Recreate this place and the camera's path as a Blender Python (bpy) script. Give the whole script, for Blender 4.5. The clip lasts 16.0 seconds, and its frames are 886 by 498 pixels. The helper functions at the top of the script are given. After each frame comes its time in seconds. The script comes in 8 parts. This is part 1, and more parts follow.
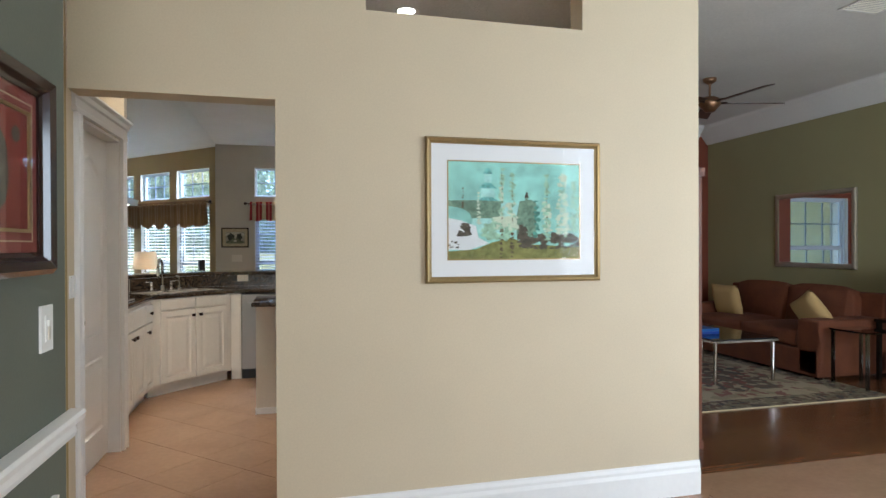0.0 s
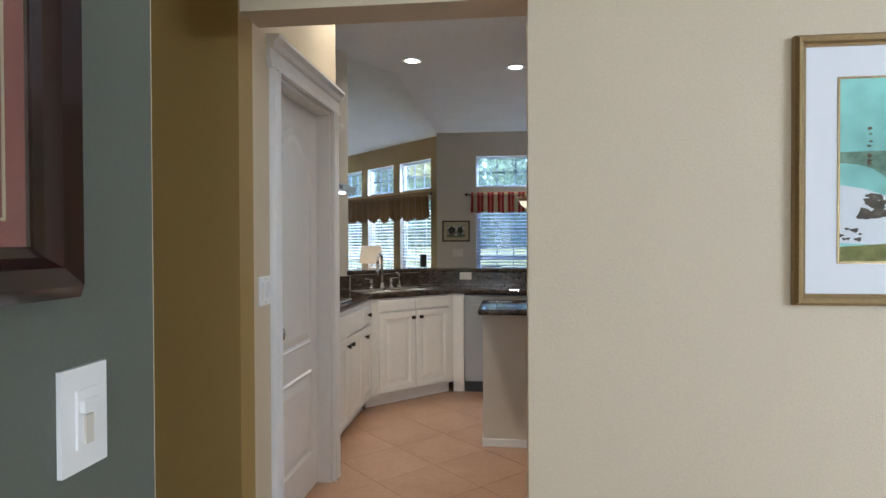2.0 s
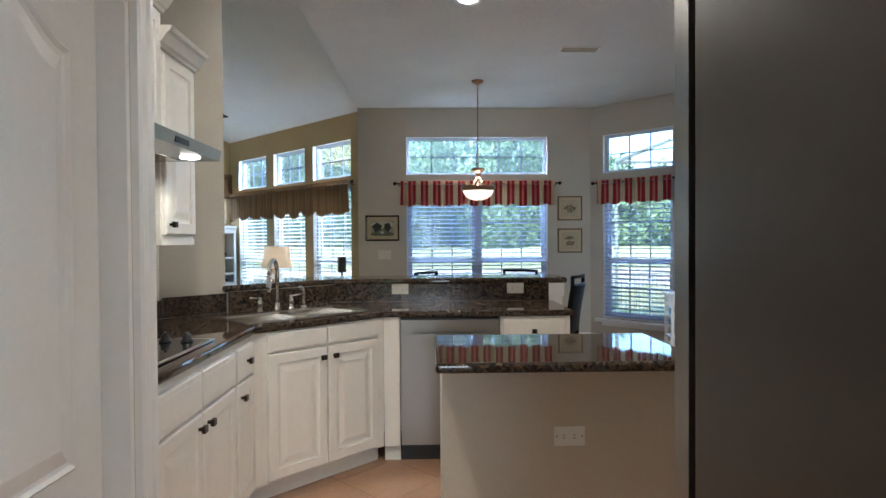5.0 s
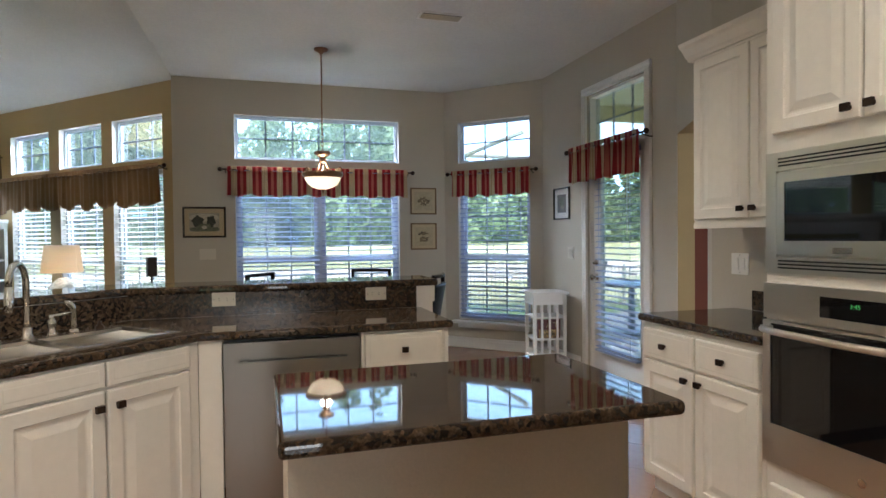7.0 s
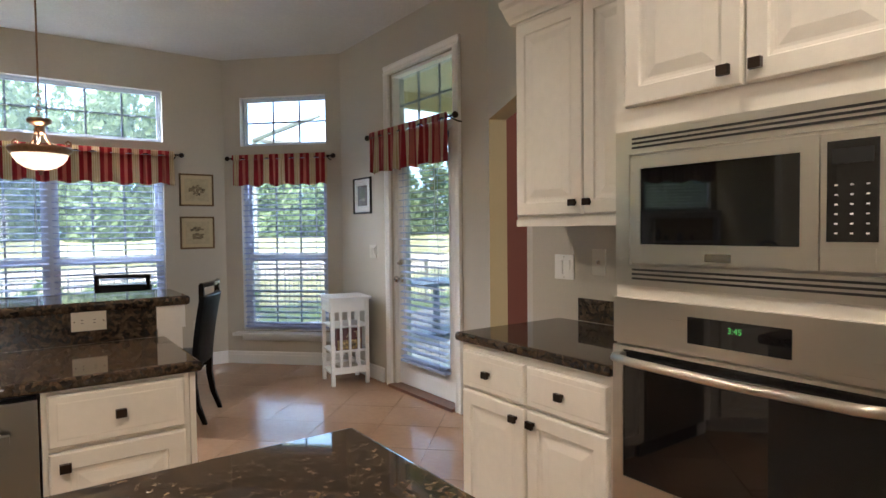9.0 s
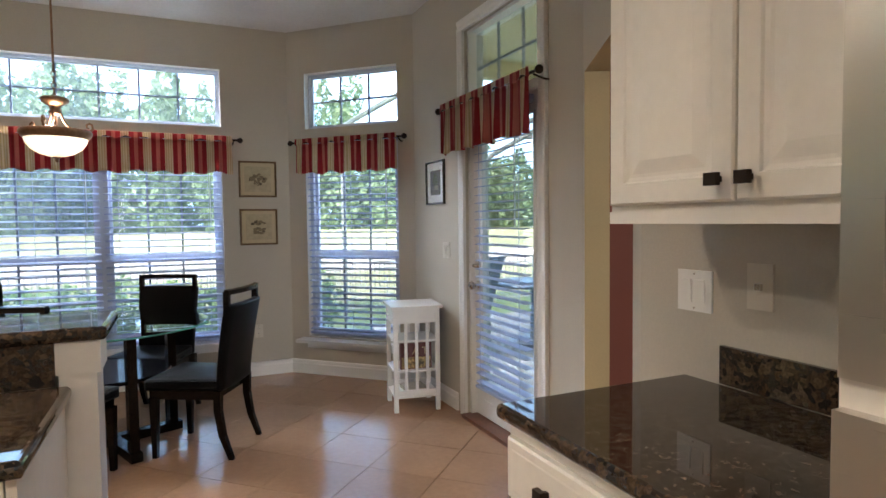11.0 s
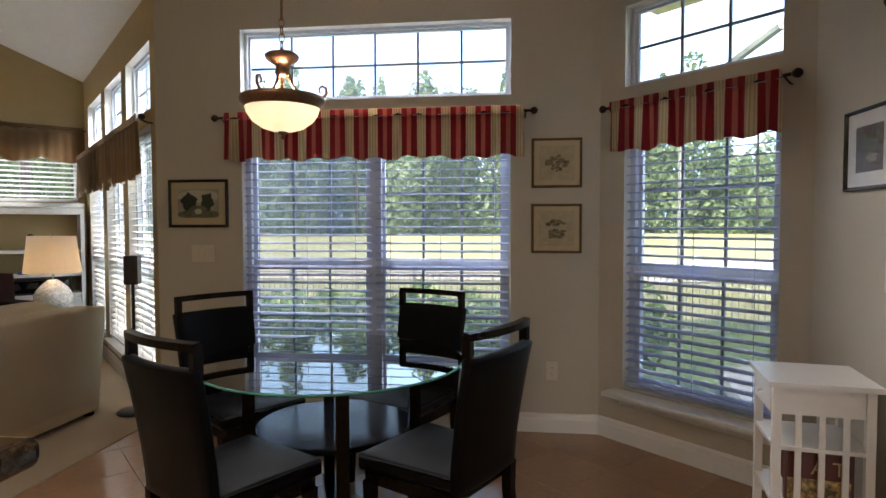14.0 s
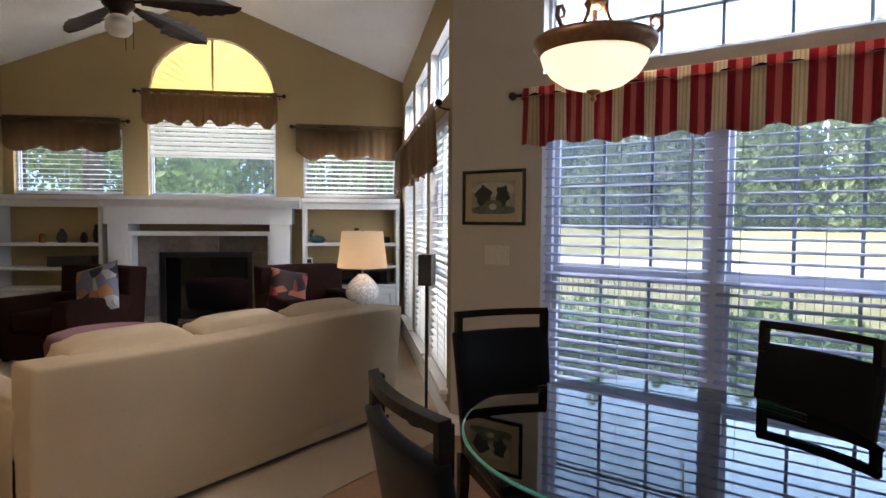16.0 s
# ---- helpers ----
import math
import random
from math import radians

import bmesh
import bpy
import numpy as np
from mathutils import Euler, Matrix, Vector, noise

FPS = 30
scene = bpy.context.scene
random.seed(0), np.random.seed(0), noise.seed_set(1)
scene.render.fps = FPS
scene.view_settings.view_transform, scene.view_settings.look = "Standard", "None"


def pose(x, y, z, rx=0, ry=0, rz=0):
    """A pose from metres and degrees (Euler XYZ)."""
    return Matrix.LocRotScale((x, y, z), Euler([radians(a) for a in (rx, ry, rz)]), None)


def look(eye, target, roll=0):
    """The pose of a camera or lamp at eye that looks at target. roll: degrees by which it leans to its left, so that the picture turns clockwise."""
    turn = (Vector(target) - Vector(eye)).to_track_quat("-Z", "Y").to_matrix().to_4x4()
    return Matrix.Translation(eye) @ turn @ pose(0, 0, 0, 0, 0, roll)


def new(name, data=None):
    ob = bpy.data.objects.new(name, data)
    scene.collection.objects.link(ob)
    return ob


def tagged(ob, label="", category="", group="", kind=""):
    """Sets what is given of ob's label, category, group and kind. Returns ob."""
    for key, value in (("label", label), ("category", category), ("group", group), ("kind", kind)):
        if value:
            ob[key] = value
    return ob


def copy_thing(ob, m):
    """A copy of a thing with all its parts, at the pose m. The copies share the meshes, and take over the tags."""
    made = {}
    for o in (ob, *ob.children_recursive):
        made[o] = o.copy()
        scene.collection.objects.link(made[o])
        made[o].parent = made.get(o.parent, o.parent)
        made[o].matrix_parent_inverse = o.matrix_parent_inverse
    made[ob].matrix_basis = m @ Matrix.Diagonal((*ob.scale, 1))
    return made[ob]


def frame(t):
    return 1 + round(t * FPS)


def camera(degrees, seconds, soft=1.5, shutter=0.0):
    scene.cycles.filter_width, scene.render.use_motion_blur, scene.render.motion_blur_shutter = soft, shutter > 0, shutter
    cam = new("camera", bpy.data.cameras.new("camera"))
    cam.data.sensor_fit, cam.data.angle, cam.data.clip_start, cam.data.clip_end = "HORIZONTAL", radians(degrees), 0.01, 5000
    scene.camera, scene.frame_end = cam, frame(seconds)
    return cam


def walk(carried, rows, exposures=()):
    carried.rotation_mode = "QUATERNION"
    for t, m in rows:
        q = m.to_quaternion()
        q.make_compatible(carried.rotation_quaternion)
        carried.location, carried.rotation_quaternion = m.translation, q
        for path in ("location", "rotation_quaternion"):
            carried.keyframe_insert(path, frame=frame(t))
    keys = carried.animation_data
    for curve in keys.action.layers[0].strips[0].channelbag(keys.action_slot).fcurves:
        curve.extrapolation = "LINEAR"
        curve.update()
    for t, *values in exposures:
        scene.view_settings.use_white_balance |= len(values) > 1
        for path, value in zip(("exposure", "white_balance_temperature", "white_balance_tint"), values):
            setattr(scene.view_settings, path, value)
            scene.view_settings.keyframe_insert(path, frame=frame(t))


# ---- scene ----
cam = camera(73.7, 16.0)
PATH = [
    (0, (0.225, -0.003, 1.349), (0.714, 1.937, 1.339), -0.2),
    (0.5, (0.173, 0.244, 1.347), (0.423, 2.229, 1.333), -0.2),
    (1, (0.169, 0.521, 1.337), (0.214, 2.521, 1.318), -0.1),
    (1.5, (0.165, 0.8, 1.332), (0.054, 2.797, 1.309), -0.1),
    (2, (0.089, 1.114, 1.341), (-0.13, 3.102, 1.315), -0.2),
    (2.5, (0.035, 1.398, 1.36), (-0.244, 3.378, 1.327), -0.2),
    (3, (0.037, 1.708, 1.383), (-0.251, 3.686, 1.349), -0.5),
    (3.5, (0.011, 2.008, 1.376), (-0.228, 3.993, 1.346), -0.7),
    (3.7, (-0.015, 2.139, 1.364), (-0.221, 4.128, 1.335), -0.7),
    (5.8, (-0.151, 3.108, 1.333), (0.079, 5.095, 1.304), -0.5),
    (6, (-0.159, 3.208, 1.329), (0.121, 5.188, 1.299), -0.6),
    (6.5, (-0.162, 3.398, 1.323), (0.253, 5.354, 1.288), -0.5),
    (7, (-0.118, 3.589, 1.318), (0.461, 5.503, 1.277), -0.6),
    (7.5, (-0.052, 3.745, 1.324), (0.711, 5.593, 1.278), -0.6),
    (8, (0.019, 3.899, 1.32), (0.952, 5.667, 1.27), -0.7),
    (8.5, (0.123, 4.122, 1.339), (1.197, 5.808, 1.281), -0.7),
    (8.7, (0.173, 4.191, 1.339), (1.287, 5.85, 1.278), -0.6),
    (9.4, (0.43, 4.36, 1.348), (1.63, 5.96, 1.272), -0.7),
    (10.1, (0.725, 4.585, 1.36), (1.845, 6.24, 1.27), -0.8),
    (10.8, (0.956, 4.902, 1.368), (1.846, 6.691, 1.271), -0.9),
    (11, (1.027, 4.978, 1.36), (1.852, 6.797, 1.265), -0.7),
    (11.5, (1.212, 5.188, 1.369), (1.859, 7.078, 1.274), -0.7),
    (12, (1.292, 5.436, 1.364), (1.776, 7.374, 1.272), -0.5),
    (12.5, (1.347, 5.747, 1.354), (1.658, 7.72, 1.272), -0.4),
    (13, (1.409, 6.023, 1.336), (1.543, 8.017, 1.258), -0.3),
    (13.5, (1.454, 6.299, 1.348), (1.41, 8.297, 1.271), -0.2),
    (14, (1.443, 6.554, 1.342), (1.202, 8.538, 1.265), -0.1),
    (14.5, (1.402, 6.825, 1.36), (0.943, 8.77, 1.271), -0.1),
    (15, (1.33, 7.058, 1.349), (0.634, 8.931, 1.259), -0.0),
    (15.5, (1.211, 7.296, 1.335), (0.266, 9.057, 1.252), 0.3),
    (16, (1.116, 7.359, 1.365), (-0.056, 8.977, 1.267), 0.4),
]
EXPOSURES = [(0.0, 0.94, 5850, 9), (1.0, 0.76, 5650, 10), (2.0, 0.97, 5450, 10), (3.0, 0.86, 5500, 11), (3.5, 0.97, 5350, 10), (6.0, 1.22, 5550, 8), (7.0, 1.06, 5950, 10), (8.5, 1.23, 6350, 14), (11.0, 1.30, 6300, 14), (12.0, 1.06, 6350, 12), (12.5, 1.08, 6900, 15), (13.5, 0.64, 7500, 17), (14.5, 0.74, 7000, 19), (15.0, 0.78, 7300, 24), (16.0, 0.82, 6750, 22)]
walk(cam, [(t, look(eye, target, roll)) for t, eye, target, roll in PATH], EXPOSURES)

# ---- world, sun, large lights ----
SKY = 0.15
SUN = 5.0
world = bpy.data.worlds.new("world")
scene.world = world
world.use_nodes = True
wt = world.node_tree
wt.nodes.clear()
sky = wt.nodes.new("ShaderNodeTexSky")
sky.sky_type = "NISHITA"
sky.sun_disc = False
sky.sun_elevation = radians(52)
sky.sun_rotation = radians(215)
sky.dust_density = 9.0
sky.air_density = 0.8
bg = wt.nodes.new("ShaderNodeBackground")
bg.inputs["Strength"].default_value = SKY
wo = wt.nodes.new("ShaderNodeOutputWorld")
wt.links.new(sky.outputs[0], bg.inputs[0])
wt.links.new(bg.outputs[0], wo.inputs[0])
sd = bpy.data.lights.new("sun", "SUN")
sd.energy, sd.angle, sd.color = SUN, radians(0.6), (1.0, 0.94, 0.84)
sun = new("sun", sd)
sun.matrix_world = look((-9, -12, 22), (0, 4, 0))


def area_light(name, eye, target, w, h, watts, color=(1, 1, 1)):
    d = bpy.data.lights.new(name, "AREA")
    d.shape, d.size, d.size_y, d.energy, d.color = "RECTANGLE", w, h, watts, color
    o = new(name, d)
    o.matrix_world = look(eye, target)
    return o


def disc_light(name, x, y, z, r, watts, color, spread=150):
    d = bpy.data.lights.new(name, "AREA")
    d.shape, d.size, d.energy, d.color, d.spread = "DISK", 2 * r, watts, color, radians(spread)
    o = new(name, d)
    o.matrix_world = look((x, y, z), (x, y + 0.001, 0))
    return o


def bulb(name, x, y, z, r, watts, color):
    d = bpy.data.lights.new(name, "POINT")
    d.energy, d.shadow_soft_size, d.color = watts, r, color
    o = new(name, d)
    o.location = (x, y, z)
    return o


DAY = (0.86, 0.94, 1.0)
WARM = (1.0, 0.86, 0.67)
LAMP = (1.0, 0.78, 0.52)
# daylight from the entrance glazing behind the walk, and from the front windows of the living room
area_light("entry_daylight", (0.6, -3.05, 2.0), (0.6, 0, 1.9), 2.2, 1.8, 46, (1.0, 0.97, 0.92))
area_light("living_window_daylight", (4.3, -0.75, 1.6), (4.3, 3, 1.3), 2.2, 1.8, 80, DAY)
# sky light that falls through the nook's and family room's glazing
area_light("nook_daylight", (0.5, 11.3, 3.62), (0.4, 8.0, 1.2), 2.2, 0.8, 190, DAY)
area_light("bay_daylight", (2.98, 10.88, 3.55), (1.5, 9.2, 0.8), 0.9, 0.5, 145, DAY)
area_light("family_daylight", (-1.4, 12.8, 3.9), (-3.2, 10.6, 0.5), 2.6, 0.8, 385, DAY)
area_light("arch_daylight", (-6.1, 13.0, 3.6), (-4.2, 10.6, 0.6), 2.0, 0.8, 285, DAY)

# ---- materials ----
def mat(name, color, rough=0.5, metal=0.0, grain=0.0, grain_scale=40.0, blotch=0.0, blotch_scale=2.0,
        bump=0.0, bump_scale=80.0, coat=0.0, emit=0.0, vary=0.0, spec=0.5, subsurface=0.0):
    """A painted, woven or cast surface: fine grain, broad blotches, relief, and a shift from piece to piece."""
    m = bpy.data.materials.new(name)
    m.use_nodes = True
    nt = m.node_tree
    b = nt.nodes["Principled BSDF"]
    b.inputs["Roughness"].default_value = rough
    b.inputs["Metallic"].default_value = metal
    b.inputs["Coat Weight"].default_value = coat
    b.inputs["Coat Roughness"].default_value = 0.08
    b.inputs["Specular IOR Level"].default_value = spec
    if emit:
        b.inputs["Emission Color"].default_value = (*color, 1)
        b.inputs["Emission Strength"].default_value = emit
    geo = nt.nodes.new("ShaderNodeNewGeometry")
    rgb = nt.nodes.new("ShaderNodeRGB")
    rgb.outputs[0].default_value = (*color, 1)
    out = rgb.outputs[0]

    def scaled(sock, amount, scale, detail):
        n = nt.nodes.new("ShaderNodeTexNoise")
        n.inputs["Scale"].default_value = scale
        n.inputs["Detail"].default_value = detail
        nt.links.new(geo.outputs["Position"], n.inputs["Vector"])
        r = nt.nodes.new("ShaderNodeMapRange")
        r.inputs["From Min"].default_value, r.inputs["From Max"].default_value = 0.3, 0.7
        r.inputs["To Min"].default_value, r.inputs["To Max"].default_value = 1 - amount, 1 + amount
        nt.links.new(n.outputs["Fac"], r.inputs["Value"])
        v = nt.nodes.new("ShaderNodeVectorMath")
        v.operation = "SCALE"
        nt.links.new(sock, v.inputs[0])
        nt.links.new(r.outputs[0], v.inputs["Scale"])
        return v.outputs[0]

    if grain:
        out = scaled(out, grain, grain_scale, 4)
    if blotch:
        out = scaled(out, blotch, blotch_scale, 3)
    if vary:
        oi = nt.nodes.new("ShaderNodeObjectInfo")
        r = nt.nodes.new("ShaderNodeMapRange")
        r.inputs["To Min"].default_value, r.inputs["To Max"].default_value = 1 - vary, 1 + vary
        nt.links.new(oi.outputs["Random"], r.inputs["Value"])
        v = nt.nodes.new("ShaderNodeVectorMath")
        v.operation = "SCALE"
        nt.links.new(out, v.inputs[0])
        nt.links.new(r.outputs[0], v.inputs["Scale"])
        out = v.outputs[0]
    nt.links.new(out, b.inputs["Base Color"])
    if bump:
        n = nt.nodes.new("ShaderNodeTexNoise")
        n.inputs["Scale"].default_value = bump_scale
        n.inputs["Detail"].default_value = 5
        nt.links.new(geo.outputs["Position"], n.inputs["Vector"])
        bp = nt.nodes.new("ShaderNodeBump")
        bp.inputs["Strength"].default_value = bump
        bp.inputs["Distance"].default_value = 0.01
        nt.links.new(n.outputs["Fac"], bp.inputs["Height"])
        nt.links.new(bp.outputs[0], b.inputs["Normal"])
    return m


def granite(name, rough=0.035):
    m = mat(name, (0.05, 0.035, 0.025), rough, spec=0.6)
    nt = m.node_tree
    b = nt.nodes["Principled BSDF"]
    geo = nt.nodes.new("ShaderNodeNewGeometry")
    wob = nt.nodes.new("ShaderNodeTexNoise")
    wob.inputs["Scale"].default_value = 9
    wob.inputs["Detail"].default_value = 3
    nt.links.new(geo.outputs["Position"], wob.inputs["Vector"])
    mix = nt.nodes.new("ShaderNodeVectorMath")
    mix.operation = "MULTIPLY_ADD"
    mix.inputs[1].default_value = (0.03, 0.03, 0.03)
    nt.links.new(wob.outputs["Color"], mix.inputs[0])
    nt.links.new(geo.outputs["Position"], mix.inputs[2])
    vor = nt.nodes.new("ShaderNodeTexVoronoi")
    vor.inputs["Scale"].default_value = 82
    vor.inputs["Randomness"].default_value = 1.0
    nt.links.new(mix.outputs[0], vor.inputs["Vector"])
    sep = nt.nodes.new("ShaderNodeSeparateColor")
    nt.links.new(vor.outputs["Color"], sep.inputs[0])
    ramp = nt.nodes.new("ShaderNodeValToRGB")
    e = ramp.color_ramp.elements
    e[0].position, e[0].color = 0.0, (0.012, 0.009, 0.008, 1)
    e[1].position, e[1].color = 1.0, (0.095, 0.064, 0.041, 1)
    for p, c in ((0.3, (0.022, 0.015, 0.011, 1)), (0.55, (0.050, 0.032, 0.020, 1)), (0.85, (0.076, 0.051, 0.032, 1))):
        k = e.new(p)
        k.color = c
    nt.links.new(sep.outputs[0], ramp.inputs[0])
    fine = nt.nodes.new("ShaderNodeTexNoise")
    fine.inputs["Scale"].default_value = 160
    nt.links.new(geo.outputs["Position"], fine.inputs["Vector"])
    r = nt.nodes.new("ShaderNodeMapRange")
    r.inputs["From Min"].default_value, r.inputs["From Max"].default_value = 0.35, 0.65
    r.inputs["To Min"].default_value, r.inputs["To Max"].default_value = 0.6, 1.3
    nt.links.new(fine.outputs["Fac"], r.inputs["Value"])
    v = nt.nodes.new("ShaderNodeVectorMath")
    v.operation = "SCALE"
    nt.links.new(ramp.outputs[0], v.inputs[0])
    nt.links.new(r.outputs[0], v.inputs["Scale"])
    nt.links.new(v.outputs[0], b.inputs["Base Color"])
    return m


def striped(name, stops, period, rough=0.9):
    """Woven cloth with stripes along the object's own x; stops: (position in the period, colour)."""
    m = mat(name, (0.5, 0.5, 0.5), rough, bump=0.15, bump_scale=500)
    nt = m.node_tree
    b = nt.nodes["Principled BSDF"]
    tc = nt.nodes.new("ShaderNodeTexCoord")
    sx = nt.nodes.new("ShaderNodeSeparateXYZ")
    nt.links.new(tc.outputs["Object"], sx.inputs[0])
    d = nt.nodes.new("ShaderNodeMath")
    d.operation = "DIVIDE"
    d.inputs[1].default_value = period
    nt.links.new(sx.outputs[0], d.inputs[0])
    f = nt.nodes.new("ShaderNodeMath")
    f.operation = "FRACT"
    nt.links.new(d.outputs[0], f.inputs[0])
    ramp = nt.nodes.new("ShaderNodeValToRGB")
    ramp.color_ramp.interpolation = "CONSTANT"
    e = ramp.color_ramp.elements
    e[0].position, e[0].color = stops[0][0], (*stops[0][1], 1)
    e[1].position, e[1].color = stops[1][0], (*stops[1][1], 1)
    for p, c in stops[2:]:
        k = e.new(p)
        k.color = (*c, 1)
    nt.links.new(f.outputs[0], ramp.inputs[0])
    n = nt.nodes.new("ShaderNodeTexNoise")
    n.inputs["Scale"].default_value = 300
    nt.links.new(tc.outputs["Object"], n.inputs["Vector"])
    r = nt.nodes.new("ShaderNodeMapRange")
    r.inputs["To Min"].default_value, r.inputs["To Max"].default_value = 0.8, 1.2
    nt.links.new(n.outputs["Fac"], r.inputs["Value"])
    v = nt.nodes.new("ShaderNodeVectorMath")
    v.operation = "SCALE"
    nt.links.new(ramp.outputs[0], v.inputs[0])
    nt.links.new(r.outputs[0], v.inputs["Scale"])
    nt.links.new(v.outputs[0], b.inputs["Base Color"])
    b.inputs["Sheen Weight"].default_value = 0.2
    return m


def wood(name, dark, light, rough=0.35, scale=6.0, stretch=(1, 12, 12), coat=0.2, vary=0.0, spec=0.5):
    m = mat(name, dark, rough, coat=coat, vary=0.0, spec=spec)
    nt = m.node_tree
    b = nt.nodes["Principled BSDF"]
    tc = nt.nodes.new("ShaderNodeTexCoord")
    mp = nt.nodes.new("ShaderNodeMapping")
    mp.inputs["Scale"].default_value = stretch
    nt.links.new(tc.outputs["Object"], mp.inputs[0])
    n = nt.nodes.new("ShaderNodeTexNoise")
    n.inputs["Scale"].default_value = scale
    n.inputs["Detail"].default_value = 6
    n.inputs["Distortion"].default_value = 0.6
    if vary:
        oi = nt.nodes.new("ShaderNodeObjectInfo")
        n.noise_dimensions = "4D"
        mu = nt.nodes.new("ShaderNodeMath")
        mu.operation = "MULTIPLY"
        mu.inputs[1].default_value = 50
        nt.links.new(oi.outputs["Random"], mu.inputs[0])
        nt.links.new(mu.outputs[0], n.inputs["W"])
    nt.links.new(mp.outputs[0], n.inputs["Vector"])
    ramp = nt.nodes.new("ShaderNodeValToRGB")
    e = ramp.color_ramp.elements
    e[0].position, e[0].color = 0.3, (*dark, 1)
    e[1].position, e[1].color = 0.72, (*light, 1)
    nt.links.new(n.outputs["Fac"], ramp.inputs[0])
    out = ramp.outputs[0]
    if vary:
        r = nt.nodes.new("ShaderNodeMapRange")
        r.inputs["To Min"].default_value, r.inputs["To Max"].default_value = 1 - vary, 1 + vary
        nt.links.new(oi.outputs["Random"], r.inputs["Value"])
        v = nt.nodes.new("ShaderNodeVectorMath")
        v.operation = "SCALE"
        nt.links.new(out, v.inputs[0])
        nt.links.new(r.outputs[0], v.inputs["Scale"])
        out = v.outputs[0]
    nt.links.new(out, b.inputs["Base Color"])
    return m


def brushed(name, color, rough, stretch):
    m = mat(name, color, rough, metal=1.0)
    nt = m.node_tree
    b = nt.nodes["Principled BSDF"]
    geo = nt.nodes.new("ShaderNodeNewGeometry")
    mp = nt.nodes.new("ShaderNodeMapping")
    mp.inputs["Scale"].default_value = stretch
    nt.links.new(geo.outputs["Position"], mp.inputs[0])
    n = nt.nodes.new("ShaderNodeTexNoise")
    n.inputs["Scale"].default_value = 4
    n.inputs["Detail"].default_value = 4
    nt.links.new(mp.outputs[0], n.inputs["Vector"])
    r = nt.nodes.new("ShaderNodeMapRange")
    r.inputs["To Min"].default_value, r.inputs["To Max"].default_value = rough - 0.02, rough + 0.03
    nt.links.new(n.outputs["Fac"], r.inputs["Value"])
    nt.links.new(r.outputs[0], b.inputs["Roughness"])
    return m


def pane(name, tint, gloss=1.0, rough=0.0, veil=0.0):
    """Thin clear glazing: lets light straight through and mirrors by the Fresnel law; an optional blue scatter imitates
    veiling glare.
    """
    m = bpy.data.materials.new(name)
    m.use_nodes = True
    nt = m.node_tree
    nt.nodes.clear()
    o = nt.nodes.new("ShaderNodeOutputMaterial")
    t = nt.nodes.new("ShaderNodeBsdfTransparent")
    t.inputs[0].default_value = (*tint, 1)
    g = nt.nodes.new("ShaderNodeBsdfGlossy")
    g.inputs["Roughness"].default_value = rough
    fr = nt.nodes.new("ShaderNodeFresnel")
    fr.inputs[0].default_value = 1.5
    mu = nt.nodes.new("ShaderNodeMath")
    mu.operation = "MULTIPLY"
    mu.use_clamp = True
    mu.inputs[1].default_value = gloss
    nt.links.new(fr.outputs[0], mu.inputs[0])
    body = t.outputs[0]
    if veil:
        tl = nt.nodes.new("ShaderNodeBsdfTranslucent")
        tl.inputs[0].default_value = (0.62, 0.80, 0.95, 1)
        dm = nt.nodes.new("ShaderNodeMixShader")
        dm.inputs[0].default_value = veil
        nt.links.new(t.outputs[0], dm.inputs[1])
        nt.links.new(tl.outputs[0], dm.inputs[2])
        body = dm.outputs[0]
    mx = nt.nodes.new("ShaderNodeMixShader")
    nt.links.new(mu.outputs[0], mx.inputs[0])
    nt.links.new(body, mx.inputs[1])
    nt.links.new(g.outputs[0], mx.inputs[2])
    nt.links.new(mx.outputs[0], o.inputs[0])
    return m


def screen_mesh(name, color, cover):
    """Fine woven wire: most light passes between the wires."""
    m = mat(name, color, 0.7)
    nt = m.node_tree
    t = nt.nodes.new("ShaderNodeBsdfTransparent")
    mx = nt.nodes.new("ShaderNodeMixShader")
    mx.inputs[0].default_value = cover
    nt.links.new(t.outputs[0], mx.inputs[1])
    nt.links.new(nt.nodes["Principled BSDF"].outputs[0], mx.inputs[2])
    nt.links.new(mx.outputs[0], nt.nodes["Material Output"].inputs[0])
    return m


def leafy(name, dark, light):
    m = mat(name, dark, 0.55)
    nt = m.node_tree
    b = nt.nodes["Principled BSDF"]
    geo = nt.nodes.new("ShaderNodeNewGeometry")
    ramp = nt.nodes.new("ShaderNodeValToRGB")
    ramp.color_ramp.elements[0].color = (*dark, 1)
    ramp.color_ramp.elements[1].color = (*light, 1)
    nt.links.new(geo.outputs["Random Per Island"], ramp.inputs[0])
    nt.links.new(ramp.outputs[0], b.inputs["Base Color"])
    t = nt.nodes.new("ShaderNodeBsdfTranslucent")
    nt.links.new(ramp.outputs[0], t.inputs[0])
    mx = nt.nodes.new("ShaderNodeMixShader")
    mx.inputs[0].default_value = 0.4
    nt.links.new(b.outputs[0], mx.inputs[1])
    nt.links.new(t.outputs[0], mx.inputs[2])
    nt.links.new(mx.outputs[0], nt.nodes["Material Output"].inputs[0])
    return m


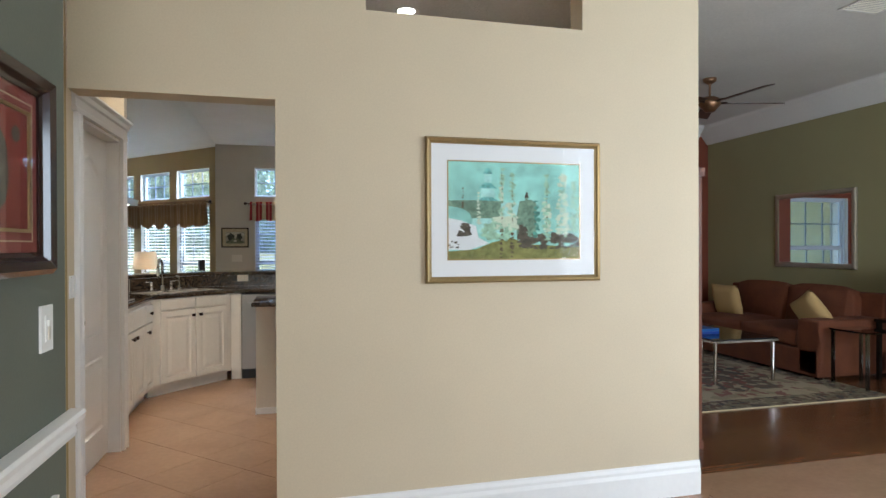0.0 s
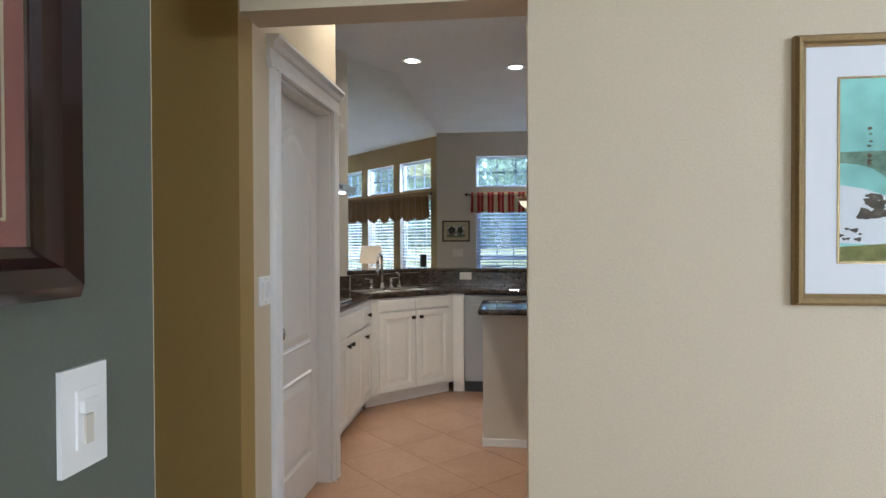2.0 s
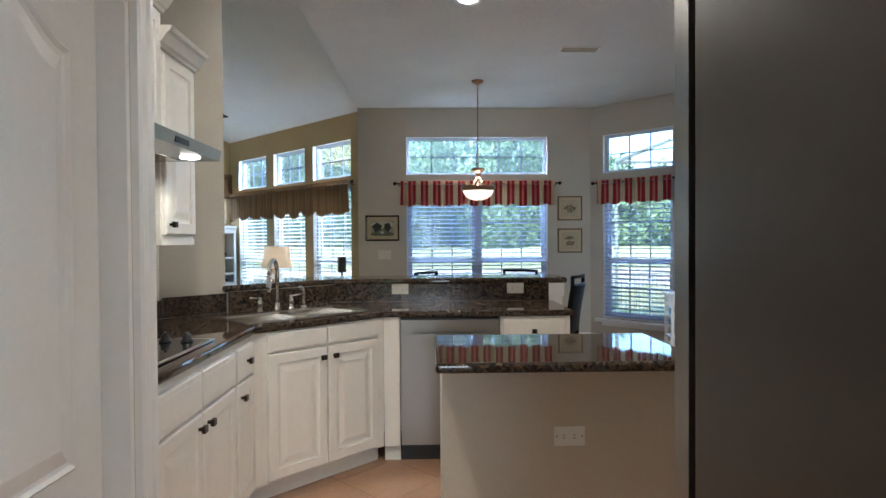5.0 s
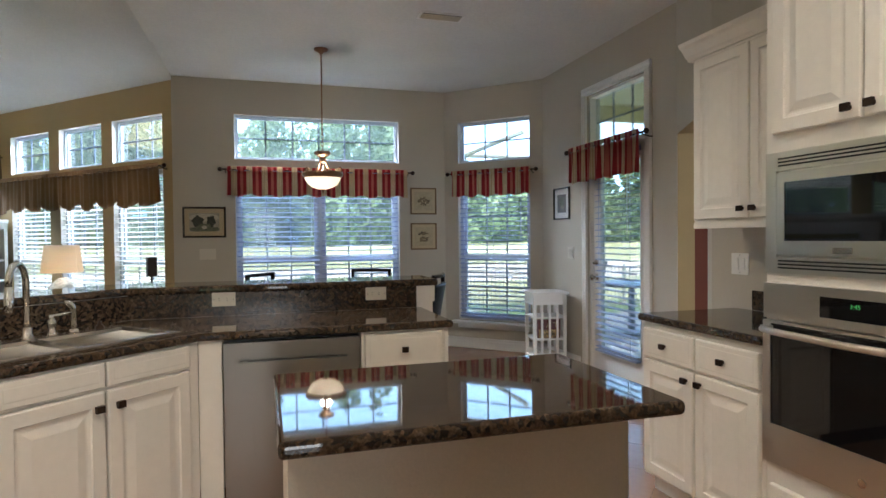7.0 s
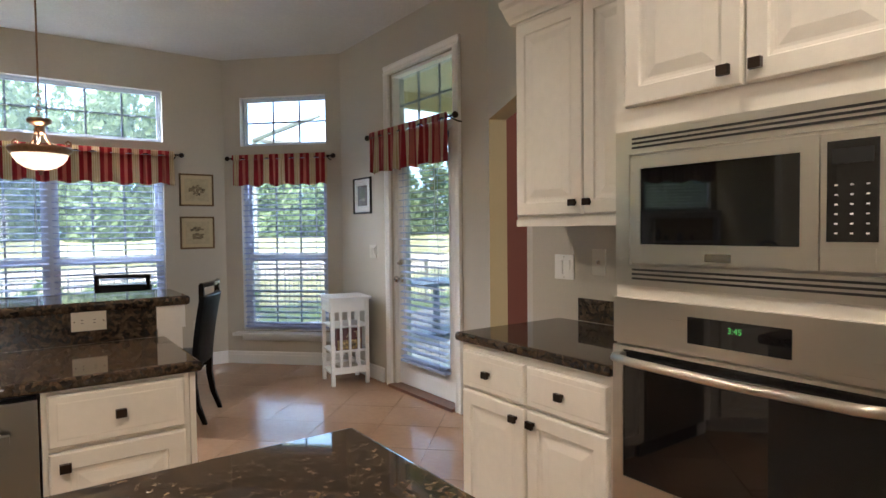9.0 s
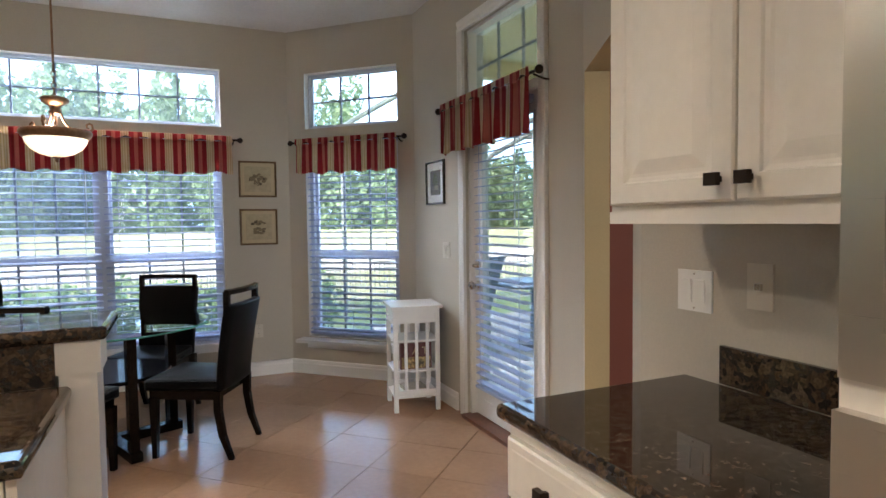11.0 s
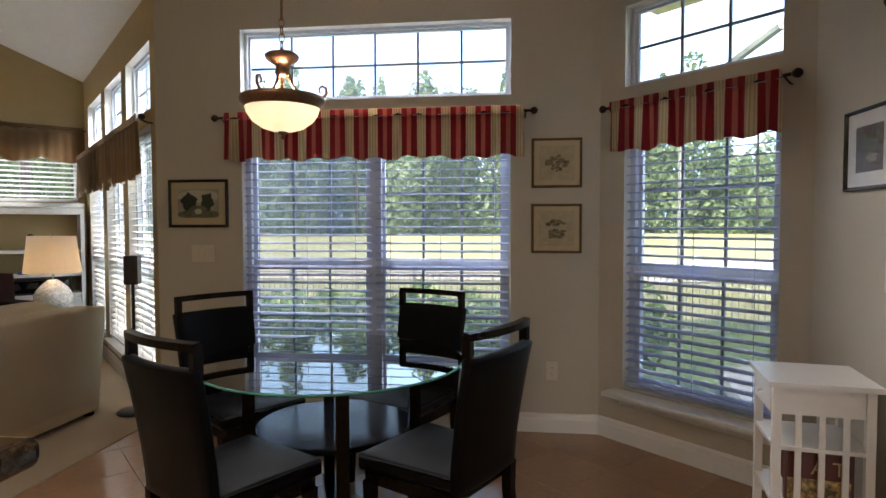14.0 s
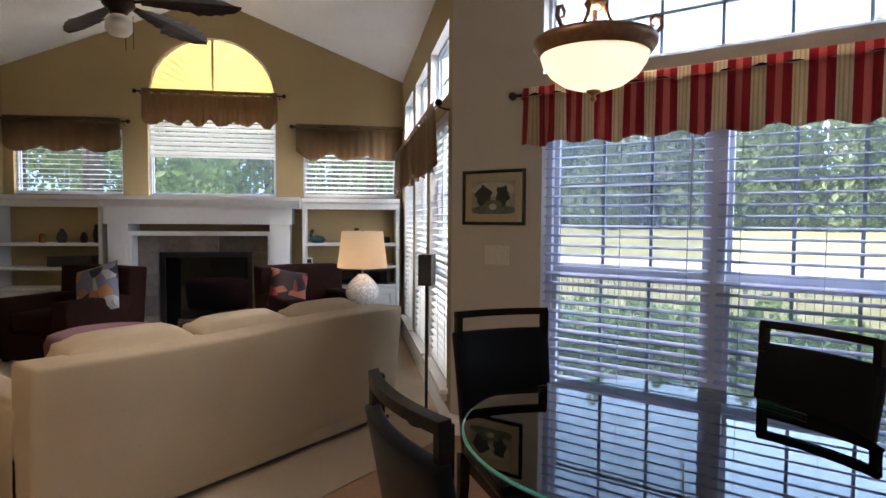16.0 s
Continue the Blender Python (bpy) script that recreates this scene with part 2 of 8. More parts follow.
def translucent(name, color, share):
    """Thin cloth or frosted glass that glows when light falls on its far side."""
    m = mat(name, color, 0.8)
    nt = m.node_tree
    b = nt.nodes["Principled BSDF"]
    o = nt.nodes["Material Output"]
    t = nt.nodes.new("ShaderNodeBsdfTranslucent")
    t.inputs[0].default_value = (*color, 1)
    mx = nt.nodes.new("ShaderNodeMixShader")
    mx.inputs[0].default_value = share
    nt.links.new(b.outputs[0], mx.inputs[1])
    nt.links.new(t.outputs[0], mx.inputs[2])
    nt.links.new(mx.outputs[0], o.inputs[0])
    return m


PAINT = dict(grain=0.03, grain_scale=120, blotch=0.04, blotch_scale=1.3, bump=0.10, bump_scale=160)
M_hall = mat("hall_beige_paint", (0.60, 0.505, 0.355), 0.62, **PAINT)
M_nook = mat("nook_greige_paint", (0.50, 0.46, 0.385), 0.6, **PAINT)
M_family = mat("family_gold_paint", (0.44, 0.32, 0.155), 0.6, **PAINT)
M_green = mat("dining_green_paint", (0.115, 0.13, 0.105), 0.55, **PAINT)
M_olive = mat("living_olive_paint", (0.33, 0.30, 0.16), 0.6, **PAINT)
M_red = mat("red_paint", (0.20, 0.045, 0.02), 0.6, **PAINT)
M_ceil = mat("ceiling_white", (0.72, 0.71, 0.69), 0.85, grain=0.04, grain_scale=50, blotch=0.03, bump=0.5, bump_scale=45)
M_trim = mat("white_trim", (0.80, 0.79, 0.77), 0.32, grain=0.015, blotch=0.02, bump=0.03, bump_scale=60)
M_cab = mat("cabinet_white", (0.80, 0.765, 0.70), 0.36, grain=0.02, grain_scale=30, blotch=0.03, blotch_scale=3, bump=0.04, bump_scale=60)
M_island = mat("island_paint", (0.60, 0.55, 0.46), 0.5, **PAINT)
M_granite = granite("brown_granite")
M_granite_splash = granite("brown_granite_honed", 0.22)
# dark floor reflections are put into this steel's colour, brighter ones into the next
M_steel_dark = brushed("stainless_steel_dark", (0.27, 0.255, 0.235), 0.28, (160, 160, 0.8))
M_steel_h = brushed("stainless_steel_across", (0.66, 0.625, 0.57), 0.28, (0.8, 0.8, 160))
M_chrome = mat("brushed_nickel", (0.62, 0.58, 0.52), 0.18, metal=1.0)
M_sink = mat("sink_steel", (0.60, 0.56, 0.50), 0.26, metal=1.0, blotch=0.04, blotch_scale=6)
M_black_glass = mat("black_glass", (0.006, 0.006, 0.007), 0.03, spec=0.6)
M_black = mat("black_plastic", (0.012, 0.012, 0.013), 0.4)
M_bronze = mat("dark_bronze", (0.035, 0.022, 0.016), 0.35, metal=0.8)
M_tile = mat("tan_floor_tile", (0.345, 0.205, 0.124), 0.15, grain=0.05, grain_scale=30, blotch=0.07, blotch_scale=3, vary=0.03, bump=0.02, bump_scale=10)
M_grout = mat("grout", (0.27, 0.158, 0.095), 0.7, grain=0.2, grain_scale=120)
M_carpet = mat("beige_carpet", (0.42, 0.33, 0.23), 0.95, grain=0.12, grain_scale=300, blotch=0.06, bump=0.6, bump_scale=420)
M_plank = wood("hardwood_planks", (0.075, 0.028, 0.011), (0.19, 0.075, 0.03), 0.25, 3.0, (1.5, 14, 14), 0.15, vary=0.28)
M_dark_wood = wood("espresso_wood", (0.005, 0.0035, 0.003), (0.012, 0.008, 0.006), 0.2, 4, (2, 12, 12), 0.0, spec=0.14)
M_lacquer = mat("black_lacquered_wood", (0.006, 0.006, 0.008), 0.14, spec=0.2, grain=0.2, grain_scale=20)
M_cherry = wood("cherry_wood", (0.085, 0.024, 0.010), (0.16, 0.05, 0.02), 0.35, 4, (10, 10, 1.5), 0.2)
M_mahog = wood("mahogany_frame", (0.007, 0.003, 0.003), (0.030, 0.008, 0.006), 0.14, 5, (8, 8, 2), 0.3, spec=0.4)
M_leather = mat("black_leather", (0.005, 0.005, 0.006), 0.34, spec=0.09, grain=0.15, grain_scale=60, bump=0.12, bump_scale=220)
M_table_glass = pane("table_glass", (0.80, 0.90, 0.87), 2.1)
M_glass_edge = mat("green_glass_edge", (0.05, 0.22, 0.17), 0.08, spec=0.8)
# the panes' slight blue scatter puts glare haze into the glass
M_pane = pane("window_pane", (0.93, 0.97, 1.0), 0.55, veil=0.016)
M_pic_glass = pane("picture_glass", (0.97, 0.97, 0.97), 0.14, 0.01)
# white slats twice: sky-blue shade put into one colour, sunlit white in the other
M_blind_shade = translucent("blind_slat_skylit_blue", (0.38, 0.46, 0.66), 0.15)
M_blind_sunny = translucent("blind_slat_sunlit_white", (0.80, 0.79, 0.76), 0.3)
M_screen = screen_mesh("insect_screen_wire", (0.16, 0.22, 0.32), 0.26)
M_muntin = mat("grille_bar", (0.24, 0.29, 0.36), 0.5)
# a blue sky cast is put into the white of the vinyl
M_vinyl_sky = mat("white_vinyl_sky_cast", (0.62, 0.68, 0.78), 0.4, grain=0.02)
M_stripe = striped("striped_cloth", [(0.0, (0.30, 0.014, 0.022)), (0.22, (0.50, 0.15, 0.12)), (0.40, (0.30, 0.014, 0.022)), (0.62, (0.61, 0.49, 0.34)), (0.69, (0.48, 0.35, 0.18)), (0.73, (0.61, 0.49, 0.34)),
                                     (0.80, (0.48, 0.35, 0.18)), (0.84, (0.61, 0.49, 0.34)), (0.91, (0.48, 0.35, 0.18)), (0.95, (0.61, 0.49, 0.34))], 0.158)
M_brown_cloth = striped("brown_valance_cloth", [(0.0, (0.20, 0.12, 0.055)), (0.5, (0.225, 0.135, 0.062))], 0.012)
M_linen = translucent("linen_shade", (0.80, 0.70, 0.56), 0.5)
M_sofa = mat("cream_sofa_cloth", (0.42, 0.315, 0.19), 0.9, grain=0.06, grain_scale=250, blotch=0.05, bump=0.25, bump_scale=500)
M_brown_sofa = mat("rust_suede", (0.13, 0.034, 0.010), 0.85, grain=0.1, grain_scale=60, blotch=0.18, blotch_scale=5, bump=0.15, bump_scale=300)
M_chair_dark = mat("dark_brown_cloth", (0.024, 0.008, 0.005), 0.9, spec=0.15, grain=0.1, blotch=0.1, bump=0.2, bump_scale=300)
M_gold_cloth = mat("gold_cushion_cloth", (0.46, 0.30, 0.12), 0.85, grain=0.08, grain_scale=200, bump=0.2, bump_scale=400)
M_gold = mat("gold_frame", (0.34, 0.24, 0.11), 0.32, metal=0.7, grain=0.1, grain_scale=90)
M_silver = mat("silver_frame", (0.55, 0.50, 0.42), 0.3, metal=0.9, grain=0.08)
M_mirror = mat("mirror", (0.9, 0.9, 0.9), 0.01, metal=1.0)
M_mat_white = mat("white_mat_board", (0.82, 0.82, 0.82), 0.8, grain=0.01)
M_mat_cream = mat("cream_mat_board", (0.50, 0.41, 0.26), 0.8, grain=0.02)
M_mat_red = mat("red_mat_board", (0.20, 0.026, 0.022), 0.8, grain=0.04)
M_plate = mat("almond_plate", (0.62, 0.58, 0.50), 0.4)
M_plate_white = mat("white_plate", (0.82, 0.82, 0.80), 0.35)
M_grass = mat("lawn", (0.07, 0.12, 0.035), 0.9, grain=0.35, grain_scale=9, blotch=0.25, blotch_scale=0.25, bump=0.5, bump_scale=30)
M_field = mat("sunny_field", (0.33, 0.35, 0.18), 0.9, grain=0.25, grain_scale=3, blotch=0.25, blotch_scale=0.12)
M_road = mat("pale_sandy_road", (0.55, 0.52, 0.45), 0.9, grain=0.12, grain_scale=5, blotch=0.1, blotch_scale=0.3)
# the family room's gold, darkened to put the hall's shade into the wall colour
M_family_shade = mat("family_gold_paint_shaded", (0.34, 0.225, 0.07), 0.6, **PAINT)
# distance haze is put into the far woods' paler leaf colours
M_leaf_haze = leafy("hazy_tree_leaves", (0.15, 0.23, 0.13), (0.25, 0.35, 0.19))
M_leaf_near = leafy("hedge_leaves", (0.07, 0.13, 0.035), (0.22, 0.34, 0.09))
M_bark = mat("bark", (0.09, 0.065, 0.045), 0.9, grain=0.3, grain_scale=20, bump=0.6, bump_scale=30)
M_concrete = mat("patio_concrete", (0.40, 0.39, 0.38), 0.8, grain=0.1, grain_scale=30, blotch=0.12, blotch_scale=1.5, bump=0.2)
M_soffit = mat("cream_soffit", (0.62, 0.55, 0.30), 0.7, grain=0.03)
M_fence = mat("weathered_fence_metal", (0.22, 0.24, 0.23), 0.5)
M_patio_chair = mat("slate_blue_paint", (0.10, 0.15, 0.22), 0.5, grain=0.06)
M_slate = mat("hearth_slate_tile", (0.20, 0.17, 0.15), 0.5, grain=0.15, grain_scale=20, blotch=0.2, blotch_scale=4, vary=0.35)
M_lamp_glass = translucent("alabaster_glass", (0.93, 0.89, 0.81), 0.65)
M_copper = mat("antique_copper", (0.30, 0.17, 0.10), 0.35, metal=0.9, grain=0.15, grain_scale=60)
M_bulb = mat("lit_bulb", (1.0, 0.86, 0.66), 0.5, emit=9.0)
M_can = mat("lit_can_lens", (1.0, 0.90, 0.74), 0.5, emit=6.0)
M_crystal = mat("cracked_glass", (0.62, 0.60, 0.56), 0.12, spec=0.9, grain=0.3, grain_scale=50, bump=0.8, bump_scale=60)
M_yellow_shade = translucent("yellow_fan_shade", (0.62, 0.47, 0.18), 0.42)
M_fan_leaf = wood("carved_dark_blade", (0.022, 0.008, 0.005), (0.07, 0.024, 0.013), 0.4, 5, (2, 12, 12), 0.1)
M_haze = mat("hazy_sky", (0.44, 0.68, 1.0), 1.0, emit=1.1)

# ---- builders ----
def obj(name, bm, material, parent=None, label="", m=None, smooth=False):
    """Links a bmesh as one mesh object."""
    me = bpy.data.meshes.new(name)
    bmesh.ops.recalc_face_normals(bm, faces=bm.faces)
    if smooth:
        for f in bm.faces:
            f.smooth = True
    bm.to_mesh(me)
    bm.free()
    for k in material if isinstance(material, (list, tuple)) else [material]:
        me.materials.append(k)
    o = new(name, me)
    if parent:
        o.parent = parent
    if m is not None:
        o.matrix_basis = m
    if label:
        o["label"] = label
    return o


def part(name, bm, material, parent, label="", m=None, smooth=False):
    return obj(name, bm, material, parent, label, m, smooth)


def thing(name, label, category, m=None, group=""):
    e = new(name)
    e.empty_display_size = 0.1
    if m is not None:
        e.matrix_basis = m
    return tagged(e, label, category, group)


def shared(name, mesh, parent, m):
    """One more piece on a mesh that is already there."""
    o = new(name, mesh)
    o.parent = parent
    o.matrix_basis = m
    return o


def add_box(bm, x0, y0, z0, x1, y1, z1, m=None):
    vs = [bm.verts.new((x, y, z)) for z in (z0, z1) for y in (y0, y1) for x in (x0, x1)]
    fs = [bm.faces.new([vs[i] for i in q]) for q in ((0, 2, 3, 1), (4, 5, 7, 6), (0, 1, 5, 4), (2, 6, 7, 3), (0, 4, 6, 2), (1, 3, 7, 5))]
    if m is not None:
        bmesh.ops.transform(bm, matrix=m, verts=vs)
    return vs


def bevel(bm, w, seg=2, angle=0.5):
    es = [e for e in bm.edges if len(e.link_faces) == 2 and e.calc_face_angle(0) > angle]
    bmesh.ops.bevel(bm, geom=es, offset=w, segments=seg, affect="EDGES", profile=0.5)
    return bm


def box(x0, y0, z0, x1, y1, z1, r=0.0, seg=2):
    bm = bmesh.new()
    add_box(bm, x0, y0, z0, x1, y1, z1)
    return bevel(bm, r, seg) if r else bm


def prism(points, z0, z1, r=0.0, seg=2):
    """An upright prism over a plan polygon."""
    bm = bmesh.new()
    lo = [bm.verts.new((x, y, z0)) for x, y in points]
    hi = [bm.verts.new((x, y, z1)) for x, y in points]
    n = len(points)
    bm.faces.new(lo[::-1])
    bm.faces.new(hi)
    for i in range(n):
        bm.faces.new((lo[i], lo[(i + 1) % n], hi[(i + 1) % n], hi[i]))
    bmesh.ops.recalc_face_normals(bm, faces=bm.faces)
    return bevel(bm, r, seg) if r else bm


def sweep(profile, length):
    """A moulding: profile points (y, z) drawn out along x."""
    bm = bmesh.new()
    a = [bm.verts.new((0, y, z)) for y, z in profile]
    b = [bm.verts.new((length, y, z)) for y, z in profile]
    n = len(profile)
    bm.faces.new(a)
    bm.faces.new(b[::-1])
    for i in range(n):
        bm.faces.new((a[i], b[i], b[(i + 1) % n], a[(i + 1) % n]))
    return bm


def lathe(profile, seg=32):
    """A turned shape: profile points (radius, z)."""
    bm = bmesh.new()
    rings = []
    for r, z in profile:
        rings.append([bm.verts.new((r * math.cos(2 * math.pi * i / seg), r * math.sin(2 * math.pi * i / seg), z)) for i in range(seg)] if r > 1e-5 else [bm.verts.new((0, 0, z))])
    for p, q in zip(rings, rings[1:]):
        for i in range(seg):
            j = (i + 1) % seg
            if len(p) == 1 and len(q) > 1:
                bm.faces.new((p[0], q[i], q[j]))
            elif len(q) == 1 and len(p) > 1:
                bm.faces.new((p[i], p[j], q[0]))
            elif len(p) > 1:
                bm.faces.new((p[i], p[j], q[j], q[i]))
    return bm


def tube(points, radius, seg=10):
    """A round bar along a run of points; radius may be a list."""
    bm = bmesh.new()
    pts = [Vector(p) for p in points]
    rad = radius if isinstance(radius, (list, tuple)) else [radius] * len(pts)
    rings = []
    for k, p in enumerate(pts):
        d = (pts[min(k + 1, len(pts) - 1)] - pts[max(k - 1, 0)]).normalized()
        u = d.orthogonal().normalized() if k == 0 else (u - d * u.dot(d)).normalized()
        v = d.cross(u)
        rings.append([bm.verts.new(p + (u * math.cos(2 * math.pi * i / seg) + v * math.sin(2 * math.pi * i / seg)) * rad[k]) for i in range(seg)])
    for a, b in zip(rings, rings[1:]):
        for i in range(seg):
            bm.faces.new((a[i], a[(i + 1) % seg], b[(i + 1) % seg], b[i]))
    bm.faces.new(rings[0][::-1])
    bm.faces.new(rings[-1])
    return bm


def soft_box(w, d, h, r, puff=0.0):
    """A stuffed block: rounded, its faces swelling by puff."""
    bm = bmesh.new()
    add_box(bm, -w / 2, -d / 2, 0, w / 2, d / 2, h)
    bmesh.ops.subdivide_edges(bm, edges=bm.edges, cuts=5, use_grid_fill=True)
    for v in bm.verts:
        x, y, z = v.co.x / (w / 2), v.co.y / (d / 2), (v.co.z - h / 2) / (h / 2)
        k = [1 - abs(c) ** 4 for c in (x, y, z)]
        v.co.x += math.copysign(puff, x) * k[1] * k[2] * abs(x) ** 3
        v.co.y += math.copysign(puff, y) * k[0] * k[2] * abs(y) ** 3
        v.co.z += math.copysign(puff, z) * k[0] * k[1] * abs(z) ** 3
        q = Vector((x, y, z))
        far = sorted(abs(c) for c in q)
        if far[1] > 0.6:
            pull = r * ((far[1] - 0.6) / 0.4) ** 2 * (0.5 + 0.5 * far[0])
            v.co -= Vector((v.co.x, v.co.y, v.co.z - h / 2)).normalized() * pull
    return bm


def wall(name, p0, p1, z0, z1, material, openings=(), thick=0.13, back=None, label="", jamb=None):
    """A wall whose room lies to the left of p0 -> p1; openings: (s0, s1, z0, z1) cut right through."""
    p0, p1 = Vector((*p0, 0)), Vector((*p1, 0))
    length = (p1 - p0).length
    d = (p1 - p0) / length
    n = Vector((-d.y, d.x, 0))
    openings = [(max(0, a), min(length, b), c, d) for a, b, c, d in openings]
    ss = sorted({0, length, *[s for o in openings for s in o[:2]]})
    zs = sorted({z0, z1, *[z for o in openings for z in o[2:]]})
    bm = bmesh.new()

    def solid(i, k):
        if not (0 <= i < len(ss) - 1 and 0 <= k < len(zs) - 1):
            return False
        s, z = (ss[i] + ss[i + 1]) / 2, (zs[k] + zs[k + 1]) / 2
        return not any(a < s < b and lo < z < hi for a, b, lo, hi in openings)

    made = {}

    def v(i, k, side):
        if (i, k, side) not in made:
            made[i, k, side] = bm.verts.new(p0 + d * ss[i] - n * (thick * side) + Vector((0, 0, zs[k])))
        return made[i, k, side]

    for i in range(len(ss) - 1):
        for k in range(len(zs) - 1):
            if not solid(i, k):
                continue
            bm.faces.new((v(i, k, 0), v(i + 1, k, 0), v(i + 1, k + 1, 0), v(i, k + 1, 0))).material_index = 0
            bm.faces.new((v(i, k, 1), v(i, k + 1, 1), v(i + 1, k + 1, 1), v(i + 1, k, 1))).material_index = 1
            for di, dk, a, b in ((-1, 0, (i, k), (i, k + 1)), (1, 0, (i + 1, k), (i + 1, k + 1)), (0, -1, (i, k), (i + 1, k)), (0, 1, (i, k + 1), (i + 1, k + 1))):
                if not solid(i + di, k + dk):
                    bm.faces.new((v(*a, 0), v(*b, 0), v(*b, 1), v(*a, 1))).material_index = 2
    o = obj(name, bm, [material, back or material, jamb or material])
    return tagged(o, label, "wall", kind="structure")


def along(p0, p1, s=0.0, z=0.0, off=0.0):
    """The pose at s metres along a wall: x runs along it, y into the wall, z up; off: metres out into the room."""
    p0, p1 = Vector((*p0, 0)), Vector((*p1, 0))
    d = (p1 - p0).normalized()
    n = Vector((-d.y, d.x, 0))
    p = p0 + d * s + n * off
    return Matrix(((d.x, -n.x, 0, p.x), (d.y, -n.y, 0, p.y), (0, 0, 1, z), (0, 0, 0, 1)))


# ---- plan ----
CEIL = 3.05
A0, A1 = (2.36, 2.776), (-0.69, 2.776)
K_R0, K_R1 = (2.36, 2.91), (2.36, 6.41)
D0, D1 = (2.85, 7.33), (2.85, 9.55)
B1 = (1.98, 10.42)
N1 = (-1.035, 10.42)
R2 = math.sqrt(0.5)
F1 = (-3.49, 12.875)
F2 = (-3.49 - 4.36 * R2, 12.875 - 4.36 * R2)
F3 = (F2[0] + 5.2 * R2, F2[1] - 5.2 * R2)
COL0, COL1 = (-1.35, 6.345), (-1.62, 6.075)

# hall wall with the kitchen doorway and a high open ledge
wall("wall_hall", A0, A1, 0, CEIL, M_hall, [(2.36 - 0.145, 9, -1, 2.015), (2.36 - 1.67, 2.36 - 0.557, 2.457, 2.93)], 0.134, M_nook, "beige painted hall wall with a doorway and a high open ledge", M_hall)
wall("wall_hall_left", (-0.815, 3.03), (-1.6, 3.03), 0, CEIL, M_family_shade, (), 0.11, M_hall, "gold painted wall beside the doorway")
wall("wall_hall_splay", (-0.89, 3.28), (-0.818, 3.168), 0, CEIL, M_hall, (), 0.018, M_hall, "beige painted splayed wall beside the doorway")
wall("wall_hall_return", (-0.818, 3.168), (-0.815, 3.033), 0, CEIL, M_hall, (), 0.018, M_hall, "beige painted wall return beside the doorway")
wall("wall_dining", (-0.41, 1.898), (-0.41, -3.2), 0, CEIL, M_green, (), 0.13, M_hall, "dark green painted wall above a white chair rail")
wall("wall_dining_end", (-1.6, 3.03), (-1.6, -3.2), 0, CEIL, M_hall, label="beige painted wall")
wall("wall_pantry", (-0.89, 4.42), (-0.89, 3.28), 0, CEIL, M_hall, [(4.42 - 4.315, 4.42 - 3.55, -1, 2.06)], 0.13, M_hall, "beige painted wall round the pantry door")
wall("wall_pantry_end", (-1.62, 4.42), (-1.022, 4.42), 0, CEIL, M_nook, label="greige painted wall")
wall("wall_pantry_back", (-1.9, 4.29), (-1.9, 2.91), 0, CEIL, M_hall, label="beige painted pantry wall")
wall("wall_range", (-1.62, 6.075), (-1.62, 4.422), 0, CEIL + 0.9, M_nook, (), 0.13, M_family, "greige painted wall behind the cooktop")
wall("wall_column", COL0, COL1, 0, CEIL + 0.9, M_nook, (), 0.13, M_family, "greige painted wall end beside the sink")
wall("wall_kitchen_right", K_R0, K_R1, 0, CEIL, M_nook, (), 0.07, M_olive, "greige painted kitchen wall with switches")
ang_len = math.hypot(2.85 - 2.36, 7.33 - 6.41)
wall("wall_angled", K_R1, D0, 0, CEIL, M_nook, [(0.10, ang_len - 0.03, -1, 2.065)], 0.12, M_hall, "greige painted wall with an open passage", M_family)
door_s0, door_s1 = 7.70 - 7.33, 8.61 - 7.33
wall("wall_patio_door", D0, D1, 0, CEIL, M_nook, [(door_s0, door_s1, -1, 2.64)], 0.14, M_soffit, "greige painted wall round the patio door")
W2_S0, W2_S1 = 0.18, 1.08
bay_len = math.hypot(D1[0] - B1[0], D1[1] - B1[1])
wall("wall_bay", D1, B1, 0, CEIL, M_nook, [(bay_len - W2_S1, bay_len - W2_S0, 0.34, 2.09), (bay_len - W2_S1, bay_len - W2_S0, 2.185, 2.67)], 0.14, M_soffit, "greige painted bay wall with a window", M_trim)
W1_X0, W1_X1 = -0.412, 1.415
wall("wall_nook", B1, N1, 0, CEIL, M_nook, [(B1[0] - W1_X1, B1[0] - W1_X0, 0.34, 2.09), (B1[0] - W1_X1, B1[0] - W1_X0, 2.19, 2.675)], 0.14, M_soffit, "greige painted nook wall with a wide window", M_trim)
FW = [(0.15, 1.02), (1.22, 2.07), (2.29, 3.17)]
wall("wall_family_windows", N1, F1, 0, 3.05, M_family, [(a, b, lo, hi) for a, b in FW for lo, hi in ((0.25, 2.08), (2.19, 2.67))], 0.14, M_soffit, "gold painted family room wall with three tall windows", M_trim)


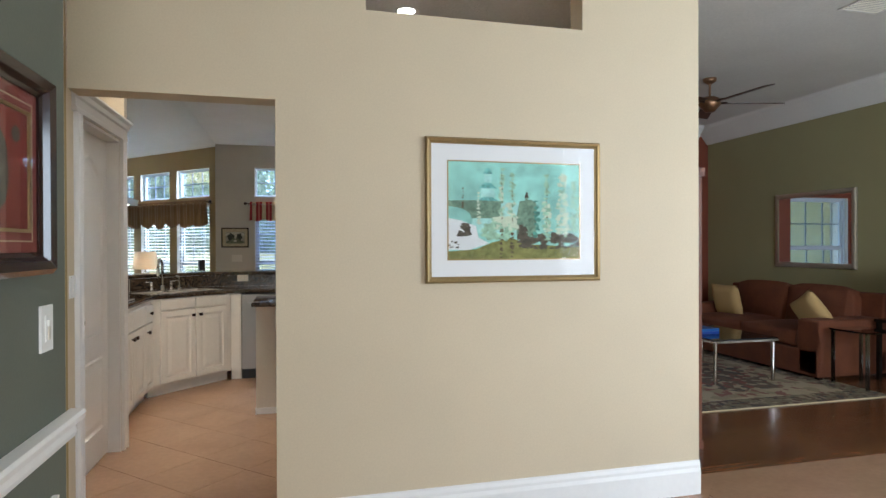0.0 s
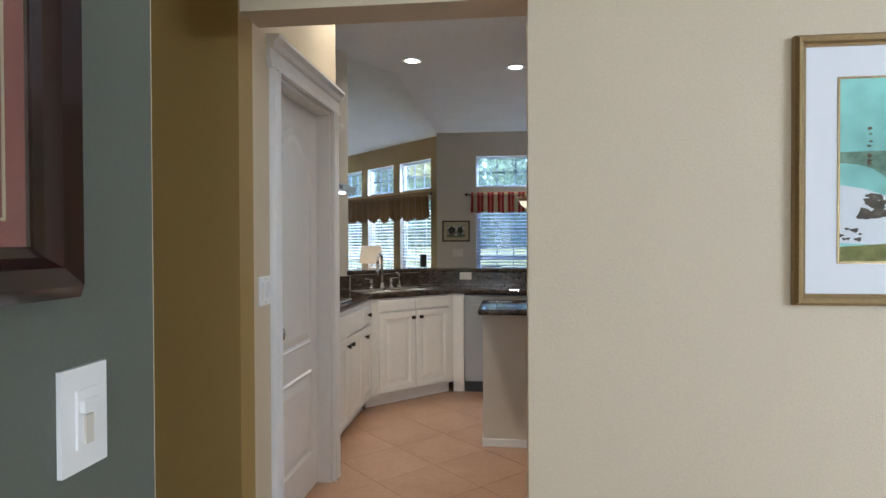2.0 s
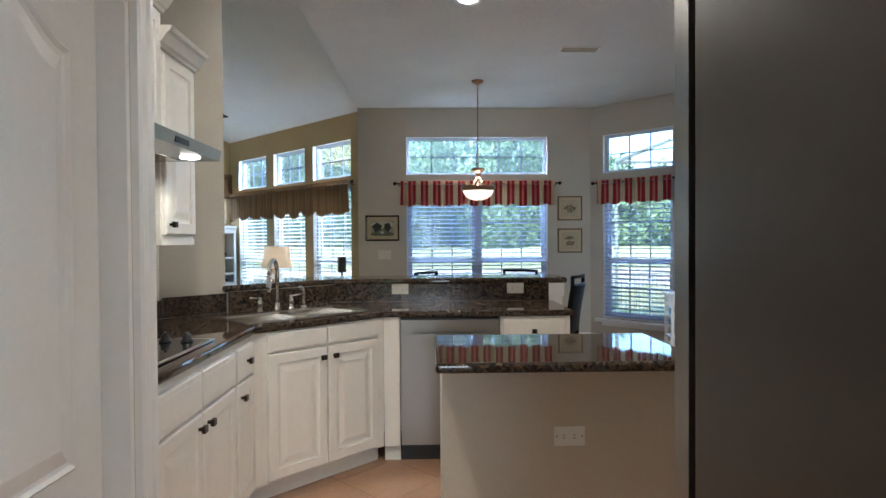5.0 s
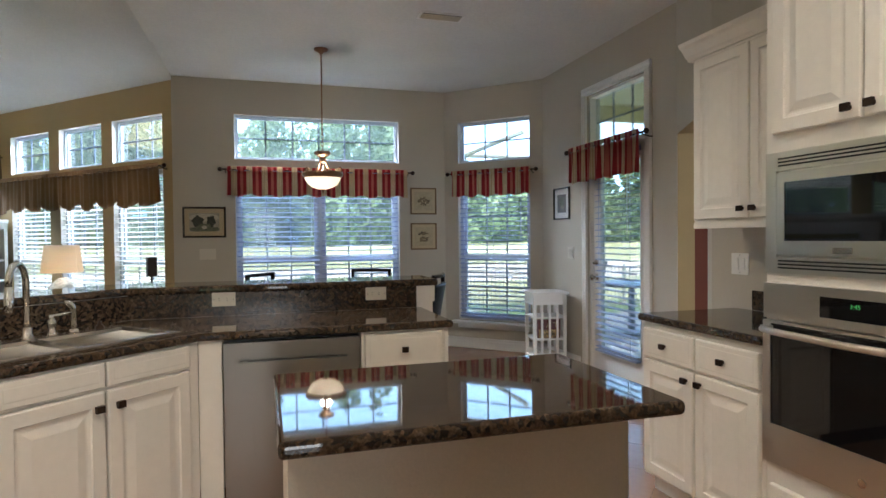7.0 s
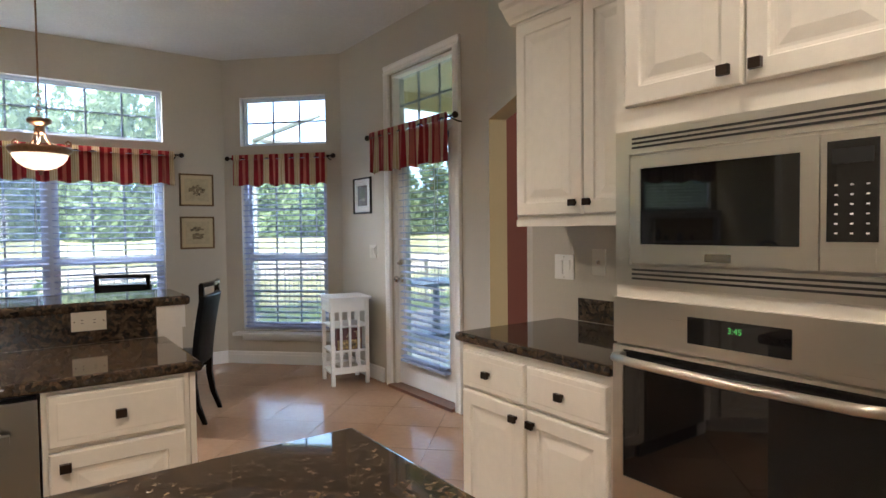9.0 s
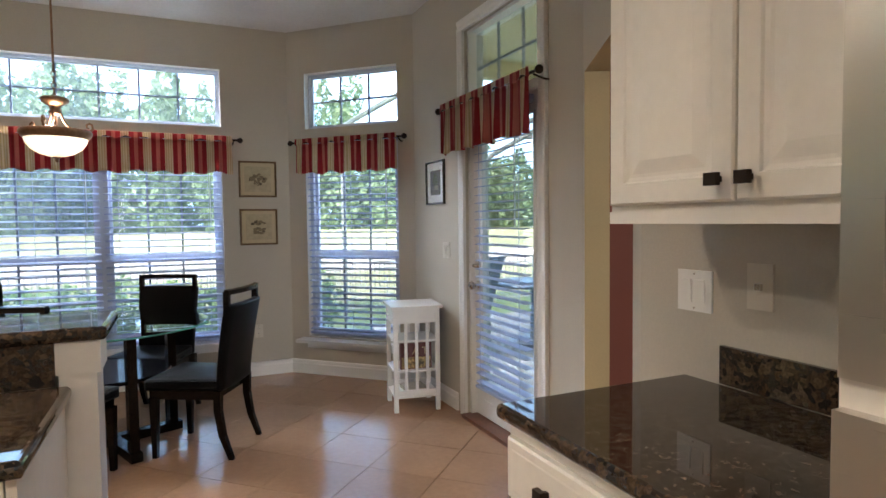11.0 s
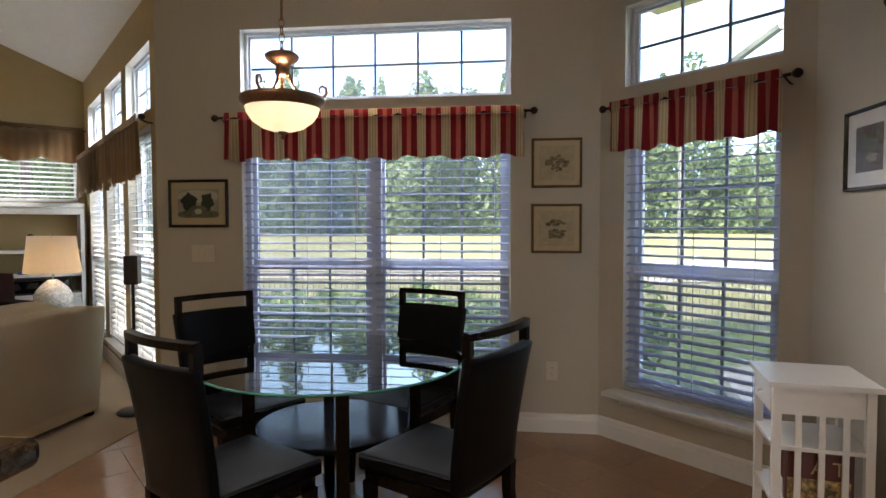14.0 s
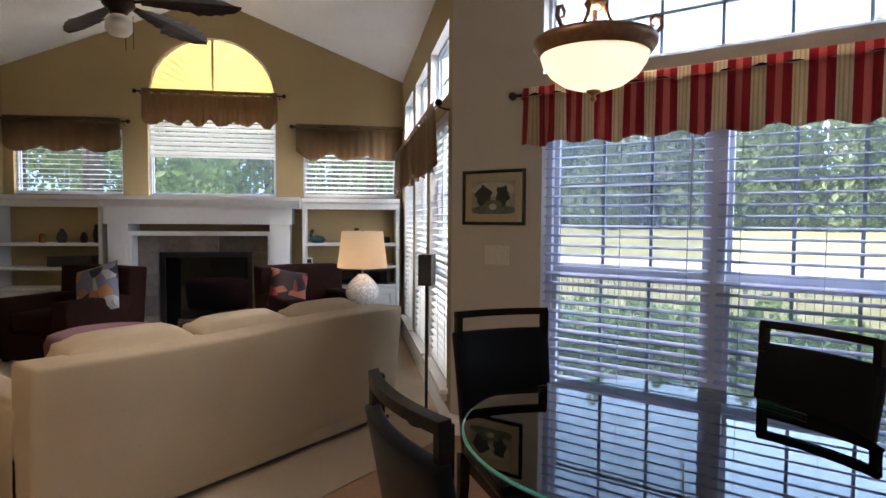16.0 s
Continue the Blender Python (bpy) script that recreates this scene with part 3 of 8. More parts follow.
def fire_wall():
    """The gabled fireplace wall: three windows, the middle one under an arch."""
    bm = bmesh.new()
    w, h0, h1 = 4.36, 3.0, 3.86
    # two columns of outline quads, windows left open
    holes = [(0.073, 1.17, 1.62, 2.36), (1.479, 2.879, 1.62, 2.72), (3.147, 4.26, 1.62, 2.36)]
    ss = sorted({0, w, w / 2, *[s for o in holes for s in o[:2]]})

    def top(s):
        return h0 + (h1 - h0) * (1 - abs(s - w / 2) / (w / 2))

    d, n = Vector((-R2, -R2, 0)), Vector((R2, -R2, 0))
    o = Vector((*F1, 0))

    def quad(s0, z0, s1, z1, z0b=None, z1b=None):
        z0b, z1b = z0 if z0b is None else z0b, z1 if z1b is None else z1b
        for side in (0, 1):
            q = [o + d * s - n * (0.14 * side) + Vector((0, 0, z)) for s, z in ((s0, z0), (s1, z0b), (s1, z1b), (s0, z1))]
            bm.faces.new([bm.verts.new(p) for p in (q if side == 0 else q[::-1])])

    mid, rad = 2.179, 0.70
    for s0, s1 in zip(ss, ss[1:]):
        hole = next((k for k in holes if k[0] - 1e-6 <= s0 and s1 <= k[1] + 1e-6), None)
        if hole is None:
            quad(s0, 0, s1, top(s0), 0, top(s1))
            continue
        quad(s0, 0, s1, hole[2])
        if hole[0] == 1.479:
            steps = 10
            for k in range(steps):
                a, b = s0 + (s1 - s0) * k / steps, s0 + (s1 - s0) * (k + 1) / steps
                za = 2.76 + 0.66 * math.sqrt(max(0, 1 - ((a - mid) / rad) ** 2))
                zb = 2.76 + 0.66 * math.sqrt(max(0, 1 - ((b - mid) / rad) ** 2))
                quad(a, za, b, top(a), zb, top(b))
        else:
            quad(s0, hole[3], s1, top(s0), hole[3], top(s1))
    # reveals
    for a, b, lo, hi in holes:
        for (sa, za), (sb, zb) in (((a, lo), (b, lo)), ((a, lo), (a, hi)), ((b, lo), (b, hi))) + (() if a == 1.479 else (((a, hi), (b, hi)),)):
            q = [o + d * s - n * t + Vector((0, 0, z)) for s, z, t in ((sa, za, 0), (sb, zb, 0), (sb, zb, 0.14), (sa, za, 0.14))]
            bm.faces.new([bm.verts.new(p) for p in q])
    for k in range(24):
        t0, t1 = math.pi * k / 24, math.pi * (k + 1) / 24
        q = [o + d * (mid + rad * math.cos(t)) - n * dep + Vector((0, 0, 2.76 + 0.66 * math.sin(t))) for t, dep in ((t0, 0), (t1, 0), (t1, 0.14), (t0, 0.14))]
        bm.faces.new([bm.verts.new(p) for p in q])
    bmesh.ops.remove_doubles(bm, verts=bm.verts, dist=0.0005)
    return tagged(obj("wall_fireplace", bm, M_family), "gold painted gable wall above the fireplace", "wall", kind="structure")


fire_wall()
wall("wall_family_left", F2, F3, 0, 3.05, M_family, label="gold painted family room wall")
wall("wall_family_back", F3, (-1.755, F3[1] + (-1.755 - F3[0]) * 0.1), 0, CEIL + 0.9, M_family, label="gold painted family room wall")
# living room and entrance
wall("wall_living_right", (6.3, -0.9), (6.3, 7.69), 0, 3.11, M_olive, label="olive painted living room wall with a mirror")
LR0, LR1 = (6.3, 7.69), (2.97, 7.69)
wall("wall_living_end", LR0, LR1, 0, 3.11, M_red, [(6.3 - 4.75, 6.3 - 3.62, 0.55, 2.1)], 0.14, M_soffit, "brick red painted wall with a window", M_trim)
wall("wall_living_front", (2.2, -0.9), (6.3, -0.9), 0, 3.11, M_olive, [(1.0, 3.2, 0.7, 2.5)], label="olive painted wall with front windows")
wall("wall_entry", (-0.41, -3.2), (2.2, -3.2), 0, CEIL, M_hall, [(0.2, 2.2, 0.05, 2.6)], label="beige painted entry wall with glazing")
wall("wall_entry_side", (2.2, -3.2), (2.2, -0.9), 0, CEIL, M_hall, label="beige painted entry wall")


def slab(name, points, z, thick, material, label, category="ceiling"):
    return tagged(obj(name, prism(points, z, z + thick), material), label, category, kind="structure")


slab("ceiling_kitchen", [(-1.03, 10.50), (-1.03, 7.08), (-1.42, 6.42), (-1.75, 6.2), (-2.1, 4.2), (-2.1, 2.84), (2.42, 2.84), (2.42, 6.4), (2.93, 7.3), (2.93, 9.6), (2.03, 10.50)], CEIL, 0.15, M_ceil, "white textured flat kitchen ceiling")
slab("ceiling_hall", [(-2.1, 2.84), (-2.1, -3.4), (2.42, -3.4), (2.42, 2.84)], CEIL + 0.004, 0.15, M_ceil, "white textured hall ceiling")
slab("ceiling_living", [(2.42, -1.05), (6.45, -1.05), (6.45, 7.85), (2.45, 7.85)], 3.11, 0.15, M_ceil, "white textured living room ceiling")


def vault():
    """The family room's gabled ceiling, rising from the window wall to a ridge and down again."""
    bm = bmesh.new()
    ridge = (F1[0] - 2.18 * R2, F1[1] - 2.18 * R2)

    def lift(x, y):
        s = -(x - F1[0]) * R2 - (y - F1[1]) * R2
        return 3.86 - 0.394 * abs(s - 2.18) + 0.004

    right = [(F1[0] - 0.07, F1[1] + 0.13), (-0.96, 10.55), (-1.03, 10.42), (-1.03, 7.33), ridge, (ridge[0] - 0.1, ridge[1] + 0.1)]
    left = [(ridge[0] - 0.1, ridge[1] + 0.1), ridge, (-1.03, 7.33), (-1.03, 7.08), (-1.62, 6.08), (F3[0] + 0.3, F3[1] - 0.2), (F3[0] - 0.2, F3[1] - 0.2), (F2[0] - 0.2, F2[1])]
    for poly in (right, left):
        lo = [bm.verts.new((x, y, lift(x, y))) for x, y in poly]
        hi = [bm.verts.new((x, y, lift(x, y) + 0.15)) for x, y in poly]
        bm.faces.new(lo)
        bm.faces.new(hi[::-1])
        for i in range(len(poly)):
            j = (i + 1) % len(poly)
            bm.faces.new((lo[i], lo[j], hi[j], hi[i]))
    return tagged(obj("ceiling_family", bm, M_ceil), "white textured vaulted ceiling", "ceiling", kind="structure")


vault()
# unseen slab, added to keep sun patches off the entry floor
slab("porch_roof", [(-2.6, -3.34), (-2.6, -5.6), (2.2, -5.6), (2.2, -3.34)], 2.78, 0.15, M_soffit, "unseen cream slab added outside the entrance to block the sun", "soffit")
eave = lambda p, out: (p[0] + out * R2, p[1] + out * R2)
slab("bay_eave", [eave(D1, 0.145), eave(D1, 0.62), eave(B1, 0.62), eave(B1, 0.145)], 2.80, 0.12, M_soffit, "cream boarded eave over the bay window", "soffit")
# the drop between the flat ceiling and the vault
wall("wall_ceiling_drop", (-1.03, 10.42), (-1.03, 7.08), CEIL + 0.15, 4.1, M_ceil, thick=0.1, label="white drop between ceilings")
wall("wall_ceiling_drop_short", (-1.03, 7.08), (-1.62, 6.1), CEIL + 0.15, 4.1, M_ceil, thick=0.1, label="white drop between ceilings")
# floors
tagged(obj("floor", prism([(-2.0, 10.6), (-2.0, 2.0), (-2.0, -3.4), (2.4, -3.4), (2.42, 3.0), (3.2, 3.0), (3.2, 10.6)], -0.12, -0.006), M_grout), "tan ceramic tile floor laid on the diagonal", "floor", kind="structure")
tagged(obj("floor_family", prism([(-1.02, 10.5), F1, F2, (F3[0] - 0.1, F3[1] - 0.1), (-1.7, 6.2), (-1.3, 6.75), (-1.0, 6.95), (-1.02, 9.5)], -0.003, 0.008), M_carpet), "beige carpet in the family room", "carpet", kind="structure")
tagged(obj("floor_living", prism([(2.43, 3.0), (6.4, 3.0), (6.4, 7.8), (2.92, 7.8), (2.92, 7.36), (2.43, 6.44)], -0.12, -0.016), M_dark_wood), "red-brown hardwood floor", "floor", kind="structure")
tagged(obj("floor_living_front", prism([(2.40, -1.0), (6.4, -1.0), (6.4, 2.998), (2.40, 2.998)], -0.12, -0.001), M_tile), "tan tile floor", "floor", kind="structure")

BASE = [(0, 0), (-0.016, 0), (-0.016, 0.085), (-0.011, 0.098), (-0.011, 0.108), (-0.006, 0.122), (0, 0.125)]


def baseboard(p0, p1, s0, s1, label="white moulded baseboard", tall=1.0):
    o = obj("baseboard", sweep([(y, z * tall) for y, z in BASE], s1 - s0), M_trim, m=along(p0, p1, s0, 0.0, 0.001))
    return tagged(o, label, "baseboard", kind="structure")


baseboard(A0, A1, 0, 2.36 - 0.145, tall=1.45)
baseboard(D0, D1, 0, door_s0 - 0.09)
baseboard(D0, D1, door_s1 + 0.14, 2.22)
baseboard(D1, B1, 0, bay_len)
baseboard(B1, N1, 0, B1[0] - N1[0])
baseboard(N1, F1, 0, 3.47)
baseboard((-0.89, 4.42), (-0.89, 2.91), 0.0, 0.02)
baseboard(K_R1, D0, 0.0, 0.1)
baseboard((6.3, -0.9), (6.3, 7.69), 0.2, 8.5)
baseboard(LR0, LR1, 0, 3.3)

# ---- windows, blinds, valances ----
def grid_bars(bm, x0, z0, x1, z1, cols, rows, y, w=0.016, t=0.012):
    for i in range(1, cols):
        x = x0 + (x1 - x0) * i / cols
        add_box(bm, x - w / 2, y - t / 2, z0, x + w / 2, y + t / 2, z1)
    for k in range(1, rows):
        z = z0 + (z1 - z0) * k / rows
        add_box(bm, x0, y - t / 2 + 0.001, z - w / 2, x1, y + t / 2 + 0.001, z + w / 2)


def rim(x0, z0, x1, z1, w, y0, y1, r=0.004):
    """A rectangular frame lying in the wall."""
    bm = bmesh.new()
    add_box(bm, x0, y0, z0, x0 + w, y1, z1)
    add_box(bm, x1 - w, y0, z0, x1, y1, z1)
    add_box(bm, x0 + w, y0, z0, x1 - w, y1, z0 + w)
    add_box(bm, x0 + w, y0, z1 - w, x1 - w, y1, z1)
    return bm


def glazing(par, x0, z0, x1, z1, y):
    o = part("pane", box(x0, y - 0.002, z0, x1, y + 0.002, z1), M_pane, par, "clear window glass")
    o.visible_shadow = False
    return o


def window(name, m, x0, z0, x1, z1, units, cols, rows, hung, label, screens=()):
    """units side by side; hung: the height of the meeting rail, or 0 for a fixed light."""
    w = new(name)
    w.matrix_basis = m
    tagged(w, label, "window", kind="structure")
    part("window_frame", rim(x0 + 0.002, z0 + 0.002, x1 - 0.002, z1 - 0.002, 0.035 if hung else 0.02, 0.06, 0.125), M_vinyl_sky, w)
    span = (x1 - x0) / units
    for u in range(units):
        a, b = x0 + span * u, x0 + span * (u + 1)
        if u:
            part("mullion", box(a - 0.045, 0.055, z0 + 0.03, a + 0.045, 0.13, z1 - 0.03, 0.004), M_vinyl_sky, w)
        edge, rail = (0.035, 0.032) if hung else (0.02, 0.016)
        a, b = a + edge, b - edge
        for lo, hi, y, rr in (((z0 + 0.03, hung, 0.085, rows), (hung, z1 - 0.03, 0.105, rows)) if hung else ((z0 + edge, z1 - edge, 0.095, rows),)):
            sash = part("sash", rim(a, lo, b, hi, rail, y - 0.012, y + 0.012), M_vinyl_sky, w)
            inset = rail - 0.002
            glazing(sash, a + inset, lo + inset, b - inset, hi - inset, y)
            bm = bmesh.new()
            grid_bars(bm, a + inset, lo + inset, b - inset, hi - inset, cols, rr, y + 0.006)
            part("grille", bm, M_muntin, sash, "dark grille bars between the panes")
        if u in screens:
            top = z1 - 0.03 if screens[u] == "full" else hung
            scr = part("insect_screen", box(a + 0.004, 0.132, z0 + 0.03, b - 0.004, 0.134, top), M_screen, w, "dark woven insect screen")
            part("screen_frame", rim(a, z0 + 0.026, b, top + 0.004, 0.016, 0.128, 0.138), M_vinyl_sky, scr)
    return w


def sill(m, x0, x1, z, deep=0.09):
    bm = bmesh.new()
    add_box(bm, x0 - 0.06, -deep, z - 0.028, x1 + 0.06, 0.06, z)
    bevel(bm, 0.008, 3)
    o = obj("window_sill", bm, M_trim, m=m)
    part("apron", sweep([(0, -0.09), (-0.018, -0.09), (-0.018, -0.045), (-0.03, -0.03), (0, -0.03)], x1 - x0 + 0.02), M_trim, o, m=Matrix.Translation((x0 - 0.01, 0, z)))
    return tagged(o, "white window sill with a moulded apron", "window sill", kind="structure")


def slat_mesh(width, cloth, deep=0.050):
    bm = bmesh.new()
    n = 4
    top, bot = [], []
    for i in range(n + 1):
        y = -deep / 2 + deep * i / n
        z = 0.0035 * (1 - (2 * y / deep) ** 2)
        top.append([bm.verts.new((x, y, z + 0.0014)) for x in (0, width)])
        bot.append([bm.verts.new((x, y, z - 0.0014)) for x in (0, width)])
    for i in range(n):
        bm.faces.new((top[i][0], top[i][1], top[i + 1][1], top[i + 1][0]))
        bm.faces.new((bot[i][0], bot[i + 1][0], bot[i + 1][1], bot[i][1]))
    for a in (0, n):
        bm.faces.new((top[a][0], top[a][1], bot[a][1], bot[a][0]))
    bmesh.ops.recalc_face_normals(bm, faces=bm.faces)
    me = bpy.data.meshes.new("slat")
    bm.to_mesh(me)
    bm.free()
    me.materials.append(cloth)
    return me


def blind(m, x0, x1, z0, z1, y, tilt=6, pitch=0.054, closed_above=None, label="white horizontal slat blind, open", wand=True, cloth=M_blind_shade):
    b = thing("window_blind", label, "blind", m)
    part("head_rail", box(x0, y - 0.03, z1 - 0.045, x1, y + 0.03, z1, 0.004), cloth, b)
    part("bottom_rail", box(x0, y - 0.026, z0, x1, y + 0.026, z0 + 0.018, 0.004), cloth, b)
    me = slat_mesh(x1 - x0 - 0.006, cloth)
    z = z0 + 0.045
    while z < z1 - 0.06:
        a = tilt + random.uniform(-1.5, 1.5) if closed_above is None or z < closed_above else 58
        shared("slat", me, b, Matrix.Translation((x0 + 0.003, y, z + random.uniform(-0.0015, 0.0015))) @ pose(0, 0, 0, a, 0, random.uniform(-0.1, 0.1)))
        z += pitch
    k = 3 if x1 - x0 > 0.7 else 2
    for i in range(k):
        x = x0 + (x1 - x0) * (0.12 + 0.76 * i / (k - 1))
        part("ladder_cord", box(x - 0.0015, y - 0.029, z0 + 0.01, x + 0.0015, y - 0.026, z1 - 0.02), cloth, b)
    if wand:
        part("tilt_wand", tube([(x0 + 0.09, y - 0.045, z1 - 0.05), (x0 + 0.09, y - 0.047, z1 - 0.75)], 0.004, 6), M_vinyl_sky, b)
    return b


def drape(width, top, bottom, folds, depth, scallop=0.0, lobes=1, seed=1, gather=0.0):
    """A hanging cloth strip, folded, with body; its hem may run in lobes."""
    rng = random.Random(seed)
    nx, nz = max(60, int(width / 0.012)), 8
    ph = [rng.uniform(0, 6.28) for _ in range(6)]
    bm = bmesh.new()
    rows = []
    for k in range(nz + 1):
        f = k / nz
        row = []
        for i in range(nx + 1):
            u = i / nx
            y = depth * (0.35 + 0.65 * f) * (math.sin(u * folds * 6.283 + ph[0] + 0.9 * math.sin(u * 7 + ph[1])) * 0.6 + 0.4 * math.sin(u * folds * 2.3 * 6.283 + ph[2]))
            hem = bottom - scallop * (abs(math.sin(math.pi * u * lobes)) ** 0.8) + 0.011 * math.sin(u * folds * 4.1 + ph[3]) + 0.006 * math.sin(u * 23 + ph[5])
            z = top + (hem - top) * f
            x = (u - 0.5) * width * (1 + 0.012 * f) + 0.004 * math.sin(u * folds * 6.283 + ph[4])
            row.append(bm.verts.new((x, y, z)))
        rows.append(row)
    for a, b in zip(rows, rows[1:]):
        for i in range(nx):
            bm.faces.new((a[i], a[i + 1], b[i + 1], b[i]))
    for v in bm.faces:
        v.smooth = True
    bmesh.ops.solidify(bm, geom=bm.faces[:], thickness=0.004)
    return bm


def valance(m, xc, width, z_rod, drop, material, label, out=0.085, folds=9, scallop=0.0, lobes=1, seed=1, depth=0.014, over=0.05):
    v = thing("curtain_valance", label, "valance", m)
    part("header", drape(width, z_rod + 0.032, z_rod - 0.016, int(folds * 1.5), 0.006, seed=seed + 40), material, v, m=Matrix.Translation((xc, -out - 0.019, 0)), smooth=True)
    part("cloth", drape(width, z_rod - 0.016, z_rod - drop, folds, depth, scallop, lobes, seed), material, v, m=Matrix.Translation((xc, -out - 0.016, 0)), smooth=True)
    r = thing("curtain_rod", "dark bronze curtain rod with ball finials", "curtain rod", m)
    a, b = xc - width / 2 - over, xc + width / 2 + over
    part("rod", tube([(a, -out, z_rod), (b, -out, z_rod)], 0.009, 8), M_bronze, r)
    for x, sg in ((a, -1), (b, 1)):
        fin = lathe([(0, 0), (0.009, 0), (0.016, 0.006), (0.024, 0.02), (0.024, 0.03), (0.014, 0.044), (0, 0.05)], 14)
        part("finial", fin, M_bronze, r, m=Matrix.Translation((x, -out, z_rod)) @ pose(0, 0, 0, 0, 90 * sg, 0), smooth=True)
    for x in (a + 0.03, b - 0.03):
        part("bracket", tube([(x, -0.003, z_rod - 0.03), (x, -0.03, z_rod - 0.03), (x, -out, z_rod - 0.012)], 0.006, 6), M_bronze, r)
    return v


# nook window
MW1 = along(B1, N1)
wx0, wx1 = B1[0] - W1_X1, B1[0] - W1_X0
window("window_1", MW1, wx0, 0.34, wx1, 2.09, 2, 3, 2, 1.075, "wide white twin window with a view of lawn and trees", {0: "half", 1: "full"})
window("window_2", MW1, wx0, 2.19, wx1, 2.675, 1, 6, 2, 0, "white transom window with twelve panes")
sill(MW1, wx0, wx1, 0.342)
mid1 = (wx0 + wx1) / 2
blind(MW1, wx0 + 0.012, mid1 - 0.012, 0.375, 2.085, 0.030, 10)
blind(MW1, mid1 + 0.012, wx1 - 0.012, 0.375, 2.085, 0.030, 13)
valance(MW1, mid1 - 0.0, 1.97, 2.068, 0.285, M_stripe, "red and cream striped valance above the wide window", folds=15, seed=3, depth=0.026)
# bay window
MW2 = along(D1, B1)
bx0, bx1 = bay_len - W2_S1, bay_len - W2_S0
window("window_3", MW2, bx0, 0.34, bx1, 2.09, 1, 3, 2, 1.065, "white sash window in the bay", {0: "half"})
window("window_4", MW2, bx0, 2.185, bx1, 2.67, 1, 3, 2, 0, "white transom window with six panes")
sill(MW2, bx0, bx1, 0.328, 0.13)
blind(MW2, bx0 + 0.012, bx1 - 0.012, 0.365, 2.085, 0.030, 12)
valance(MW2, (bx0 + bx1) / 2, 0.97, 2.056, 0.27, M_stripe, "red and cream striped valance above the bay window", folds=8, seed=5, depth=0.026, over=0.04)
# family room windows
MFW = along(N1, F1)
for i, (a, b) in enumerate(FW):
    window("window_%d" % (5 + 2 * i), MFW, a, 0.25, b, 2.08, 1, 3, 2, 1.07, "tall white family room window")
    window("window_%d" % (6 + 2 * i), MFW, a, 2.19, b, 2.67, 1, 3, 2, 0, "small white window high in the gold wall")
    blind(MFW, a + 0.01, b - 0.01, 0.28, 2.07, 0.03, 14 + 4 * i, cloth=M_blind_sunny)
    sill(MFW, a, b, 0.252, 0.05)
valance(MFW, 1.72, 3.25, 2.10, 0.36, M_brown_cloth, "brown scalloped valance across three windows", folds=16, scallop=0.07, lobes=9, seed=8, depth=0.022)
# fireplace wall windows
MFF = along(F1, F2)
for i, (a, b, hi, deep) in enumerate(((0.073, 1.17, 2.36, 0), (1.479, 2.879, 2.74, 0), (3.147, 4.26, 2.36, 0))):
    window("window_%d" % (11 + i), MFF, a, 1.62, b, hi, 1, 1, 1, 0, "white window above the mantel with trees beyond")
    blind(MFF, a + 0.012, b - 0.012, 1.64 if i != 1 else 2.06, hi - 0.01, 0.03, 24 if i == 0 else (62 if i == 1 else 10), wand=False, cloth=M_blind_sunny, label="white horizontal slat blind, partly closed" if i != 1 else "white blind, raised half way")
valance(MFF, 0.63, 1.22, 2.43, 0.29, M_brown_cloth, "brown scalloped valance on a bronze rod", folds=6, scallop=0.09, lobes=3, seed=11, depth=0.02, over=0.03)
valance(MFF, 2.18, 1.46, 2.77, 0.30, M_brown_cloth, "brown gathered valance below the arched window", folds=12, scallop=0.07, lobes=6, seed=12, depth=0.026)
valance(MFF, 3.72, 1.18, 2.43, 0.29, M_brown_cloth, "brown scalloped valance on a bronze rod", folds=5, scallop=0.06, lobes=3, seed=13, depth=0.02)


def arch_shade():
    bm = bmesh.new()
    n = 44
    c = bm.verts.new((2.18, 0.05, 2.765))
    ring = []
    for k in range(n + 1):
        t = math.pi * k / n
        ring.append(bm.verts.new((2.18 + 0.69 * math.cos(t), 0.05 + (0.012 if k % 2 else -0.004), 2.765 + 0.65 * math.sin(t))))
    for k in range(n):
        bm.faces.new((c, ring[k], ring[k + 1]))
    bmesh.ops.solidify(bm, geom=bm.faces[:], thickness=0.003)
    s = thing("arch_shade", "yellow pleated fan shade in the arched window", "shade", MFF)
    part("pleats", bm, M_yellow_shade, s)
    bm = bmesh.new()
    for k in range(24):
        t0, t1 = math.pi * k / 24, math.pi * (k + 1) / 24
        q = [bm.verts.new((2.18 + r * math.cos(t), y, 2.765 + r * 0.943 * math.sin(t))) for t, r, y in ((t0, 0.70, 0.03), (t1, 0.70, 0.03), (t1, 0.675, 0.03), (t0, 0.675, 0.03))]
        bm.faces.new(q)
    bmesh.ops.remove_doubles(bm, verts=bm.verts, dist=0.0005)
    bmesh.ops.solidify(bm, geom=bm.faces[:], thickness=0.02)
    part("frame", bm, M_trim, s)
    part("centre_rib", box(2.168, 0.035, 2.77, 2.192, 0.042, 3.40), M_gold_cloth, s)


arch_shade()
# living room end window
MLE = along(LR0, LR1)
window("window_14", MLE, 6.3 - 4.75, 0.55, 6.3 - 3.62, 2.1, 1, 3, 2, 1.3, "white window in the red wall")
sill(MLE, 6.3 - 4.75, 6.3 - 3.62, 0.552)


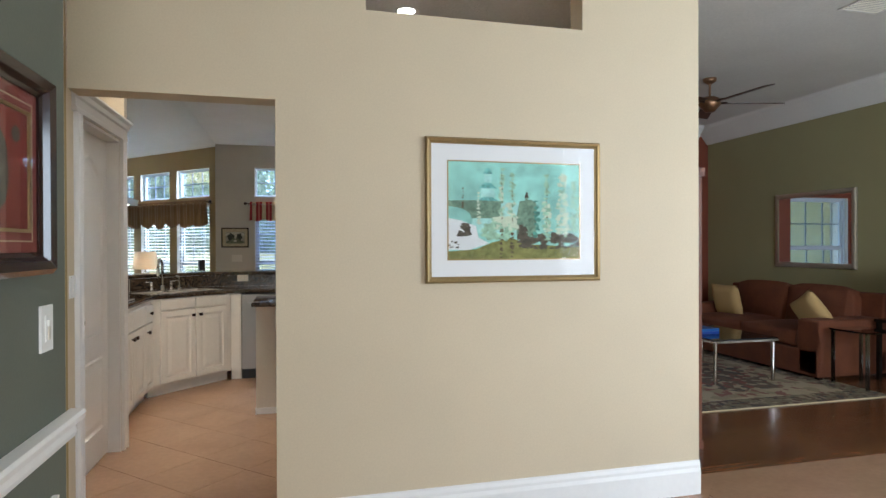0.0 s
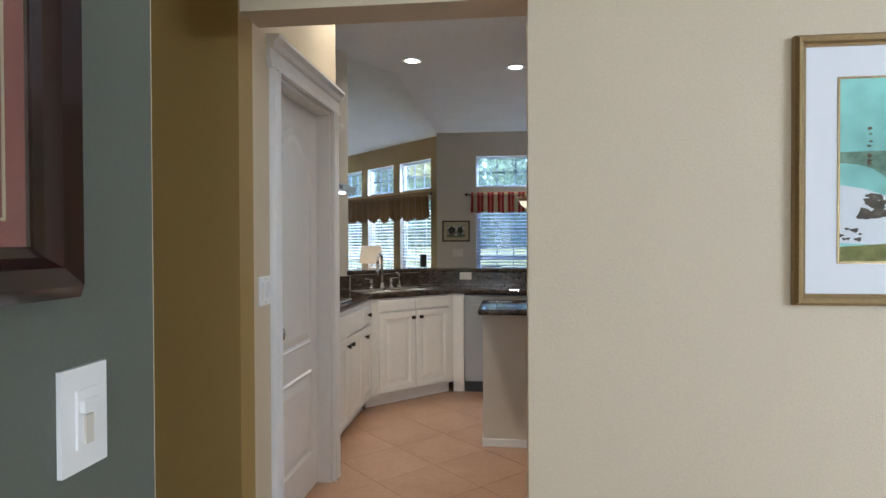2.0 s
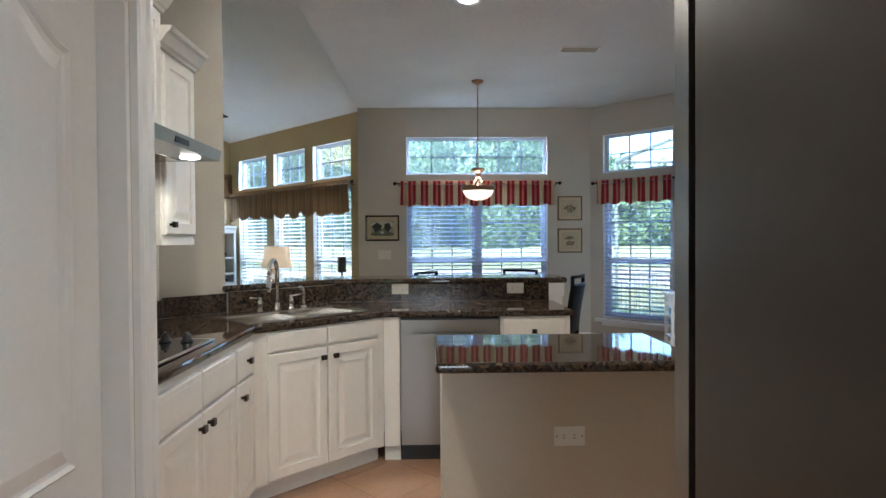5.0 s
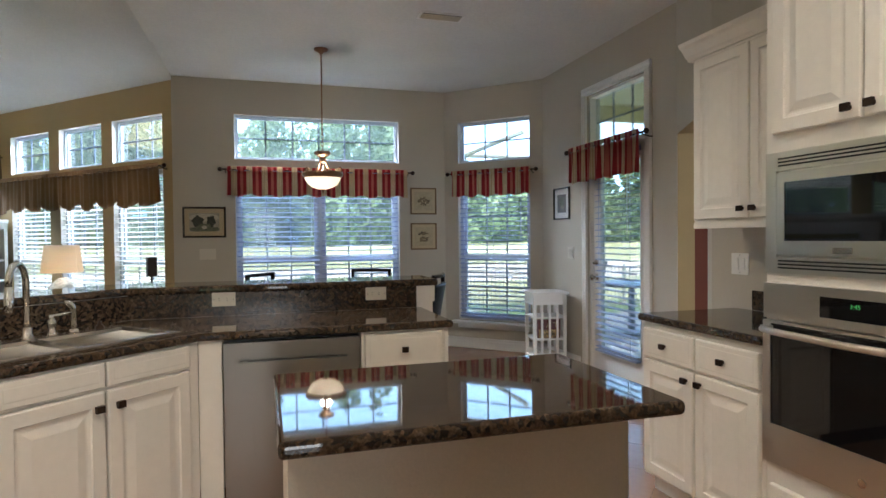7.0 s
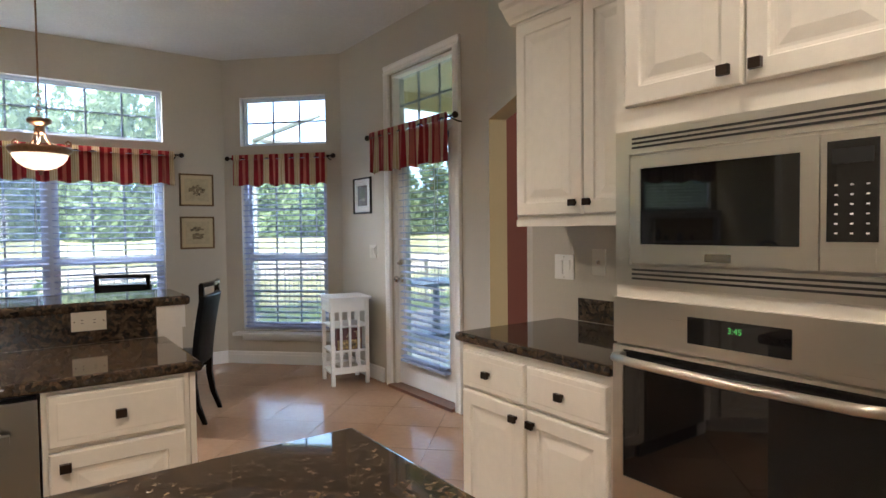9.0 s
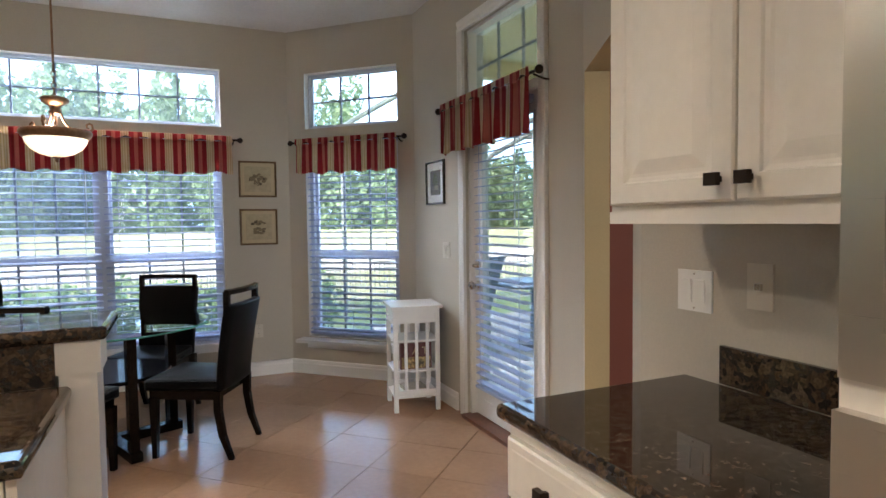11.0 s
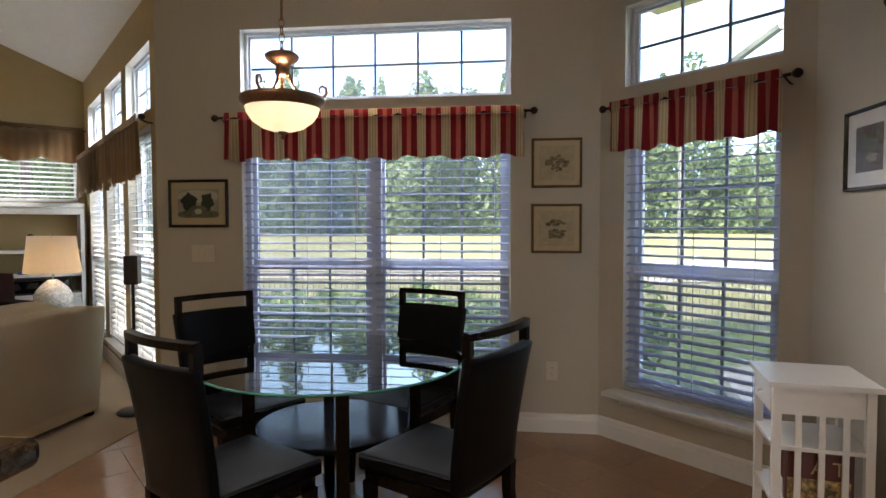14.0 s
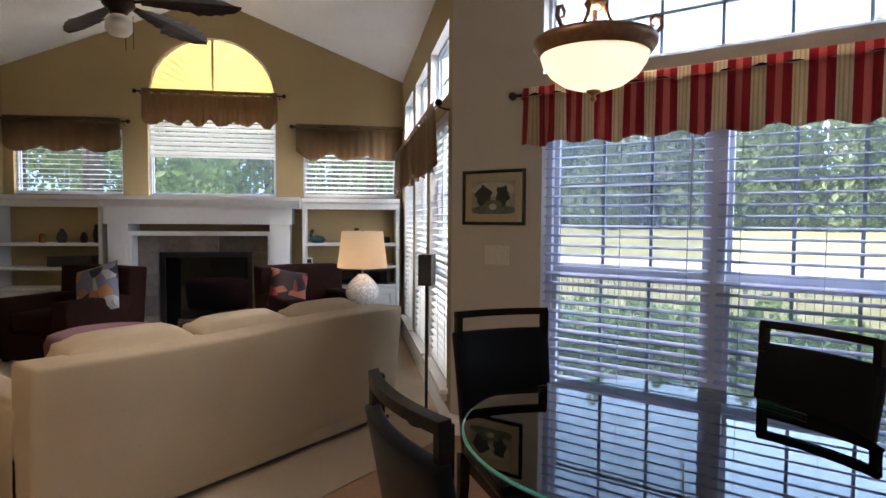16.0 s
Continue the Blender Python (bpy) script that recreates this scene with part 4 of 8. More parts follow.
def casing(m, x0, x1, z1, w=0.085, head=0.10, crown=True, parent=None, side=-1):
    """Door casing round an opening: two legs and a head."""
    prof = lambda: [(0, 0), (-0.02, 0), (-0.024, 0.012), (-0.018, 0.03), (-0.018, w - 0.03), (-0.024, w - 0.018), (-0.024, w - 0.004), (-0.012, w), (0, w)]
    t = new("trim")
    t.matrix_basis = m
    tagged(t, "white moulded door casing", "door casing", kind="structure")
    for x, flip in ((x0, -1), (x1, 1)):
        bm = bmesh.new()
        pts = prof()
        a = [bm.verts.new((x + flip * q, y, 0)) for y, q in pts]
        b = [bm.verts.new((x + flip * q, y, z1 + 0.004)) for y, q in pts]
        bm.faces.new(a)
        bm.faces.new(b)
        for i in range(len(pts)):
            j = (i + 1) % len(pts)
            bm.faces.new((a[i], a[j], b[j], b[i]))
        part("leg", bm, M_trim, t)
    hp = [(0, 0), (-0.024, 0), (-0.024, 0.02), (-0.018, 0.03), (-0.018, head * 0.55)]
    hp += [(-0.03, head * 0.62), (-0.036, head * 0.8), (-0.055, head * 0.9), (-0.055, head), (0, head)] if crown else [(-0.024, head * 0.8), (-0.024, head), (0, head)]
    ex = 0.025 if crown else 0.0
    part("head", sweep(hp, x1 - x0 + 2 * w + 2 * ex), M_trim, t, m=Matrix.Translation((x0 - w - ex, 0, z1)))
    return t


# patio door
MD = along(D0, D1)
y0d, y1d = door_s0, door_s1
casing(MD, y0d, y1d, 2.64, 0.075, 0.075, crown=False)


def patio_door():
    d = new("door_1")
    d.matrix_basis = MD
    tagged(d, "white patio door with full glass and a slat blind", "door", kind="structure")
    a, b = y0d + 0.02, y1d - 0.02
    part("door_frame", rim(y0d + 0.001, -0.01, y1d - 0.001, 2.638, 0.022, 0.02, 0.13), M_trim, d)
    part("transom_bar", box(a, 0.03, 2.10, b, 0.12, 2.15, 0.004), M_trim, d)
    leaf = part("door_leaf", rim(a + 0.003, 0.03, b - 0.003, 2.095, 0.115, 0.055, 0.10), M_trim, d)
    part("kick_rail", box(a + 0.1, 0.056, 0.03, b - 0.1, 0.099, 0.27, 0.004), M_trim, leaf)
    part("glass_bead", rim(a + 0.112, 0.262, b - 0.112, 1.986, 0.016, 0.048, 0.06), M_trim, leaf)
    glazing(leaf, a + 0.11, 0.26, b - 0.11, 1.985, 0.078)
    glazing(d, a + 0.0, 2.15, b, 2.62, 0.08)
    bm = bmesh.new()
    grid_bars(bm, a, 2.15, b, 2.62, 3, 2, 0.09)
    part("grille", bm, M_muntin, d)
    # lever side stands at the far end from the passage
    hx = b - 0.062
    part("deadbolt", lathe([(0, 0), (0.030, 0), (0.030, 0.012), (0.024, 0.02), (0.012, 0.024), (0.012, 0.045), (0, 0.045)], 20), M_chrome, leaf, "nickel deadbolt turn", Matrix.Translation((hx, 0.055, 1.055)) @ pose(0, 0, 0, 90, 0, 0), smooth=True)
    kn = part("door_handle", lathe([(0, 0), (0.032, 0), (0.032, 0.008), (0.014, 0.014), (0.012, 0.035), (0.024, 0.042), (0.030, 0.056), (0.026, 0.072), (0.012, 0.078), (0, 0.079)], 20), M_chrome, leaf, "nickel door knob", Matrix.Translation((hx, 0.055, 0.92)) @ pose(0, 0, 0, 90, 0, 0), smooth=True)
    for z in (0.25, 1.05, 1.85):
        part("hinge", tube([(a + 0.004, 0.045, z - 0.045), (a + 0.004, 0.045, z + 0.045)], 0.008, 8), M_chrome, leaf)
    th = obj("threshold", box(y0d + 0.001, -0.05, 0.0, y1d - 0.001, 0.14, 0.024, 0.008), M_cherry, m=MD)
    tagged(th, "worn brown wooden door threshold", "threshold", kind="structure")


patio_door()
blind(MD, y0d + 0.135, y1d - 0.135, 0.24, 2.07, 0.018, 8, label="white slat blind on the patio door")
valance(MD, (y0d + y1d) / 2 + 0.04, 1.12, 2.13, 0.31, M_stripe, "red and cream striped valance above the patio door", folds=8, seed=9, depth=0.028, out=0.10, over=0.05)

# pantry door
PM = along((-0.89, 4.42), (-0.89, 2.91))
casing(PM, 4.42 - 4.315, 4.42 - 3.55, 2.06, 0.085, 0.13)


def pantry_door():
    d = new("door_2")
    d.matrix_basis = PM
    tagged(d, "white panelled pantry door with an arched upper panel", "door", kind="structure")
    a, b = 4.42 - 4.315, 4.42 - 3.55
    part("jamb", rim(a + 0.001, -0.03, b - 0.001, 2.058, 0.018, 0.001, 0.128), M_trim, d)
    x0, x1 = a + 0.021, b - 0.021
    leaf = part("door_leaf", box(x0, 0.075, 0.012, x1, 0.112, 2.036, 0.003), M_trim, d)

    def outline(i, lo, hi, arch):
        pts = [(x0 + 0.115 + i, lo + i), (x1 - 0.115 - i, lo + i)]
        n = 14
        for k in range(n + 1):
            u = k / n
            x = (x1 - 0.115 - i) + ((x0 + 0.115 + i) - (x1 - 0.115 - i)) * u
            pts.append((x, hi - i + arch * (0.5 - 0.5 * math.cos(2 * math.pi * u)) if arch else hi - i))
        return pts

    for lo, hi, arch in ((0.20, 0.66, 0), (0.80, 1.80, 0.10)):
        bm = bmesh.new()
        rings = [[bm.verts.new((x, y, z)) for x, z in outline(i, lo, hi, arch)] for i, y in ((0, 0.0755), (0.010, 0.0655), (0.020, 0.072), (0.030, 0.0745), (0.07, 0.064))]
        for p, q in zip(rings, rings[1:]):
            for k in range(len(p)):
                j = (k + 1) % len(p)
                bm.faces.new((p[k], p[j], q[j], q[k]))
        bm.faces.new(rings[-1])
        part("panel", bm, M_trim, leaf)
    part("door_handle", lathe([(0, 0), (0.03, 0), (0.03, 0.006), (0.012, 0.012), (0.012, 0.04), (0.026, 0.05), (0.028, 0.065), (0, 0.075)], 18), M_chrome, leaf, "nickel door knob", Matrix.Translation((x1 - 0.06, 0.075, 0.93)) @ pose(0, 0, 0, 90, 0, 0), smooth=True)


pantry_door()

# ---- outdoors ----
def terrain():
    bm = bmesh.new()
    ys = [-60, -8, 6, 10.4, 11.5, 13, 15, 17, 20, 24, 29, 34, 40, 50, 62, 76, 100, 140, 240]
    xs = [-240, -120, -60, -34, -22, -14, -9, -5, -2, 1, 4, 7, 12, 20, 32, 60, 120, 240]

    def h(x, y):
        r = max(0, y - 11, -x - 8)
        fall = -0.16 - 0.56 * min(1, r / 7) + 1.15 * min(1, max(0, r - 22) / 44)
        return fall + 0.03 * math.sin(x * 0.7) * math.cos(y * 0.5) * min(1, r / 5)

    vs = [[bm.verts.new((x, y, h(x, y))) for x in xs] for y in ys]
    for j in range(len(ys) - 1):
        for i in range(len(xs) - 1):
            f = bm.faces.new((vs[j][i], vs[j][i + 1], vs[j + 1][i + 1], vs[j + 1][i]))
            f.material_index = 2 if 29 <= ys[j] < 40 else (1 if 20 <= ys[j] < 140 else 0)
            f.smooth = True
    return tagged(obj("ground", bm, [M_grass, M_field, M_road]), "green lawn running out past a pale road to a sunny field", "lawn", kind="structure")


terrain()


def foliage(name, blobs, count, size, material, label, category, seed):
    """Many small leaf clumps, each a bent quad, spread through a run of round masses."""
    rng = np.random.default_rng(seed)
    verts, faces = [], []
    weights = np.array([b[3] * b[4] for b in blobs])
    pick = rng.choice(len(blobs), size=count, p=weights / weights.sum())
    for k in pick:
        x, y, z, r, hgt = blobs[k]
        v = rng.normal(size=3)
        v /= np.linalg.norm(v)
        rad = rng.uniform(0.6, 1.0) ** 0.5
        c = np.array((x, y, z)) + v * rad * np.array((r, r * 0.8, hgt)) * (1 + 0.18 * math.sin(5 * v[0] + k) * math.cos(4 * v[2] + 2 * k))
        s = size * rng.uniform(0.5, 1.3)
        nrm = v + rng.normal(size=3) * 0.6
        nrm /= np.linalg.norm(nrm)
        u = np.cross(nrm, rng.normal(size=3))
        u /= np.linalg.norm(u)
        w = np.cross(nrm, u)
        n0 = len(verts)
        verts += [tuple(c - u * s), tuple(c + w * s * 0.55 + nrm * s * 0.15), tuple(c + u * s), tuple(c - w * s * 0.55 + nrm * s * 0.15)]
        faces.append((n0, n0 + 1, n0 + 2, n0 + 3))
    me = bpy.data.meshes.new(name)
    me.from_pydata(verts, [], faces)
    me.materials.append(material)
    return tagged(new(name, me), label, category, kind="stuff")


def hazy_sky():
    """The white summer haze behind the woods: a plain far backdrop."""
    bm = bmesh.new()
    rows = []
    for z, r in ((-3, 170), (25, 170), (60, 162), (95, 145)):
        rows.append([bm.verts.new((r * math.sin(radians(a)), 5 + r * math.cos(radians(a)), z)) for a in range(-100, 101, 10)])
    for p, q in zip(rows, rows[1:]):
        for i in range(len(p) - 1):
            bm.faces.new((p[i], p[i + 1], q[i + 1], q[i]))
    return tagged(obj("backdrop", bm, M_haze), "bright hazy summer sky", "sky", kind="structure")


hazy_sky()
rng = random.Random(4)
wood_blobs = []
for i in range(150):
    x = -85 + i * 1.2 + rng.uniform(-2, 2)
    y = 79 + rng.uniform(-4, 20) + 0.02 * abs(x)
    tall = (rng.uniform(15, 20.5) if x < 22 else rng.uniform(9, 12)) + 1.5 * math.sin(i * 0.5)
    for k in range(4):
        wood_blobs.append((x + rng.uniform(-2, 2), y + rng.uniform(-2, 2), 0.3 + tall * (0.16 + 0.24 * k), rng.uniform(2.6, 4.2) * (1 - 0.2 * k), tall * 0.22))
foliage("far_woods", wood_blobs, 190000, 0.48, M_leaf_haze, "dense green woods beyond a pale field", "woods", 2)
side_blobs = []
for i in range(46):
    a = rng.uniform(0, 1)
    x, y = -13 - 9 * a + rng.uniform(-3, 3), 8 + 20 * rng.uniform(0, 1)
    side_blobs.append((x, y, rng.uniform(1.0, 7.5), rng.uniform(1.4, 2.4), rng.uniform(1.0, 1.8)))
foliage("side_woods", side_blobs, 42000, 0.14, M_leaf_near, "sunlit green trees close to the house", "woods", 3)
for i in range(16):
    x, y = -11.5 - rng.uniform(0, 9), 9 + rng.uniform(0, 17)
    t = thing("tree_trunk", "slim grey-brown tree trunk among the leaves", "tree trunk", group="trunks by the house")
    part("trunk", tube([(x, y, -0.9), (x + rng.uniform(-0.2, 0.2), y, 3), (x + rng.uniform(-0.6, 0.6), y + 0.2, 8)], [0.16, 0.12, 0.06], 8), M_bark, t)
hedge = []
for i in range(17):
    hedge.append((-1.6 + i * 0.27 + rng.uniform(-0.08, 0.08), 12.5 + rng.uniform(-0.15, 0.15), 0.30 + rng.uniform(-0.05, 0.08), 0.34, 0.40))
foliage("hedge", hedge, 9000, 0.045, M_leaf_near, "leafy green hedge below the window", "hedge", 5)


def fence():
    f = thing("fence", "dark metal picket fence across the lawn", "fence")
    gz, y, x0 = -0.74, 17.9, -13.0
    me_bm = box(-0.008, -0.008, 0.05, 0.008, 0.008, 1.18)
    first = part("picket", me_bm, M_fence, f, m=Matrix.Translation((x0, y, gz)))
    for i in range(1, 260):
        shared("picket", first.data, f, Matrix.Translation((x0 + i * 0.115, y, gz)))
    for i in range(13):
        part("post", box(-0.03, -0.03, 0, 0.03, 0.03, 1.3, 0.006), M_fence, f, m=Matrix.Translation((x0 + i * 2.5, y + 0.02, gz - 0.05)))
    for z in (0.14, 1.02, 1.17):
        part("rail", box(x0, y - 0.03, gz + z, x0 + 30, y - 0.009, gz + z + 0.03), M_fence, f)


fence()
# patio: slab, roof, post, chairs
tagged(obj("patio", prism([(3.0, 7.84), (10.5, 7.84), (10.5, 12.6), (3.4, 12.6), (3.0, 9.9)], -0.15, -0.03), M_concrete), "pale concrete patio slab", "patio", kind="structure")
tagged(obj("patio_roof", prism([(3.0, 7.85), (7.0, 7.85), (7.0, 10.4), (3.1, 10.4), (3.0, 9.6)], 2.98, 3.1), M_soffit), "cream boarded patio soffit", "soffit", kind="structure")
tagged(obj("patio_beam", box(3.1, 10.28, 2.80, 7.0, 10.4, 2.978, 0.01), M_soffit), "cream patio beam", "beam", kind="structure")
cage = thing("screen_cage", "dark metal screen enclosure frame over the patio", "enclosure")
for pts in (((3.3, 11.0, 2.75), (3.3, 13.5, 2.75)), ((3.3, 13.5, -0.1), (3.3, 13.5, 2.75)), ((5.6, 11.0, 2.75), (5.6, 13.5, 2.75)), ((5.6, 13.5, -0.15), (5.6, 13.5, 2.75)), ((3.3, 13.5, 2.75), (9.0, 13.5, 2.75)), ((5.0, 13.5, 2.0), (5.9, 11.1, 2.9))):
    part("bar", tube(pts, 0.035, 6), M_fence, cage)


def patio_chair(m, label):
    c = thing("patio_chair", label, "patio chair", m, "patio chairs")
    for sx in (-0.27, 0.27):
        part("leg", box(sx - 0.035, -0.32, 0, sx + 0.035, -0.24, 0.55, 0.006), M_patio_chair, c)
        part("leg", box(sx - 0.035, 0.30, 0, sx + 0.035, 0.38, 0.40, 0.006), M_patio_chair, c)
        part("armrest", box(sx - 0.07, -0.38, 0.55, sx + 0.07, 0.42, 0.58, 0.008), M_patio_chair, c)
    for i in range(5):
        part("seat_slat", box(-0.26, -0.30 + i * 0.13, 0.36 - 0.02 * i, 0.26, -0.19 + i * 0.13, 0.385 - 0.02 * i, 0.004), M_patio_chair, c)
    for i in range(6):
        part("back_slat", box(-0.045, -0.012, 0, 0.045, 0.012, 0.75, 0.006), M_patio_chair, c, m=Matrix.Translation((-0.25 + i * 0.1, 0.33, 0.30)) @ pose(0, 0, 0, -20, 0, 0))
    return c


patio_chair(pose(3.75, 10.9, -0.03, 0, 0, 200), "slate blue slatted patio armchair")
patio_chair(pose(4.7, 9.2, -0.03, 0, 0, 120), "slate blue slatted patio armchair by the door")
pt = thing("patio_table", "round grey patio table", "patio table", pose(4.7, 10.6, -0.03))
part("tabletop", lathe([(0, 0.66), (0.5, 0.66), (0.52, 0.68), (0.5, 0.70), (0, 0.70)], 32), M_patio_chair, pt)
part("pedestal", lathe([(0, 0), (0.28, 0), (0.28, 0.03), (0.05, 0.06), (0.04, 0.66), (0, 0.66)], 20), M_patio_chair, pt)

# ---- kitchen ----
def panel_front(w, h, raised=True):
    """A cabinet door or drawer front in x 0..w, z 0..h, its face towards -y."""
    bm = bmesh.new()
    big = min(w, h) > 0.22 and raised
    steps = [(0, 0.020), (0, 0.005), (0.005, 0.0)] + ([(0.052, 0.0), (0.056, 0.006), (0.066, 0.0085), (0.074, 0.0085), (0.105, 0.002)] if big else [(0.022, 0.0), (0.026, -0.001)])
    rings = [[bm.verts.new(p) for p in ((i, y, i), (w - i, y, i), (w - i, y, h - i), (i, y, h - i))] for i, y in steps]
    bm.faces.new(rings[0])
    for a, b in zip(rings, rings[1:]):
        for k in range(4):
            bm.faces.new((a[k], a[(k + 1) % 4], b[(k + 1) % 4], b[k]))
    bm.faces.new(rings[-1])
    return bm


def pull(parent, x, y, z):
    bm = bmesh.new()
    add_box(bm, -0.006, -0.018, -0.006, 0.006, 0, 0.006)
    add_box(bm, -0.015, -0.030, -0.013, 0.015, -0.016, 0.013)
    bevel(bm, 0.003, 2)
    return part("handle", bm, M_bronze, parent, "small square bronze knob", Matrix.Translation((x, y, z)))


def cabinet(m, w, depth, z0, z1, fronts, label, toe=True, name="base_cabinet", group="kitchen cabinets"):
    """fronts: (kind, x0, z0, x1, z1, knob x, knob z); the face lies at y = 0, the body behind it."""
    c = thing(name, label, "cabinet", m, group)
    part("body", box(0.001, 0.0, z0 + (0.095 if toe else 0), w - 0.001, depth, z1, 0.003), M_cab, c)
    if toe:
        part("toe_kick", box(0.001, 0.06, z0, w - 0.001, depth, z0 + 0.094), M_cab, c)
    for kind, a, lo, b, hi, kx, kz in fronts:
        f = part(kind, panel_front(b - a, hi - lo, kind == "door"), M_cab, c, m=Matrix.Translation((a, -0.021, lo)))
        if kx is not None:
            pull(f, kx - a, 0.0, kz - lo)
    return c


CT = 0.915   # counter top
CB = 0.877
# left run: local x from the far end (y = 5.80) towards the hall
L0, L1 = (-1.01, 5.72), (-1.01, 4.43)
ML = along(L0, L1)
cabinet(ML, 0.28, 0.40, 0, CB, [("drawer_front", 0.015, 0.70, 0.27, 0.845, 0.14, 0.775), ("door", 0.015, 0.115, 0.27, 0.685, 0.225, 0.62)], "white raised-panel cabinet with a drawer beside the sink")
ML2 = along((-1.01, 5.438), (-1.01, 4.43))
cabinet(ML2, 0.80, 0.608, 0, CB, [("drawer_front", 0.012, 0.70, 0.395, 0.845, None, None), ("drawer_front", 0.405, 0.70, 0.788, 0.845, None, None), ("door", 0.012, 0.115, 0.395, 0.685, 0.355, 0.635), ("door", 0.405, 0.115, 0.788, 0.685, 0.445, 0.635)], "white raised-panel cabinet under the cooktop")
ML3 = along((-1.01, 4.636), (-1.01, 4.43))
cabinet(ML3, 0.205, 0.608, 0, CB, [("door", 0.012, 0.115, 0.195, 0.845, 0.16, 0.79)], "narrow white cabinet beside the cooktop")
# diagonal sink unit
S1p, S0p = (-1.01, 5.725), (-0.40, 6.335)
MS = along(S0p, S1p)
sl = math.hypot(0.61, 0.61)


def sink_cabinet():
    c = thing("sink_cabinet", "white diagonal corner cabinet under the sink", "cabinet", MS, "kitchen cabinets")
    q = [(0.001, 0.0), (sl - 0.001, 0.0), (sl - 0.001, 0.30), (0.001, 0.30)]
    part("body", prism(q, 0.095, 0.70), M_cab, c)
    part("face_frame", box(0.001, 0.0, 0.701, sl - 0.001, 0.02, CB), M_cab, c)
    part("toe_kick", prism([(0.001, 0.06), (sl - 0.001, 0.06), (sl - 0.001, 0.3), (0.001, 0.3)], 0.0, 0.094), M_cab, c)
    h = 0.358
    for i, a in enumerate((0.055, 0.065 + h)):
        f = part("door", panel_front(h, 0.648), M_cab, c, m=Matrix.Translation((a, -0.021, 0.115)))
        pull(f, (h - 0.035) if i == 0 else 0.035, 0, 0.592)
        part("drawer_front", panel_front(h, 0.093, False), M_cab, c, m=Matrix.Translation((a, -0.021, 0.776)))


sink_cabinet()
# dishwasher and drawer unit along the bar
MDW = along((0.305, 6.335), (-0.49, 6.335))
fl = thing("filler_panel", "white cabinet filler beside the dishwasher", "cabinet", along((-0.302, 6.335), (-0.40, 6.335)), "kitchen cabinets")
part("body", box(0, 0, 0.095, 0.096, 0.02, CB, 0.002), M_cab, fl)
part("toe_kick", box(0, 0.03, 0.0, 0.096, 0.05, 0.094), M_cab, fl)
dw = thing("dishwasher", "stainless steel dishwasher built in under the counter", "dishwasher", MDW)
part("tub", box(0.004, 0.035, 0.10, 0.600, 0.55, CB - 0.006), M_black, dw)
part("door", box(0.004, -0.018, 0.105, 0.600, 0.030, 0.862, 0.006, 3), M_steel_dark, dw)
part("top_strip", box(0.006, -0.0205, 0.806, 0.598, -0.0175, 0.858, 0.001), M_steel_dark, dw)
part("handle", box(0.07, -0.062, 0.762, 0.535, -0.040, 0.782, 0.007, 3), M_steel_dark, dw, "steel bar handle")
for x in (0.09, 0.50):
    part("bracket", box(x, -0.042, 0.764, x + 0.02, -0.017, 0.780, 0.003), M_steel_h, dw)
part("toe_kick", box(0.004, 0.03, 0.0, 0.600, 0.05, 0.10), M_black, dw)
MDR = along((0.715, 6.335), (0.307, 6.335))
cabinet(MDR, 0.408, 0.55, 0, CB, [("drawer_front", 0.018, 0.71, 0.392, 0.865, 0.205, 0.79), ("door", 0.018, 0.115, 0.392, 0.695, 0.352, 0.655)], "white cabinet with a drawer over a door at the bar end")


def counter(points, z0, z1, label, front=None, name="countertop"):
    """A granite slab; front: the outline edges that are rounded over (all where none are named)."""
    bm = prism(points, z0, z1)
    if front is None:
        bevel(bm, 0.014, 4)
    else:
        n = len(points)
        ends = [(Vector((*points[i], 0)), Vector((*points[(i + 1) % n], 0))) for i in front]
        es = [e for e in bm.edges if abs(e.verts[0].co.z - e.verts[1].co.z) < 1e-6 and any(
            {min((v.co.xy - p.xy).length, 9) < 1e-5 or (v.co.xy - q.xy).length < 1e-5 for v in e.verts} == {True} for p, q in ends)]
        bmesh.ops.bevel(bm, geom=es, offset=0.014, segments=4, affect="EDGES", profile=0.5)
    return tagged(obj(name, bm, M_granite), label, "countertop")


def dg(a, b):
    """A place by the sink: a metres along its diagonal front, b behind it."""
    return (-1.01 + (a - b) * R2, 5.725 + (a + b) * R2)


counter([(-0.985, 4.432), (-0.985, 5.714), dg(0.03, 0.09), dg(0.03, 0.51), dg(0.03, 0.655), (-1.605, 6.055), (-1.605, 4.432)], CB + 0.001, CT, "polished brown granite countertop round the cooktop", [0])
counter([(0.752, 6.31), (0.752, 6.885), (-0.77, 6.885), dg(0.835, 0.655), dg(0.835, 0.51), dg(0.835, 0.09), (-0.389, 6.31)], CB + 0.001, CT, "polished brown granite countertop below the raised bar", [6, 0])
counter([(-0.985, 5.7143), (-0.3893, 6.31), dg(0.835, 0.09), dg(0.03, 0.09)], CB + 0.001, CT, "polished brown granite strip in front of the sink", [0])
counter([dg(0.03, 0.51), dg(0.835, 0.51), dg(0.835, 0.655), dg(0.03, 0.655)], CB + 0.001, CT, "polished brown granite ledge behind the sink", [])


